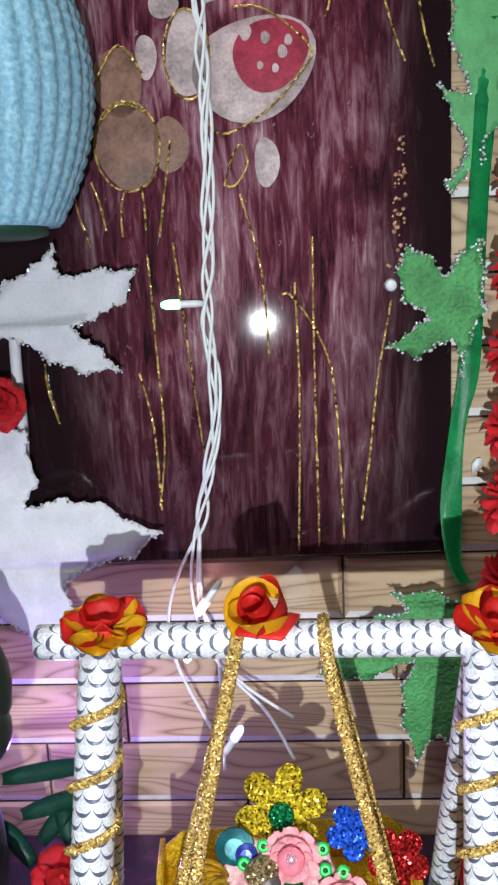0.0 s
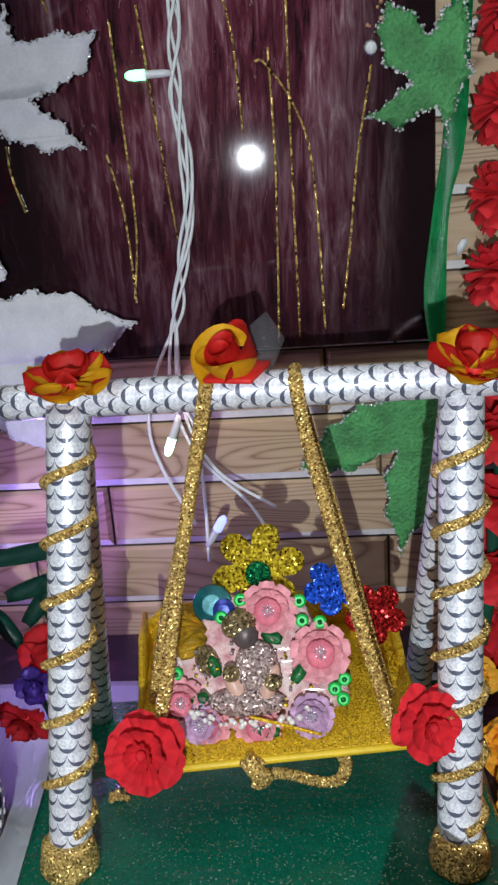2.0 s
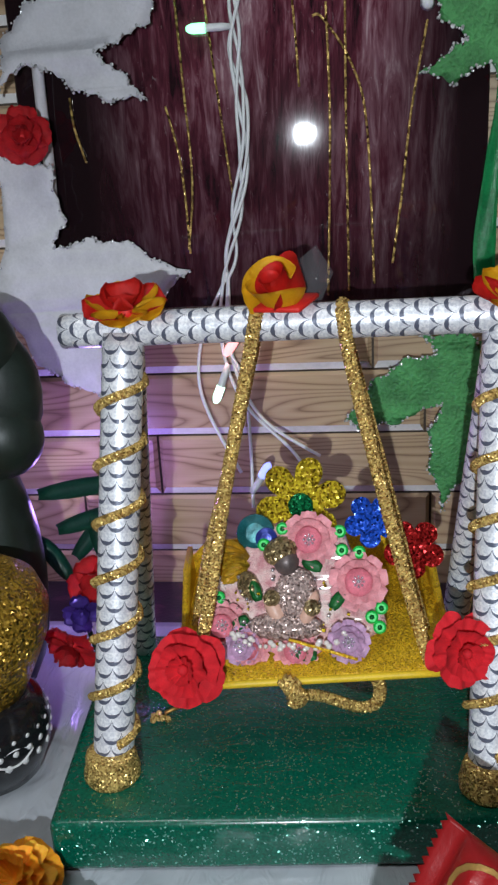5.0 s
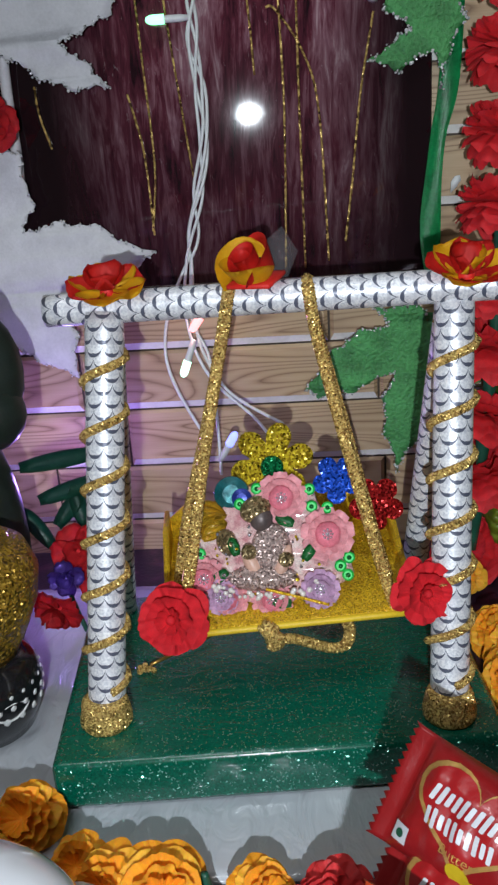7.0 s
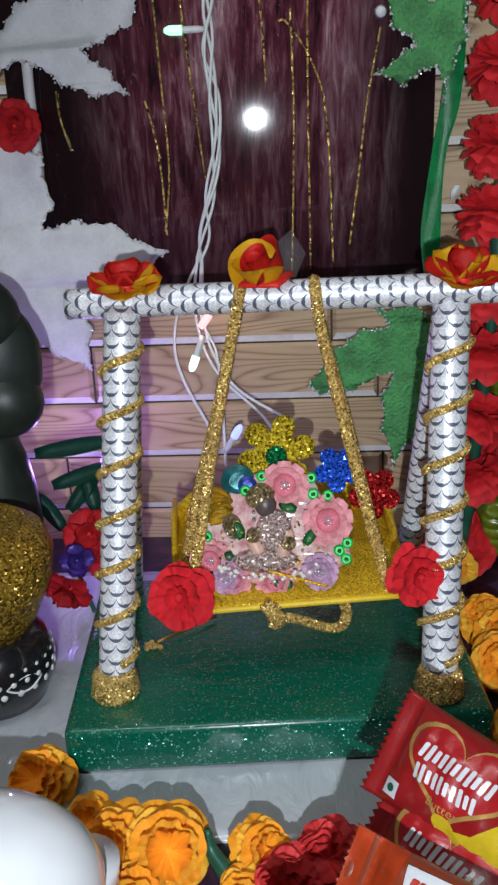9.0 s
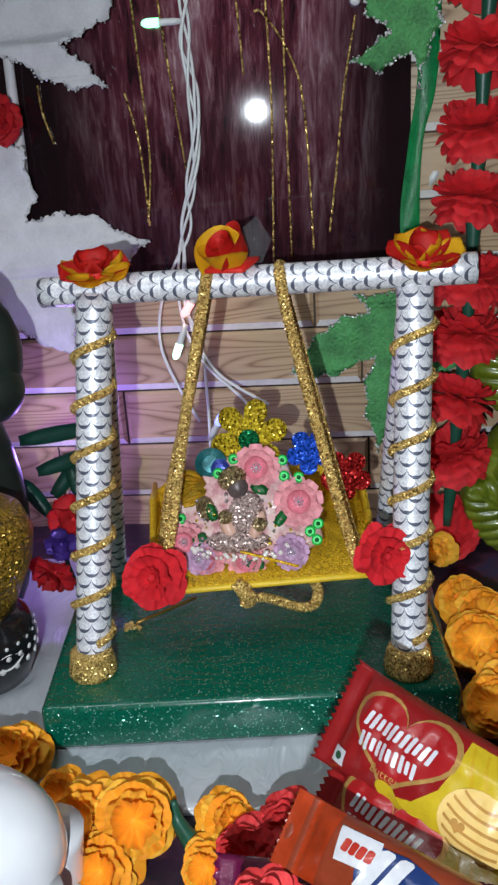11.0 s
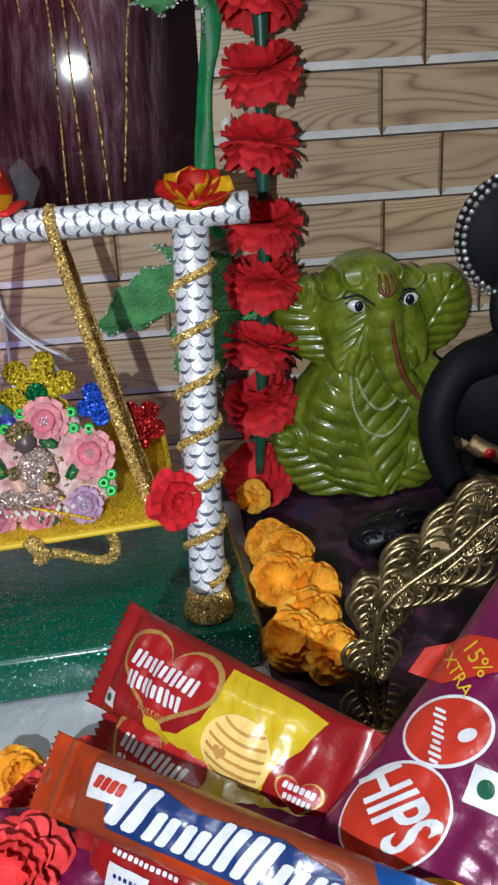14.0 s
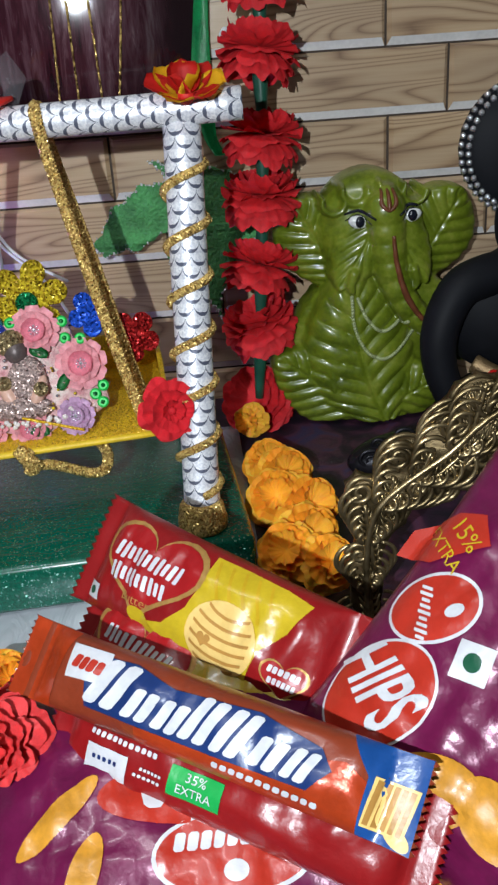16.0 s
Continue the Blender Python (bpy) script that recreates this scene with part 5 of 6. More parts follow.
# ---- black statue beside it: one plain shape ----
def black_statue():
    black = plain("matt_black_clay", (0.006, 0.0065, 0.009), 0.62, 0, 0.3, 80, 0.2)
    black.node_tree.nodes["Principled BSDF"].inputs["Specular IOR Level"].default_value = 0.22
    silver = plain("silver_bead", (0.7, 0.7, 0.72), 0.2, 0.8, 0.1)
    bronze = plain("bronze_band", (0.3, 0.2, 0.1), 0.4, 0.7, 0.4, 300, 0.5)
    red = plain("red_glass_stone", (0.6, 0.01, 0.01), 0.1, 0, 0.1, 60, 0, coat=1)
    bm = bmesh.new()

    def lump(x, y, z, rx, ry, rz, mat=0, tilt=0.0, sub=3):
        old = set(bm.faces)
        bmesh.ops.create_icosphere(bm, subdivisions=sub, radius=1.0, matrix=pose(x, y, z, 0, tilt, 0) @ Matrix.Diagonal((rx, ry, rz, 1)))
        for f in set(bm.faces) - old:
            f.material_index = mat

    lump(0.362, 0.6, 0.222, 0.052, 0.016, 0.048)
    for k in range(26):
        a = radians(75 + k * 7.2)
        for r, dd in ((0.052, 0.0), (0.0485, -0.006)):
            lump(0.362 + r * math.cos(a), 0.592 + dd, 0.222 + r * 0.92 * math.sin(a), 0.0026, 0.0026, 0.0026, 1, 0, 1)
    lump(0.372, 0.582, 0.21, 0.026, 0.024, 0.03)
    lump(0.343, 0.588, 0.172, 0.0075, 0.007, 0.022)
    lump(0.385, 0.605, 0.105, 0.062, 0.032, 0.055)
    lump(0.39, 0.6, 0.155, 0.03, 0.022, 0.03)
    lump(0.368, 0.598, 0.098, 0.066, 0.026, 0.05)
    tube(bm, curve_points([(0.35, 0.59, 0.135), (0.312, 0.58, 0.128), (0.294, 0.573, 0.1), (0.294, 0.57, 0.07), (0.305, 0.568, 0.042), (0.32, 0.566, 0.022)], 7), lambda s: 0.0165 - 0.006 * s, 14)
    lump(0.322, 0.562, 0.022, 0.015, 0.01, 0.009)
    lump(0.385, 0.595, 0.035, 0.075, 0.04, 0.022)
    tube(bm, curve_points([(0.322, 0.578, 0.068), (0.34, 0.566, 0.06), (0.37, 0.56, 0.06), (0.41, 0.565, 0.066)], 7), 0.0075, 10, 2)
    lump(0.332, 0.5615, 0.0635, 0.0052, 0.003, 0.0048, 3, 0, 2)
    single("black_statue", bm, [black, silver, bronze, red], "Matt black statue with silver-beaded headdress and bronze waistband", "statue")
    root = thing("dark_ornament", (0.243, 0.53, TABLE), "Blackened cast metal ornament with curls lying on the cloth", "ornament")
    iron = plain("blackened_metal", (0.022, 0.021, 0.026), 0.38, 0.6, 0.5, 160, 0.4)
    bm = bmesh.new()
    bmesh.ops.create_icosphere(bm, subdivisions=3, radius=1.0, matrix=pose(0.25, 0.53, TABLE + 0.011, 0, -6, 10) @ Matrix.Diagonal((0.036, 0.018, 0.014, 1)))
    body = part("body", bm, iron, root)
    for x, y, z, r, k in ((0.229, 0.517, 0.027, 0.009, 1), (0.246, 0.514, 0.030, 0.008, -1), (0.262, 0.516, 0.031, 0.009, 1), (0.238, 0.526, 0.034, 0.007, -1), (0.256, 0.528, 0.037, 0.008, 1), (0.275, 0.524, 0.031, 0.007, -1)):
        bm = bmesh.new()
        tube(bm, [Vector((x + r * (1 - 0.8 * q / 30) * math.cos(k * q * 0.34), y - 0.0005 - 0.0001 * q, z + r * (1 - 0.8 * q / 30) * math.sin(k * q * 0.34) * 0.8)) for q in range(31)], lambda t_: 0.0017 * (1 - 0.4 * t_), 6)
        part("curl", bm, iron, root)


black_statue()


# ---- cast metal scroll frame ----
def scroll_frame():
    root = thing("scroll_frame", (0.2, 0.335, TABLE), "Antique gold cast metal frame with scrolls and leaves", "metal frame")
    m, t, b = nodes("antique_brass")
    n, n2 = noise_(t, coords(t), 90, 4), noise_(t, coords(t), 600, 3)
    t.links.new(ramp(t, n.outputs[0], [(0.3, (0.1, 0.07, 0.03)), (0.7, (0.5, 0.38, 0.2))]), b.inputs["Base Color"])
    b.inputs["Metallic"].default_value = 0.9
    b.inputs["Roughness"].default_value = 0.36
    bump(t, b, n2.outputs[0], 0.3, 0.0006)
    y0 = 0.333
    pts = [(189, 13), (182, 38), (179, 60), (185, 76), (180, 90), (180, 108), (186, 114), (198, 110), (199, 124), (205, 131), (214, 130), (223, 135), (224, 144), (233, 155), (243, 160), (256, 158), (272, 165), (300, 150), (320, 120), (322, 60), (322, 13), (304, 13), (300, 70), (285, 105), (262, 118), (251, 112), (240, 101), (229, 95), (215, 95), (210, 84), (201, 75), (199, 50), (203, 13)]
    bm = bmesh.new()
    outline(bm, smooth_loop([(x / 1000, z / 1000) for x, z in pts], 4), 0.006, lambda x, z, d: Vector((x, y0 + d, z)))
    dim = plain("dark_brass_patina", (0.14, 0.098, 0.045), 0.45, 0.8, 0.4, 200, 0.5)
    part("plate", bm, dim, root, "dark patina ground")

    def curl(x, z, r, turns, start, flip=1):
        bm = bmesh.new()
        n = int(22 * turns)
        p = []
        for k in range(n):
            s = k / (n - 1)
            a = start + flip * 2 * math.pi * turns * s
            p.append(Vector((x + r * (1 - 0.85 * s) * math.cos(a), y0 - 0.001 - 0.002 * s, z + r * (1 - 0.85 * s) * math.sin(a))))
        tube(bm, p, lambda s: 0.0018 * (1 - 0.4 * s), 6)
        part("scroll", bm, m, root)

    def frond(a, b, w, n=9):
        a, b = Vector((a[0], y0, a[1])), Vector((b[0], y0, b[1]))
        bm = bmesh.new()
        tube(bm, [a.lerp(b, k / 8) + Vector((0, -0.0018, 0)) for k in range(9)], 0.0013, 6)
        d = (b - a).normalized()
        side = Vector((-d.z, 0, d.x))
        for k in range(n):
            p = a.lerp(b, 0.08 + 0.88 * k / n)
            q = w * math.sin(math.pi * (0.25 + 0.7 * k / n))
            for s in (-1, 1):
                tube(bm, [p, p + (d * 0.6 + side * s) * q * 0.5 + Vector((0, -0.0022, 0)), p + (d * 1.3 + side * s) * q * 0.9 + Vector((0, -0.0006, 0))], lambda t_: 0.0012 * (1 - 0.6 * t_), 5)
        part("leaf_spray", bm, m, root)

    def lobe(p, d, side, w, n=6):
        """Nested bent ribs that make one curled leaf of the casting."""
        bm = bmesh.new()
        for k in range(n):
            q = w * (1 - 0.155 * k)
            row = []
            for i in range(15):
                a = 2.9 * i / 14
                rr = q * (0.6 - 0.2 * i / 14)
                c = p + d * q * 0.75 + side * q * 0.25 - d * 0.0013 * k
                row.append(c + (-d * math.cos(a) + side * math.sin(a)) * rr + Vector((0, -0.0012 - 0.0013 * math.sin(a * 0.8) - 0.0003 * k, 0)))
            tube(bm, row, lambda s: 0.0019 * (1 - 0.5 * s), 6)
        part("leaf_curl", bm, m, root)

    spine = curve_points([(0.192, y0, 0.014), (0.19, y0, 0.045), (0.19, y0, 0.075), (0.196, y0, 0.096), (0.212, y0, 0.11), (0.23, y0, 0.122), (0.247, y0, 0.138), (0.268, y0, 0.146), (0.292, y0, 0.134), (0.309, y0, 0.108), (0.312, y0, 0.06)], 3)
    for k in range(1, len(spine) - 1, 3):
        d = (spine[k + 1] - spine[k - 1]).normalized()
        side = Vector((-d.z, 0, d.x))
        wide = 0.019 if spine[k].z < 0.09 else 0.029
        for q in (-1, 1):
            lobe(spine[k] + side * q * 0.0015, d, side * q, wide * (0.95 + 0.15 * (k % 2)))
    bm = bmesh.new()
    tube(bm, [p + Vector((0, -0.0026, 0)) for p in spine], 0.0017, 8)
    part("spine", bm, m, root)
    for c in ((0.19, 0.024, 0.009, 1.6, 3.1, 1), (0.186, 0.07, 0.006, 1.5, 3.1, -1), (0.187, 0.105, 0.008, 1.7, 0.5, 1), (0.205, 0.122, 0.0085, 1.7, 0, 1), (0.229, 0.103, 0.008, 1.7, 2.8, 1), (0.231, 0.137, 0.0105, 1.8, 3.1, -1), (0.214, 0.105, 0.006, 1.4, 1.5, -1),
              (0.25, 0.146, 0.011, 1.8, 0.0, 1), (0.246, 0.118, 0.008, 1.6, 4.0, -1), (0.285, 0.14, 0.013, 1.8, 0.5, 1)):
        curl(*c)
    for fr in (((0.193, 0.02), (0.19, 0.065), 0.006), ((0.194, 0.06), (0.189, 0.098), 0.006), ((0.2, 0.082), (0.203, 0.112), 0.006), ((0.206, 0.088), (0.222, 0.125), 0.007), ((0.222, 0.108), (0.245, 0.128), 0.007), ((0.236, 0.112), (0.262, 0.14), 0.007), ((0.24, 0.13), (0.246, 0.156), 0.008)):
        frond(*fr)
    bm = bmesh.new()
    box(bm, (0.186, 0.326, TABLE - 0.0022), (0.206, 0.345, 0.02), 0.002)
    part("foot", bm, m, root)
    bm = bmesh.new()
    box(bm, (0.303, 0.326, TABLE - 0.0022), (0.323, 0.345, 0.02), 0.002)
    part("foot", bm, m, root)


scroll_frame()


# ---- marigolds ----
def marigolds():
    rnd = random.Random(8)

    def head(name, at, way, r, mats, label, group, layers=5, lobes=(4, 5, 6)):
        root = thing(name, at, label, "artificial flower", group)
        mm = facing(at, (way[0], way[1] - 0.3, way[2] - 0.1), rnd.uniform(0, 6))
        for k in range(layers):
            s = k / (layers - 1)
            bm = ruffle(r * (1.22 - 0.5 * s), -4 + 40 * s, rnd.choice(lobes), 0.22, 96, 0.3, rnd, 7, 2, -0.25 + 0.85 * s)
            bmesh.ops.transform(bm, matrix=mm @ Matrix.Translation((0, 0, r * 0.1 * k)), verts=bm.verts[:])
            part("petal_layer", bm, mats[k % len(mats)], root)
        bm = bmesh.new()
        w = Vector(way).normalized()
        p = Vector(at)
        end = Vector((p.x - 0.4 * r * w.x, p.y - 0.3 * r * w.y, max(TABLE + 0.0035, p.z - 0.9 * r * max(w.z, 0.3))))
        tube(bm, line(p - w * 0.001, end, 4), lambda s: 0.0065 - 0.003 * s, 10)
        part("sleeve", bm, STEM, root, "dark green plastic sleeve")

    g = "marigolds beside the swing"
    for at, way, r in (((0.158, 0.522, 0.028), (0, -0.5, 0.9), 0.017), ((0.166, 0.494, 0.032), (0.1, -0.6, 0.8), 0.019), ((0.157, 0.462, 0.033), (-0.1, -0.6, 0.8), 0.019), ((0.176, 0.452, 0.03), (0.3, -0.5, 0.8), 0.0195), ((0.171, 0.42, 0.028), (0.2, -0.6, 0.8), 0.02), ((0.157, 0.398, 0.032), (-0.2, -0.5, 0.8), 0.018), ((0.177, 0.38, 0.034), (0.2, -0.5, 0.8), 0.0165)):
        head("marigold", at, way, r, [MARIGOLD, MARIGOLD_PALE, MARIGOLD], "Orange cloth marigold lying beside the green base", g)
    head("marigold", (0.15, 0.585, 0.034), (-0.5, -0.7, 0.5), 0.0125, [MARIGOLD_PALE], "Small yellow cloth flower behind the green base", g, 4)
    g = "marigolds along the table edge"
    for at, way, r in (((-0.118, 0.364, 0.026), (-0.1, -0.5, 0.9), 0.02), ((-0.085, 0.337, 0.022), (0, -0.6, 0.8), 0.016), ((-0.064, 0.318, 0.026), (-0.2, -0.6, 0.8), 0.022), ((-0.04, 0.312, 0.03), (0.2, -0.6, 0.8), 0.024), ((-0.052, 0.29, 0.02), (0, -0.6, 0.8), 0.02), ((0.007, 0.316, 0.026), (0.4, -0.5, 0.8), 0.0165), ((0.0, 0.292, 0.02), (-0.1, -0.6, 0.8), 0.016)):
        head("marigold", at, way, r * 0.86, [MARIGOLD, MARIGOLD_PALE], "Orange cloth marigold lying along the table's front edge", g)
    for at, r in (((0.022, 0.287, 0.03), 0.018), ((0.036, 0.2, 0.094), 0.0145), ((0.04, 0.303, 0.034), 0.016)):
        head("red_carnation", at, (-0.2, -0.6, 0.75), r, [PINK_RED], "Crumpled red cloth carnation beside the snack packets", "loose carnations", 6, (6, 7))
    spray = thing("leaf_spray", (0.036, 0.2, 0.05), "Dark green plastic leaves under a red carnation", "artificial leaves")
    for k, (x, y, z, turn, ln) in enumerate(((0.05, 0.2, 0.076, 2.2, 0.034), (0.03, 0.196, 0.074, 2.9, 0.036), (0.042, 0.188, 0.07, 3.5, 0.036), (0.026, 0.204, 0.07, 1.7, 0.03))):
        bm = bmesh.new()
        petal(bm, facing((x, y, z), (-0.3 + 0.2 * k, -0.7, 0.7), turn), ln, 0.011, 0.5, -0.2, 6, 8, 0, 0.0009)
        bmesh.ops.solidify(bm, geom=bm.faces[:], thickness=0.0007)
        part("leaf", bm, STEM, spray)
    bm = bmesh.new()
    tube(bm, line((0.037, 0.203, 0.092), (0.04, 0.215, TABLE + 0.001), 5), 0.0025, 8)
    part("stem", bm, STEM, spray)
    bm = bmesh.new()
    tube(bm, curve_points([(-0.02, 0.318, 0.036), (-0.018, 0.315, 0.025), (-0.008, 0.305, 0.018), (0.0, 0.297, 0.017)], 5), lambda s: 0.0016 + 0.006 * s, 10)
    single("plastic_twig", bm, STEM, "Dark green plastic twig of a flower lying on the table", "twig")


marigolds()


# ---- things beside the swing on the other side ----
def vase_corner():
    root = thing("glitter_vase", (-0.172, 0.455, TABLE), "Black pot with white dots and gold glitter neck", "vase")
    c = Matrix.Translation((-0.171, 0.458, 0))
    black = plain("glossy_black_paint", (0.012, 0.012, 0.014), 0.2, 0, 0.2, 60, 0.1, coat=0.5)
    bm = bmesh.new()
    lathe(bm, [(0.022, TABLE), (0.03, TABLE + 0.003), (0.036, 0.03), (0.038, 0.045), (0.034, 0.058), (0.026, 0.066)], 40, c)
    part("pot", bm, black, root, "glossy black pot")
    bm = bmesh.new()
    lathe(bm, [(0.026, 0.064), (0.033, 0.078), (0.043, 0.1), (0.046, 0.118), (0.041, 0.132), (0.03, 0.14), (0.027, 0.139)], 44, c)
    part("gold_neck", bm, glitter("brown_gold_glitter", (0.38, 0.22, 0.025), 0.0012, 0.8, 0.5, 0.28, 0.6), root, "gold glitter neck")
    white = plain("white_paint", (0.75, 0.75, 0.74), 0.5)
    for row, (z, n, r) in enumerate(((0.05, 26, 0.0016), (0.043, 26, 0.0022), (0.035, 22, 0.0026))):
        for k in range(n):
            a = 2 * math.pi * k / n
            rad = {0: 0.0372, 1: 0.0378, 2: 0.0368}[row]
            bm = bmesh.new()
            bmesh.ops.create_icosphere(bm, subdivisions=1, radius=r, matrix=c @ Matrix.Translation((rad * math.cos(a), rad * math.sin(a), z)) @ Matrix.Rotation(a, 4, "Z") @ Matrix.Diagonal((0.35, 1, 1, 1)))
            part("white_dot", bm, white, root)
    for k, (dz, half) in enumerate(((0.0052, 1), (-0.0052, 1))):
        bm = bmesh.new()
        row = []
        for i in range(13):
            u = i / 6 - 1
            a = -0.75 + 0.34 * u
            row.append(c @ Vector((0.0372 * math.cos(a), 0.0372 * math.sin(a), 0.0405 + dz * (1 - u * u))))
        tube(bm, row, 0.0007, 6)
        part("painted_eye_line", bm, white, root, "white painted line")
    # dark figure behind
    bm = bmesh.new()

    def lump(x, y, z, rx, ry, rz, tilt=0.0):
        bmesh.ops.create_icosphere(bm, subdivisions=3, radius=1.0, matrix=pose(x, y, z, 0, tilt, 0) @ Matrix.Diagonal((rx, ry, rz, 1)))

    lump(-0.182, 0.53, 0.222, 0.045, 0.026, 0.05)
    lump(-0.166, 0.525, 0.197, 0.028, 0.024, 0.026, 10)
    lump(-0.18, 0.525, 0.25, 0.034, 0.026, 0.03, -20)
    lump(-0.185, 0.54, 0.1, 0.03, 0.028, 0.09)
    single("dark_statue", bm, plain("greenish_black_clay", (0.012, 0.02, 0.015), 0.45, 0, 0.4, 90, 0.3), "Greenish black statue standing behind the vase", "statue")
    # cloth flowers with leaves
    spray = thing("flower_spray", (-0.13, 0.55, TABLE), "Spray of red cloth flowers with dark green leaves", "artificial flowers")
    def blossom(parent, at, way, r, rings, mat, label=""):
        bm = bmesh.new()
        mm = facing(at, way, 1.0)
        bmesh.ops.create_icosphere(bm, subdivisions=2, radius=r * 0.2, matrix=mm)
        ob = part("flower", bm, mat, parent, label)
        for pb in rose_petals(mm, r, rings, r * 0.08, 0.7, 70, 0.5):
            part("petal", pb, mat, ob)

    for at, way, r in (((-0.123, 0.545, 0.088), (0.1, -0.9, 0.3), 0.017), ((-0.137, 0.525, 0.055), (-0.2, -0.8, -0.3), 0.0165), ((-0.113, 0.548, 0.064), (0.4, -0.8, 0.1), 0.013)):
        blossom(spray, at, way, r, (3, 5), RED_CLOTH)
    blossom(spray, (-0.13, 0.53, 0.075), (0.1, -0.9, 0.2), 0.011, (3, 4), plain("violet_foil", (0.12, 0.06, 0.4), 0.3, 0.4, 0.4, 160, 0.3), "small violet flower")
    for k, (x, z, s, ln) in enumerate(((-0.15, 0.12, -1.3, 0.05), (-0.14, 0.1, -0.7, 0.04), (-0.16, 0.145, -1.45, 0.06), (-0.145, 0.085, 0.6, 0.035), (-0.12, 0.1, 0.2, 0.03))):
        bm = bmesh.new()
        petal(bm, facing((x, 0.56, z), (0.1, -1, 0.35), s), ln, 0.006, 0.5, 0.1, 4, 6)
        bmesh.ops.solidify(bm, geom=bm.faces[:], thickness=0.0006)
        part("leaf", bm, STEM, spray)
    bm = bmesh.new()
    tube(bm, curve_points([(-0.125, 0.556, 0.085), (-0.14, 0.565, 0.05), (-0.13, 0.56, TABLE + 0.002)], 6), 0.0018, 7)
    part("stem", bm, STEM, spray)
    # red flower and white strip beside the white leaves
    pinned = thing("cloth_rose", (-0.172, 0.65, 0.366), "Red cloth flower pinned beside the white leaves", "artificial flower")
    blossom(pinned, (-0.172, 0.65, 0.366), (0.3, -0.9, 0), 0.017, (3, 4, 5), RED_CLOTH)
    bm = bmesh.new()
    tube(bm, curve_points([(-0.163, 0.672, 0.42), (-0.165, 0.676, 0.38), (-0.164, 0.674, 0.34), (-0.165, 0.668, 0.3)], 6), 0.004, 8)
    single("wrapped_cord", bm, WHITE_LEAF, "White cloth-wrapped cord joining the white leaves", "cord")


vase_corner()


def porcelain_animal():
    china, t, b = nodes("white_porcelain")
    n = noise_(t, coords(t), 30, 2)
    t.links.new(ramp(t, n.outputs[0], [(0.3, (0.68, 0.7, 0.74)), (0.7, (0.8, 0.81, 0.83))]), b.inputs["Base Color"])
    b.inputs["Roughness"].default_value = 0.08
    b.inputs["Coat Weight"].default_value = 0.5
    bm = bmesh.new()

    def lump(x, y, z, rx, ry, rz, tilt=0.0):
        bmesh.ops.create_icosphere(bm, subdivisions=4, radius=1.0, matrix=pose(x, y, z, 0, tilt, 0) @ Matrix.Diagonal((rx, ry, rz, 1)))

    lump(-0.108, 0.262, 0.064, 0.05, 0.036, 0.037, 8)
    for x in (-0.072, -0.145):
        for y in (0.243, 0.28):
            tube(bm, line((x, y, 0.055), (x - 0.002, y, TABLE - 0.0022), 6), lambda s: 0.0165 - 0.003 * s, 18)
    lump(-0.17, 0.262, 0.09, 0.024, 0.022, 0.024)
    single("porcelain_animal", bm, china, "Glossy white porcelain animal figurine on the table", "figurine")


porcelain_animal()


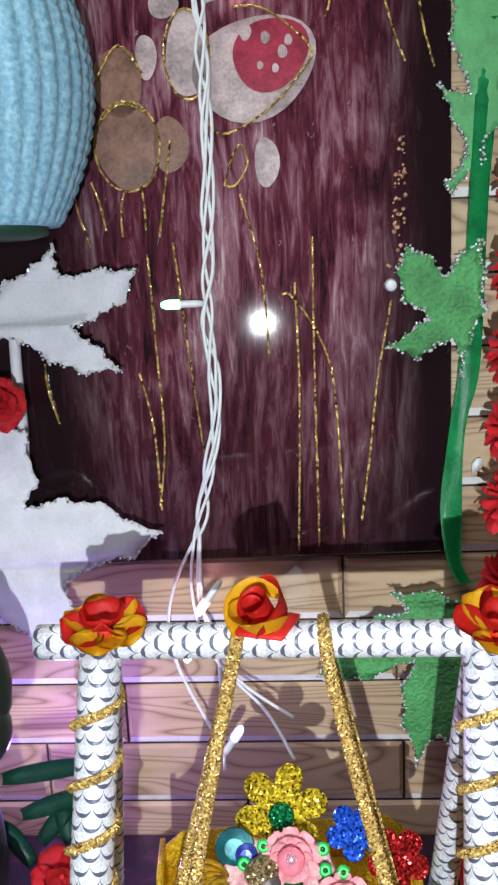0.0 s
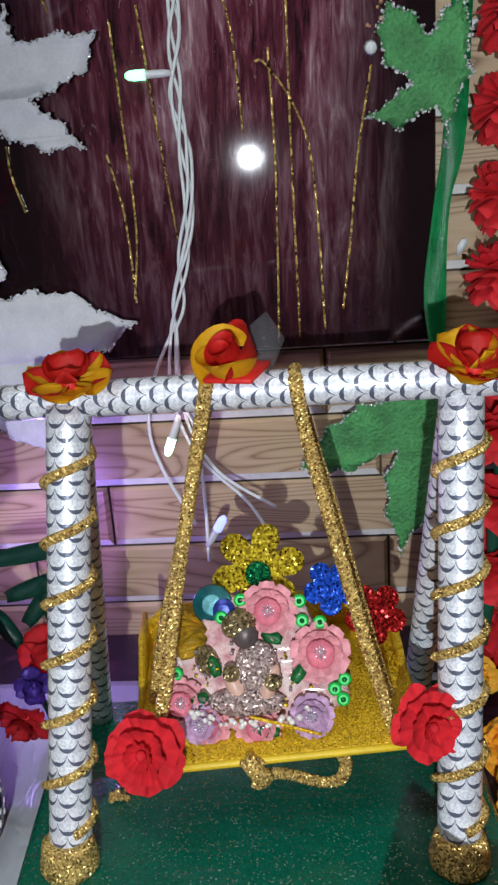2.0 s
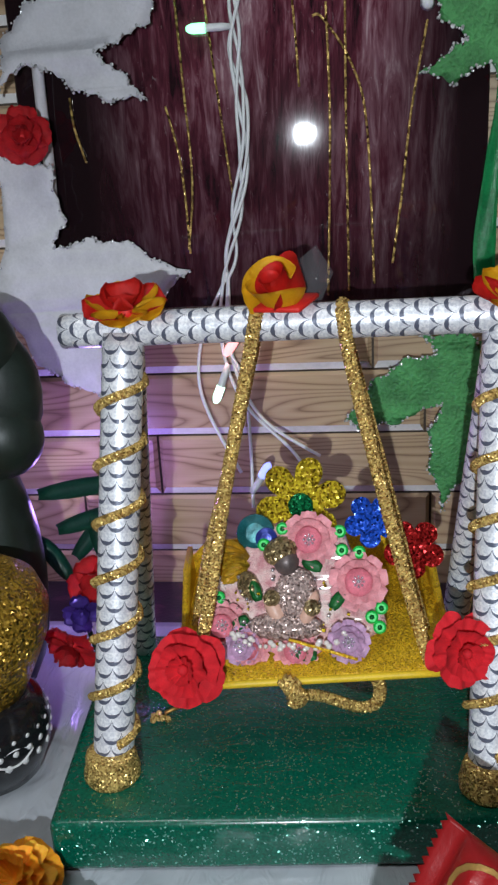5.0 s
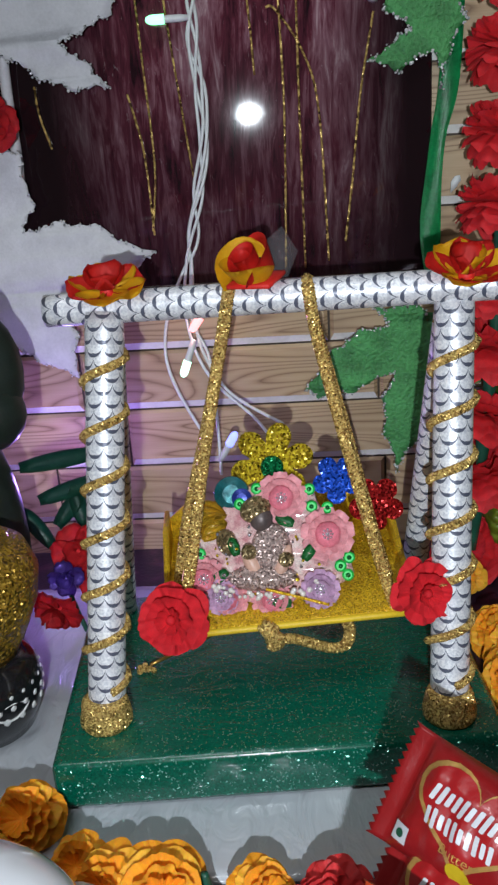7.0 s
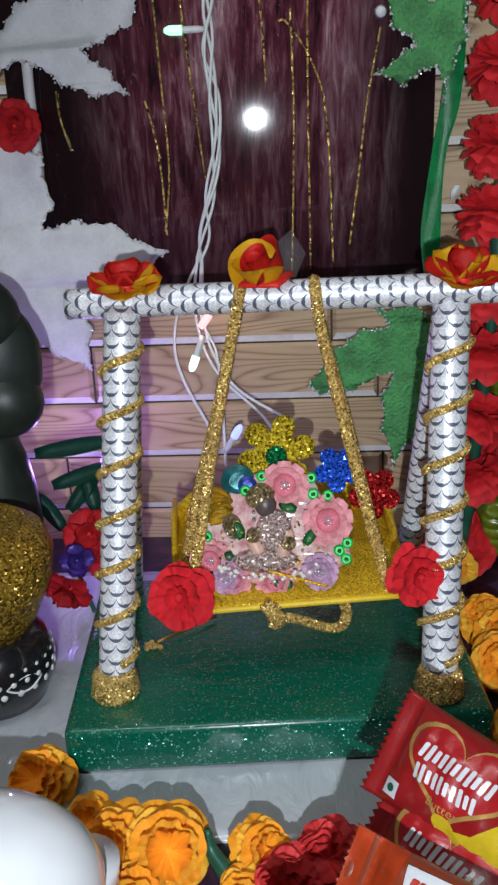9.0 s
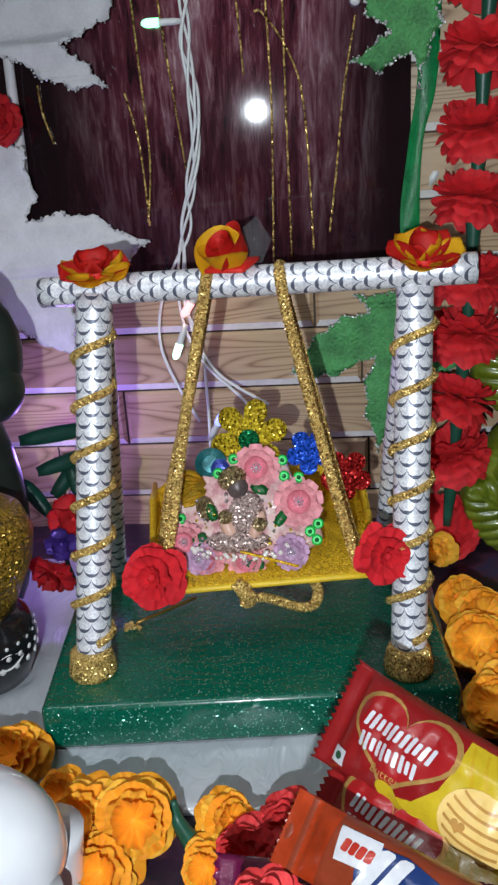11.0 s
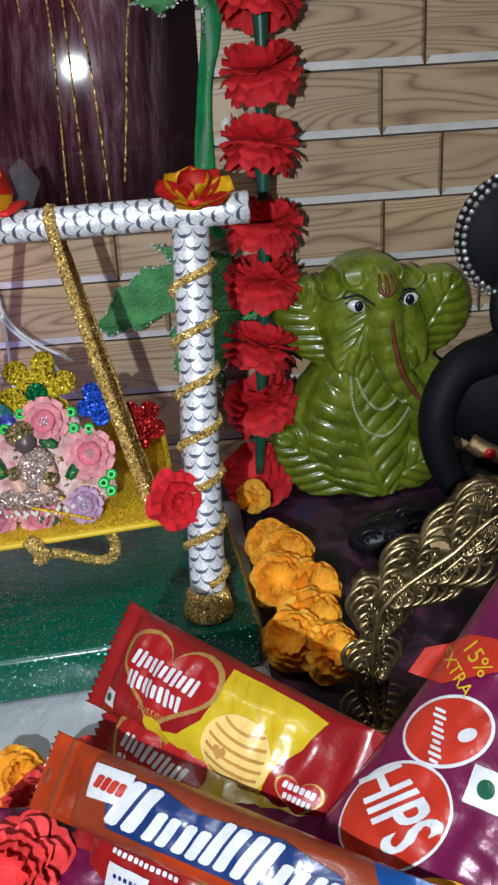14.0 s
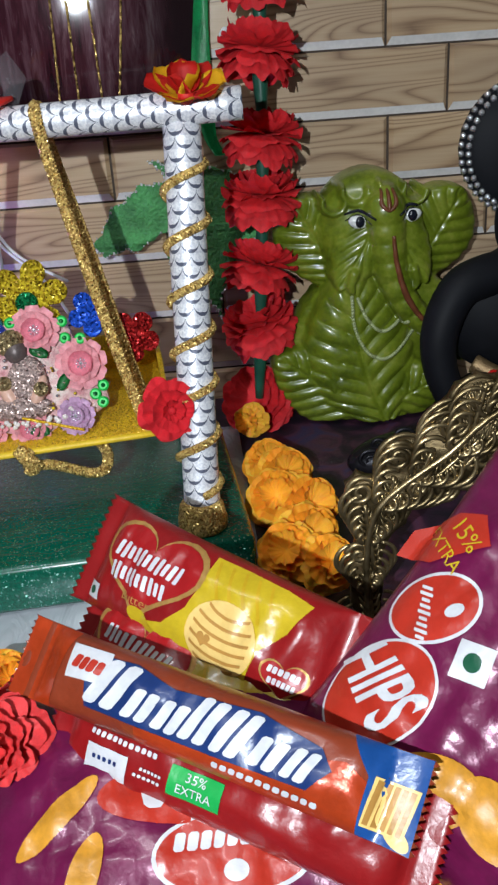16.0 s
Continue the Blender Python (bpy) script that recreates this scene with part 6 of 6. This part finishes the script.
# ---- snack packets ----
class Pillow:
    """A sealed packet: a puffed sheet with flat crimped ends, in its own frame (u along, v across, out of the face)."""

    def __init__(self, centre, along, out, length, width, half, seal, seed):
        n = Vector(out).normalized()
        e1 = Vector(along)
        e1 = (e1 - n * e1.dot(n)).normalized()
        e2 = n.cross(e1)
        self.m = Matrix((e1, e2, n)).transposed().to_4x4()
        self.m.translation = Vector(centre) - n * half
        self.length, self.width, self.half, self.seal, self.seed = length, width, half, seal, seed
        self.shift, self.squeeze = 0.0, 1.0

    def height(self, u, v):
        a = max(0.0, 1 - (2 * abs(u) / (self.length - 2 * self.seal)) ** 4) ** 0.5
        b = max(0.0, 1 - (2 * abs(v) / self.width) ** 2.6) ** 0.55
        h = self.half * a * b
        end = min(1, abs(2 * u / self.length))
        crease = noise.noise((u * 55 + self.seed, v * 130, self.seed)) * 0.0012 + noise.noise((u * 160, v * 60 + self.seed, 2)) * 0.0007 * (1 + 2 * end)
        return h + crease * (0.3 + a * b)

    def at(self, u, v, lift=0.0, side=1):
        pinch = 1 - 0.1 * max(0.0, 1 - (2 * abs(u) / self.length) ** 2) ** 0.5 * 0.6
        return self.m @ Vector((u, v * pinch, side * (self.height(u, v) + lift + 0.0003)))

    def body(self, nu=64, nv=28):
        bm = bmesh.new()
        sheets = []
        for side in (1, -1):
            rows = []
            for j in range(nv + 1):
                v = self.width * (j / nv - 0.5)
                row = []
                for i in range(nu + 1):
                    u = self.length * (i / nu - 0.5)
                    flat = abs(u) > self.length / 2 - self.seal
                    q = self.at(u, v, 0.0 if not flat else 0.0005 * math.sin(u * 2 * math.pi / 0.0022), side)
                    if i in (0, nu):
                        q += (self.m.to_3x3() @ Vector((1, 0, 0))) * (0.0011 if j % 2 else -0.0011)
                    row.append(bm.verts.new(q))
                rows.append(row)
            for a, b in zip(rows, rows[1:]):
                for i in range(nu):
                    f = (a[i], a[i + 1], b[i + 1], b[i])
                    bm.faces.new(f if side > 0 else f[::-1])
            sheets.append(rows)
        a, b = sheets
        for j in range(nv):
            for i in (0, nu):
                bm.faces.new((a[j][i], a[j + 1][i], b[j + 1][i], b[j][i]))
        for i in range(nu):
            for j in (0, nv):
                bm.faces.new((a[j][i], a[j][i + 1], b[j][i + 1], b[j][i]))
        bmesh.ops.recalc_face_normals(bm, faces=bm.faces[:])
        return bm

    def printed(self, bm_flat, lift):
        """Lay a flat mesh, drawn in u and v, on the packet's face."""
        for _ in range(4):
            es = [e for e in bm_flat.edges if e.calc_length() > 0.003]
            if not es:
                break
            bmesh.ops.subdivide_edges(bm_flat, edges=es, cuts=1)
            bmesh.ops.triangulate(bm_flat, faces=[f for f in bm_flat.faces if len(f.verts) > 3])
        for v in bm_flat.verts:
            v.co = self.at(v.co.x + self.shift, v.co.y * self.squeeze, lift)
        return bm_flat


def flat(polys):
    bm = bmesh.new()
    for pts in polys:
        f = bm.faces.new([bm.verts.new((x, y, 0)) for x, y in pts])
        bmesh.ops.triangulate(bm, faces=[f])
    return bm


def disc(x, y, rx, ry=None, n=32, tilt=0.0):
    ry = ry or rx
    c, s = math.cos(tilt), math.sin(tilt)
    return [(x + rx * math.cos(a) * c - ry * math.sin(a) * s, y + rx * math.cos(a) * s + ry * math.sin(a) * c) for a in (2 * math.pi * k / n for k in range(n))]


def heart(x, y, w, h, n=40, tilt=0.0):
    out = []
    for k in range(n):
        a = 2 * math.pi * k / n
        px, py = 16 * math.sin(a) ** 3 / 16, (13 * math.cos(a) - 5 * math.cos(2 * a) - 2 * math.cos(3 * a) - math.cos(4 * a)) / 15
        px, py = px * w / 2, py * h / 2
        out.append((x + px * math.cos(tilt) - py * math.sin(tilt), y + px * math.sin(tilt) + py * math.cos(tilt)))
    return out


def bars(x0, x1, y, h, count, slant=0.15, gap=0.22, wave=0.0, fall=0.0):
    """A row of plain slanted blocks standing for a brand word."""
    out = []
    w = (x1 - x0) / count
    for k in range(count):
        a, b = x0 + k * w, x0 + (k + 1 - gap) * w
        hh = h * (1 + wave * math.sin(k * 2.1))
        yy = y + fall * k
        r = min(b - a, hh) * 0.22
        pts = [(a + r, yy - hh / 2), (b - r, yy - hh / 2), (b, yy - hh / 2 + r), (b, yy + hh / 2 - r), (b - r, yy + hh / 2), (a + r, yy + hh / 2), (a, yy + hh / 2 - r), (a, yy - hh / 2 + r)]
        out.append([(px + slant * (py - y), py) for px, py in pts])
    return out


def words(text, x, y, size, turn=0.0, bold=0.0):
    """Flat letters of the built-in font, centred on x, y."""
    cu = bpy.data.curves.new("letters", "FONT")
    cu.body, cu.size, cu.align_x, cu.align_y, cu.resolution_u = text, size, "CENTER", "CENTER", 3
    cu.offset = bold
    ob = bpy.data.objects.new("letters", cu)
    me = bpy.data.meshes.new_from_object(ob)
    bm = bmesh.new()
    bm.from_mesh(me)
    bpy.data.objects.remove(ob)
    bpy.data.meshes.remove(me)
    bmesh.ops.triangulate(bm, faces=bm.faces[:])
    bmesh.ops.transform(bm, matrix=Matrix.Translation((x, y, 0)) @ Matrix.Rotation(turn, 4, "Z"), verts=bm.verts[:])
    return bm


def film_print(name, colour, rough=0.22, vary=0.15, metal=0.0):
    return plain(name, colour, rough + 0.1, metal, vary, 45, 0.3, 0.18, 0.0016)


RED_WRAP = film_print("red_wrapper", (0.22, 0.007, 0.008))
DEEP_RED = film_print("deep_red_wrapper", (0.3, 0.008, 0.01))
YELLOW_WRAP = film_print("yellow_print", (0.5, 0.35, 0.015))
CREAM_SHADE = film_print("cream_shade_print", (0.5, 0.31, 0.012))
GOLD_LINE = film_print("gold_print", (0.45, 0.25, 0.07), 0.3, 0.3, 0.4)
WHITE_PRINT = film_print("white_print", (0.52, 0.52, 0.54))
BISCUIT = film_print("biscuit_print", (0.68, 0.46, 0.15), 0.3, 0.12)
BISCUIT_DARK = film_print("biscuit_shade_print", (0.4, 0.2, 0.045), 0.3, 0.2)
GREEN_PRINT = film_print("green_print", (0.01, 0.3, 0.06))
BLACK_GREEN = film_print("dark_green_dot", (0.01, 0.08, 0.04))
ORANGE_WRAP = film_print("orange_foil", (0.4, 0.042, 0.009), 0.2, 0.25, 0.3)
BROWN_WRAP = film_print("brown_wrapper", (0.2, 0.032, 0.012))
BLUE_PRINT = film_print("dark_blue_print", (0.008, 0.026, 0.11))
BRIGHT_BLUE = film_print("bright_blue_print", (0.008, 0.055, 0.21))
PURPLE_WRAP = film_print("magenta_purple_wrapper", (0.125, 0.006, 0.046), 0.2, 0.25, 0.15)
CHIP_RED = film_print("orange_red_print", (0.38, 0.024, 0.012))
CHIP_GOLD = film_print("golden_crisp_print", (0.5, 0.22, 0.02), 0.3, 0.4)


def blocks(name, p, polys, lift, mat, root, label=""):
    for poly in polys:
        part(name, p.printed(flat([poly]), lift), mat, root, label)


def veg_mark(p, root, x, y, s, lift=0.0009, turn=0.0):
    c, q = math.cos(turn), math.sin(turn)
    sq = [(x + s * (a * c - b * q), y + s * (a * q + b * c)) for a, b in ((-1, -1), (1, -1), (1, 1), (-1, 1))]
    part("mark_frame", p.printed(flat([sq]), lift), WHITE_PRINT, root, "white square mark")
    part("mark_dot", p.printed(flat([disc(x, y, s * 0.5, n=18)]), lift + 0.0003), BLACK_GREEN, root, "dark green dot")


def biscuit_pack(centre, label, seed, along, full=True, out=(-0.444, -0.658, 0.608)):
    p = Pillow(centre, along, out, 0.126, 0.047, 0.0125, 0.009, seed)
    root = thing("biscuit_packet", centre, label, "biscuit packet", "biscuit packets")
    part("wrapper", p.body(), RED_WRAP, root, "glossy red sealed wrapper")
    cream = [(-0.031, -0.0215), (-0.021, -0.0165), (-0.012, -0.0135), (-0.004, -0.003), (-0.001, 0.01), (-0.002, 0.0205), (0.012, 0.0208), (0.03, 0.0206), (0.042, 0.019), (0.038, 0.006), (0.031, -0.004), (0.028, -0.0195), (0.0, -0.0212)]
    part("yellow_field", p.printed(flat([cream]), 0.0004), YELLOW_WRAP, root, "yellow cream print")
    streaks = [[(0.0 + 0.006 * k, 0.0195), (0.0012 + 0.006 * k, 0.0195), (0.0085 + 0.0062 * k, 0.004), (0.0068 + 0.0062 * k, 0.004)] for k in range(5)]
    blocks("cream_streak", p, streaks, 0.0007, CREAM_SHADE, root)
    part("heart_border", p.printed(flat([heart(-0.0255, 0.004, 0.051, 0.042, tilt=0.05)]), 0.0006), GOLD_LINE, root, "gold heart outline")
    part("heart", p.printed(flat([heart(-0.0255, 0.0042, 0.0465, 0.0375, tilt=0.05)]), 0.0009), DEEP_RED, root, "deep red heart")
    blocks("brand_block", p, bars(-0.0435, -0.0095, 0.0066, 0.0068, 11, 0.2, 0.38, 0.16) + bars(-0.0425, -0.0135, -0.0024, 0.0064, 10, -0.15, 0.38, 0.16), 0.0013, WHITE_PRINT, root, "white brand block")
    if full:
        part("flavour_word", p.printed(words("Butter", -0.026, -0.0105, 0.0055), 0.0013), GOLD_LINE, root, "gold word Butter")
    c = (0.0145, -0.0075)
    part("biscuit", p.printed(flat([disc(*c, 0.0155, 0.0145)]), 0.0010), BISCUIT, root, "printed ridged biscuit")
    ridges = []
    for k in range(6):
        y = c[1] + 0.0105 - 0.0042 * k
        half = 0.0142 * math.sqrt(max(0.05, 1 - ((y - c[1]) / 0.0145) ** 2)) * 0.93
        up = [(c[0] - half + 2 * half * i / 12, y - 0.0016 + 0.0026 * (i / 6 - 1) ** 2) for i in range(13)]
        ridges.append(up + [(x, q - 0.0013) for x, q in up[::-1]])
    blocks("biscuit_ridge", p, ridges, 0.0013, BISCUIT_DARK, root)
    part("biscuit_heart", p.printed(flat([heart(c[0] - 0.006, c[1] - 0.003, 0.006, 0.006)]), 0.0014), BISCUIT_DARK, root)
    part("butter_curl", p.printed(flat([disc(-0.023, -0.0165, 0.0055, 0.0035, 20, -0.4), disc(-0.018, -0.0195, 0.0045, 0.0025, 20, -0.6)]), 0.001), YELLOW_WRAP, root)
    part("small_heart", p.printed(flat([heart(0.0425, -0.0105, 0.0185, 0.0165, tilt=0.1)]), 0.0008), GOLD_LINE, root)
    part("small_heart_ground", p.printed(flat([heart(0.0425, -0.0105, 0.0165, 0.0147, tilt=0.1)]), 0.0010), DEEP_RED, root)
    blocks("small_brand_block", p, bars(0.0365, 0.0485, -0.008, 0.0028, 6, 0.1) + bars(0.0375, 0.048, -0.0122, 0.0026, 6, 0.1), 0.0013, WHITE_PRINT, root)
    veg_mark(p, root, -0.0495, -0.0155, 0.0036)
    return root


E1, E2, N1 = Vector((0.823, -0.568, -0.016)), Vector((0.356, 0.493, 0.794)), Vector((-0.444, -0.658, 0.608))
ALONG = E1 * math.cos(radians(9)) - E2 * math.sin(radians(9))
PACK = E1 * -0.11 + E2 * 0.2565 + N1 * -0.1352 + ALONG * 0.06
biscuit_pack(PACK, "Glossy red and yellow butter biscuit packet lying on the pile", 1.0, ALONG)
biscuit_pack(PACK - E2 * 0.033 - N1 * 0.002 + E1 * 0.004, "Glossy red biscuit packet half hidden under another packet", 2.0, ALONG, False)


def wafer_bar():
    p = Pillow((0.1028, 0.1794, 0.1142), (0.841, -0.539, -0.057), (-0.33, -0.6, 0.73), 0.15, 0.0285, 0.0095, 0.012, 4.0)
    p.shift, p.squeeze = 0.011, 0.85
    root = thing("wafer_bar", (0.112, 0.17, 0.11), "Chocolate wafer bar in brown, blue and orange wrapper", "chocolate bar")
    part("wrapper", p.body(80, 22), BROWN_WRAP, root, "glossy brown wrapper")
    part("orange_end", p.printed(flat([[(-0.0855, -0.0165), (-0.066, -0.0165), (-0.064, 0.0165), (-0.0855, 0.0165)]]), 0.0004), ORANGE_WRAP, root, "orange foil end")
    part("orange_glow", p.printed(flat([[(-0.03, -0.0165), (0.048, -0.0165), (0.05, 0.0), (0.04, 0.006), (0.0, -0.006), (-0.03, -0.011)]]), 0.0004), ORANGE_WRAP, root)
    part("blue_field", p.printed(flat([[(-0.05, -0.0105), (-0.028, -0.0105), (0.0, -0.0098), (0.031, -0.0085), (0.037, 0.001), (0.032, 0.0075), (0.01, 0.012), (-0.02, 0.0085), (-0.036, 0.0125), (-0.05, 0.011), (-0.052, 0.0)]]), 0.0008), BLUE_PRINT, root, "dark blue field")
    part("bright_blue_end", p.printed(flat([[(0.047, -0.0165), (0.0635, -0.0165), (0.0635, 0.0165), (0.039, 0.0165), (0.047, 0.004)]]), 0.0006), BRIGHT_BLUE, root, "bright blue end")
    word = []
    for k, (x0, w, y0, y1) in enumerate(((-0.048, 0.0125, -0.0085, 0.0115), (-0.0335, 0.009, -0.0085, 0.004), (-0.0225, 0.0095, -0.0085, 0.004), (-0.011, 0.0095, -0.008, 0.0105), (0.0005, 0.0095, -0.008, 0.0105), (0.012, 0.0095, -0.0075, 0.0045), (0.0235, 0.008, -0.007, 0.005))):
        word += bars(x0, x0 + w * 1.12, (y0 + y1) / 2, y1 - y0, 2, 0.32, 0.24)
    blocks("brand_block", p, word, 0.0013, WHITE_PRINT, root, "white brand block")
    part("maker_label", p.printed(flat([[(-0.0605, -0.002), (-0.0435, 0.0), (-0.046, 0.013), (-0.0625, 0.012)]]), 0.0012), WHITE_PRINT, root, "white maker's label")
    blocks("maker_block", p, bars(-0.059, -0.0465, 0.0055, 0.0055, 4, 0.1, 0.12), 0.0016, CHIP_RED, root)
    part("small_print", p.printed(flat(bars(0.0, 0.036, -0.0125, 0.0022, 12, 0.2, 0.25)), 0.0012), WHITE_PRINT, root, "small white print")
    waf = [[(0.0485 + 0.0024 * k, -0.012), (0.0501 + 0.0024 * k, -0.012), (0.0517 + 0.0024 * k, 0.004), (0.05 + 0.0024 * k, 0.004)] for k in range(5)]
    part("wafer_print", p.printed(flat([[(0.0478, -0.013), (0.0605, -0.013), (0.0625, 0.005), (0.049, 0.005)]]), 0.001), BISCUIT, root, "printed wafer")
    blocks("wafer_line", p, waf, 0.0013, BISCUIT_DARK, root)
    part("nut_print", p.printed(flat([disc(0.0585, -0.0125, 0.005, 0.003, 20, -0.6)]), 0.0011), BISCUIT, root)
    # the red packet under it
    q = Pillow((0.1115, 0.1715, 0.0985), (0.841, -0.539, -0.057), (-0.33, -0.65, 0.68), 0.14, 0.04, 0.010, 0.009, 6.0)
    root = thing("biscuit_packet", (0.1, 0.15, 0.09), "Red biscuit packet with green extra label under the bar", "biscuit packet", "biscuit packets")
    part("wrapper", q.body(), RED_WRAP, root, "glossy red sealed wrapper")
    part("green_label", q.printed(flat([[(-0.017, -0.0135), (0.002, -0.0135), (0.002, -0.0035), (-0.017, -0.0035)]]), 0.0008), GREEN_PRINT, root, "green label")
    part("label_words", q.printed(words("35%", -0.0075, -0.0062, 0.0045), 0.0013), WHITE_PRINT, root, "white words 35%")
    part("label_words", q.printed(words("EXTRA", -0.0075, -0.0107, 0.0042), 0.0013), WHITE_PRINT, root, "white word EXTRA")
    part("small_print", q.printed(flat(bars(-0.05, -0.022, -0.0035, 0.002, 12, 0.1, 0.3) + bars(-0.028, -0.019, -0.0095, 0.0011, 6, 0.1, 0.3) + bars(-0.03, -0.019, -0.012, 0.0011, 6, 0.1, 0.3)), 0.0012), WHITE_PRINT, root, "small white print")
    part("white_tab", q.printed(flat([[(-0.05, -0.017), (-0.033, -0.017), (-0.033, -0.0075), (-0.05, -0.0075)]]), 0.0008), WHITE_PRINT, root, "white date panel")
    part("date_print", q.printed(flat(bars(-0.047, -0.036, -0.0115, 0.0016, 5, 0, 0.4)), 0.0012), BLUE_PRINT, root)


wafer_bar()


def crisp_bag_standing():
    c = Vector((0.19, 0.178, 0.125))
    e1, e2, n = Vector((0.615, -0.731, -0.296)), Vector((0.667, 0.282, 0.689)), Vector((-0.421, -0.621, 0.661))
    o = (0.02, 0.008)
    p = Pillow(c + e1 * o[0] + e2 * o[1] + n * 0.004, e2, n, 0.15, 0.125, 0.024, 0.009, 8.0)
    # on this packet u runs up the bag, v to its other side
    s = lambda pts: [(y - o[1], -(x - o[0])) for x, y in pts]
    root = thing("crisp_bag", c, "Shiny magenta crisp bag propped against the metal frame", "crisp bag", "crisp bags")
    part("wrapper", p.body(64, 50), PURPLE_WRAP, root, "shiny magenta wrapper")
    part("logo_border", p.printed(flat([s(disc(-0.0215, 0.009, 0.0172, 0.0122, 36, 0.75))]), 0.0008), WHITE_PRINT, root)
    part("logo", p.printed(flat([s(disc(-0.0215, 0.009, 0.016, 0.011, 36, 0.75))]), 0.0012), CHIP_RED, root, "orange-red oval logo")

    def turned(polys, x, y, a):
        k, q = math.cos(a), math.sin(a)
        return [[(x + u * k - v * q, y + u * q + v * k) for u, v in poly] for poly in polys]

    blocks("logo_block", p, [s(g) for g in turned(bars(-0.0095, 0.0095, -0.001, 0.0042, 9, 0.3, 0.45, 0.25), -0.022, 0.006, -1.0)] + [s(disc(-0.0145, 0.0125, 0.0036, 0.0022, 18, 0.9))], 0.0016, WHITE_PRINT, root)
    part("word_border", p.printed(flat([s(disc(-0.019, -0.0245, 0.0225, 0.0172, 40, 1.1))]), 0.0008), WHITE_PRINT, root)
    part("word_ground", p.printed(flat([s(disc(-0.019, -0.0245, 0.0215, 0.0162, 40, 1.1))]), 0.0012), CHIP_RED, root, "orange-red round ground")
    w = words("HIPS", 0, 0, 0.0165, 0, 0.00035)
    bmesh.ops.scale(w, vec=(0.9, 1.7, 1), verts=w.verts[:])
    for v in w.verts:
        v.co.x += 0.2 * v.co.y
        v.co.y *= 1 + 10 * v.co.x
    for v in w.verts:
        x, y = v.co.x, v.co.y
        a = -0.32
        x, y = x * math.cos(a) - y * math.sin(a), x * math.sin(a) + y * math.cos(a)
        v.co.x, v.co.y = (y - 0.0225) - o[1], -((x - 0.021) - o[0])
    part("chips_word", p.printed(w, 0.0017), WHITE_PRINT, root, "white letters HIPS")
    part("offer_flash", p.printed(flat([s([(-0.05, 0.015), (-0.034, 0.02), (-0.018, 0.036), (-0.026, 0.044), (-0.036, 0.04), (-0.05, 0.026)])]), 0.0009), CHIP_RED, root, "red offer flash")
    for text, x, y, size in (("15%", -0.0285, 0.0345, 0.0088), ("EXTRA", -0.0325, 0.0265, 0.0068)):
        w = words(text, 0, 0, size)
        for v in w.verts:
            a = -0.35
            xx, yy = v.co.x * math.cos(a) - v.co.y * math.sin(a) + x, v.co.x * math.sin(a) + v.co.y * math.cos(a) + y
            v.co.x, v.co.y = yy - o[1], -(xx - o[0])
        part("offer_word", p.printed(w, 0.0014), YELLOW_WRAP, root, f"yellow words {text}")
    veg_mark(p, root, 0.003 - o[1], -(0.001 - o[0]), 0.0062, turn=0.3)
    blocks("crisp_print", p, [s(disc(0.012, -0.038, 0.019, 0.012, 26, 0.7)), s(disc(0.034, -0.03, 0.014, 0.01, 26, -0.3))], 0.0009, CHIP_GOLD, root, "printed golden crisp")


crisp_bag_standing()


def crisp_bag_lying():
    p = Pillow((0.108, 0.17, 0.081), (1, 0.0, 0), (0, -0.42, 0.9), 0.19, 0.13, 0.03, 0.01, 11.0)
    root = thing("crisp_bag", (0.108, 0.168, TABLE), "Shiny magenta crisp bag lying upside down under the packets", "crisp bag", "crisp bags")
    part("wrapper", p.body(72, 54), PURPLE_WRAP, root, "shiny magenta wrapper")
    part("logo_border", p.printed(flat([disc(0.005, -0.012, 0.0265, 0.0145, 36)]), 0.0008), WHITE_PRINT, root)
    part("logo", p.printed(flat([disc(0.005, -0.012, 0.025, 0.013, 36)]), 0.0012), CHIP_RED, root, "orange-red oval logo")
    blocks("logo_block", p, bars(-0.014, 0.02, -0.0075, 0.006, 8, 0.2, 0.2) + [disc(0.005, -0.018, 0.004, 0.0035, 20)], 0.0016, WHITE_PRINT, root)
    part("word_ground", p.printed(flat([disc(-0.009, 0.009, 0.03, 0.0105, 30, -0.06)]), 0.0008), CHIP_RED, root, "orange-red round ground")
    blocks("word_block", p, bars(-0.024, 0.014, 0.0095, 0.0095, 4, -0.2, 0.3), 0.0012, WHITE_PRINT, root)
    blocks("crisp_print", p, [disc(-0.052, 0.006, 0.018, 0.0045, 24, 0.75), disc(-0.043, -0.014, 0.005, 0.014, 24, -0.3), disc(0.055, -0.022, 0.016, 0.008, 24, -0.5)], 0.0008, CHIP_GOLD, root, "printed golden crisp")


crisp_bag_lying()
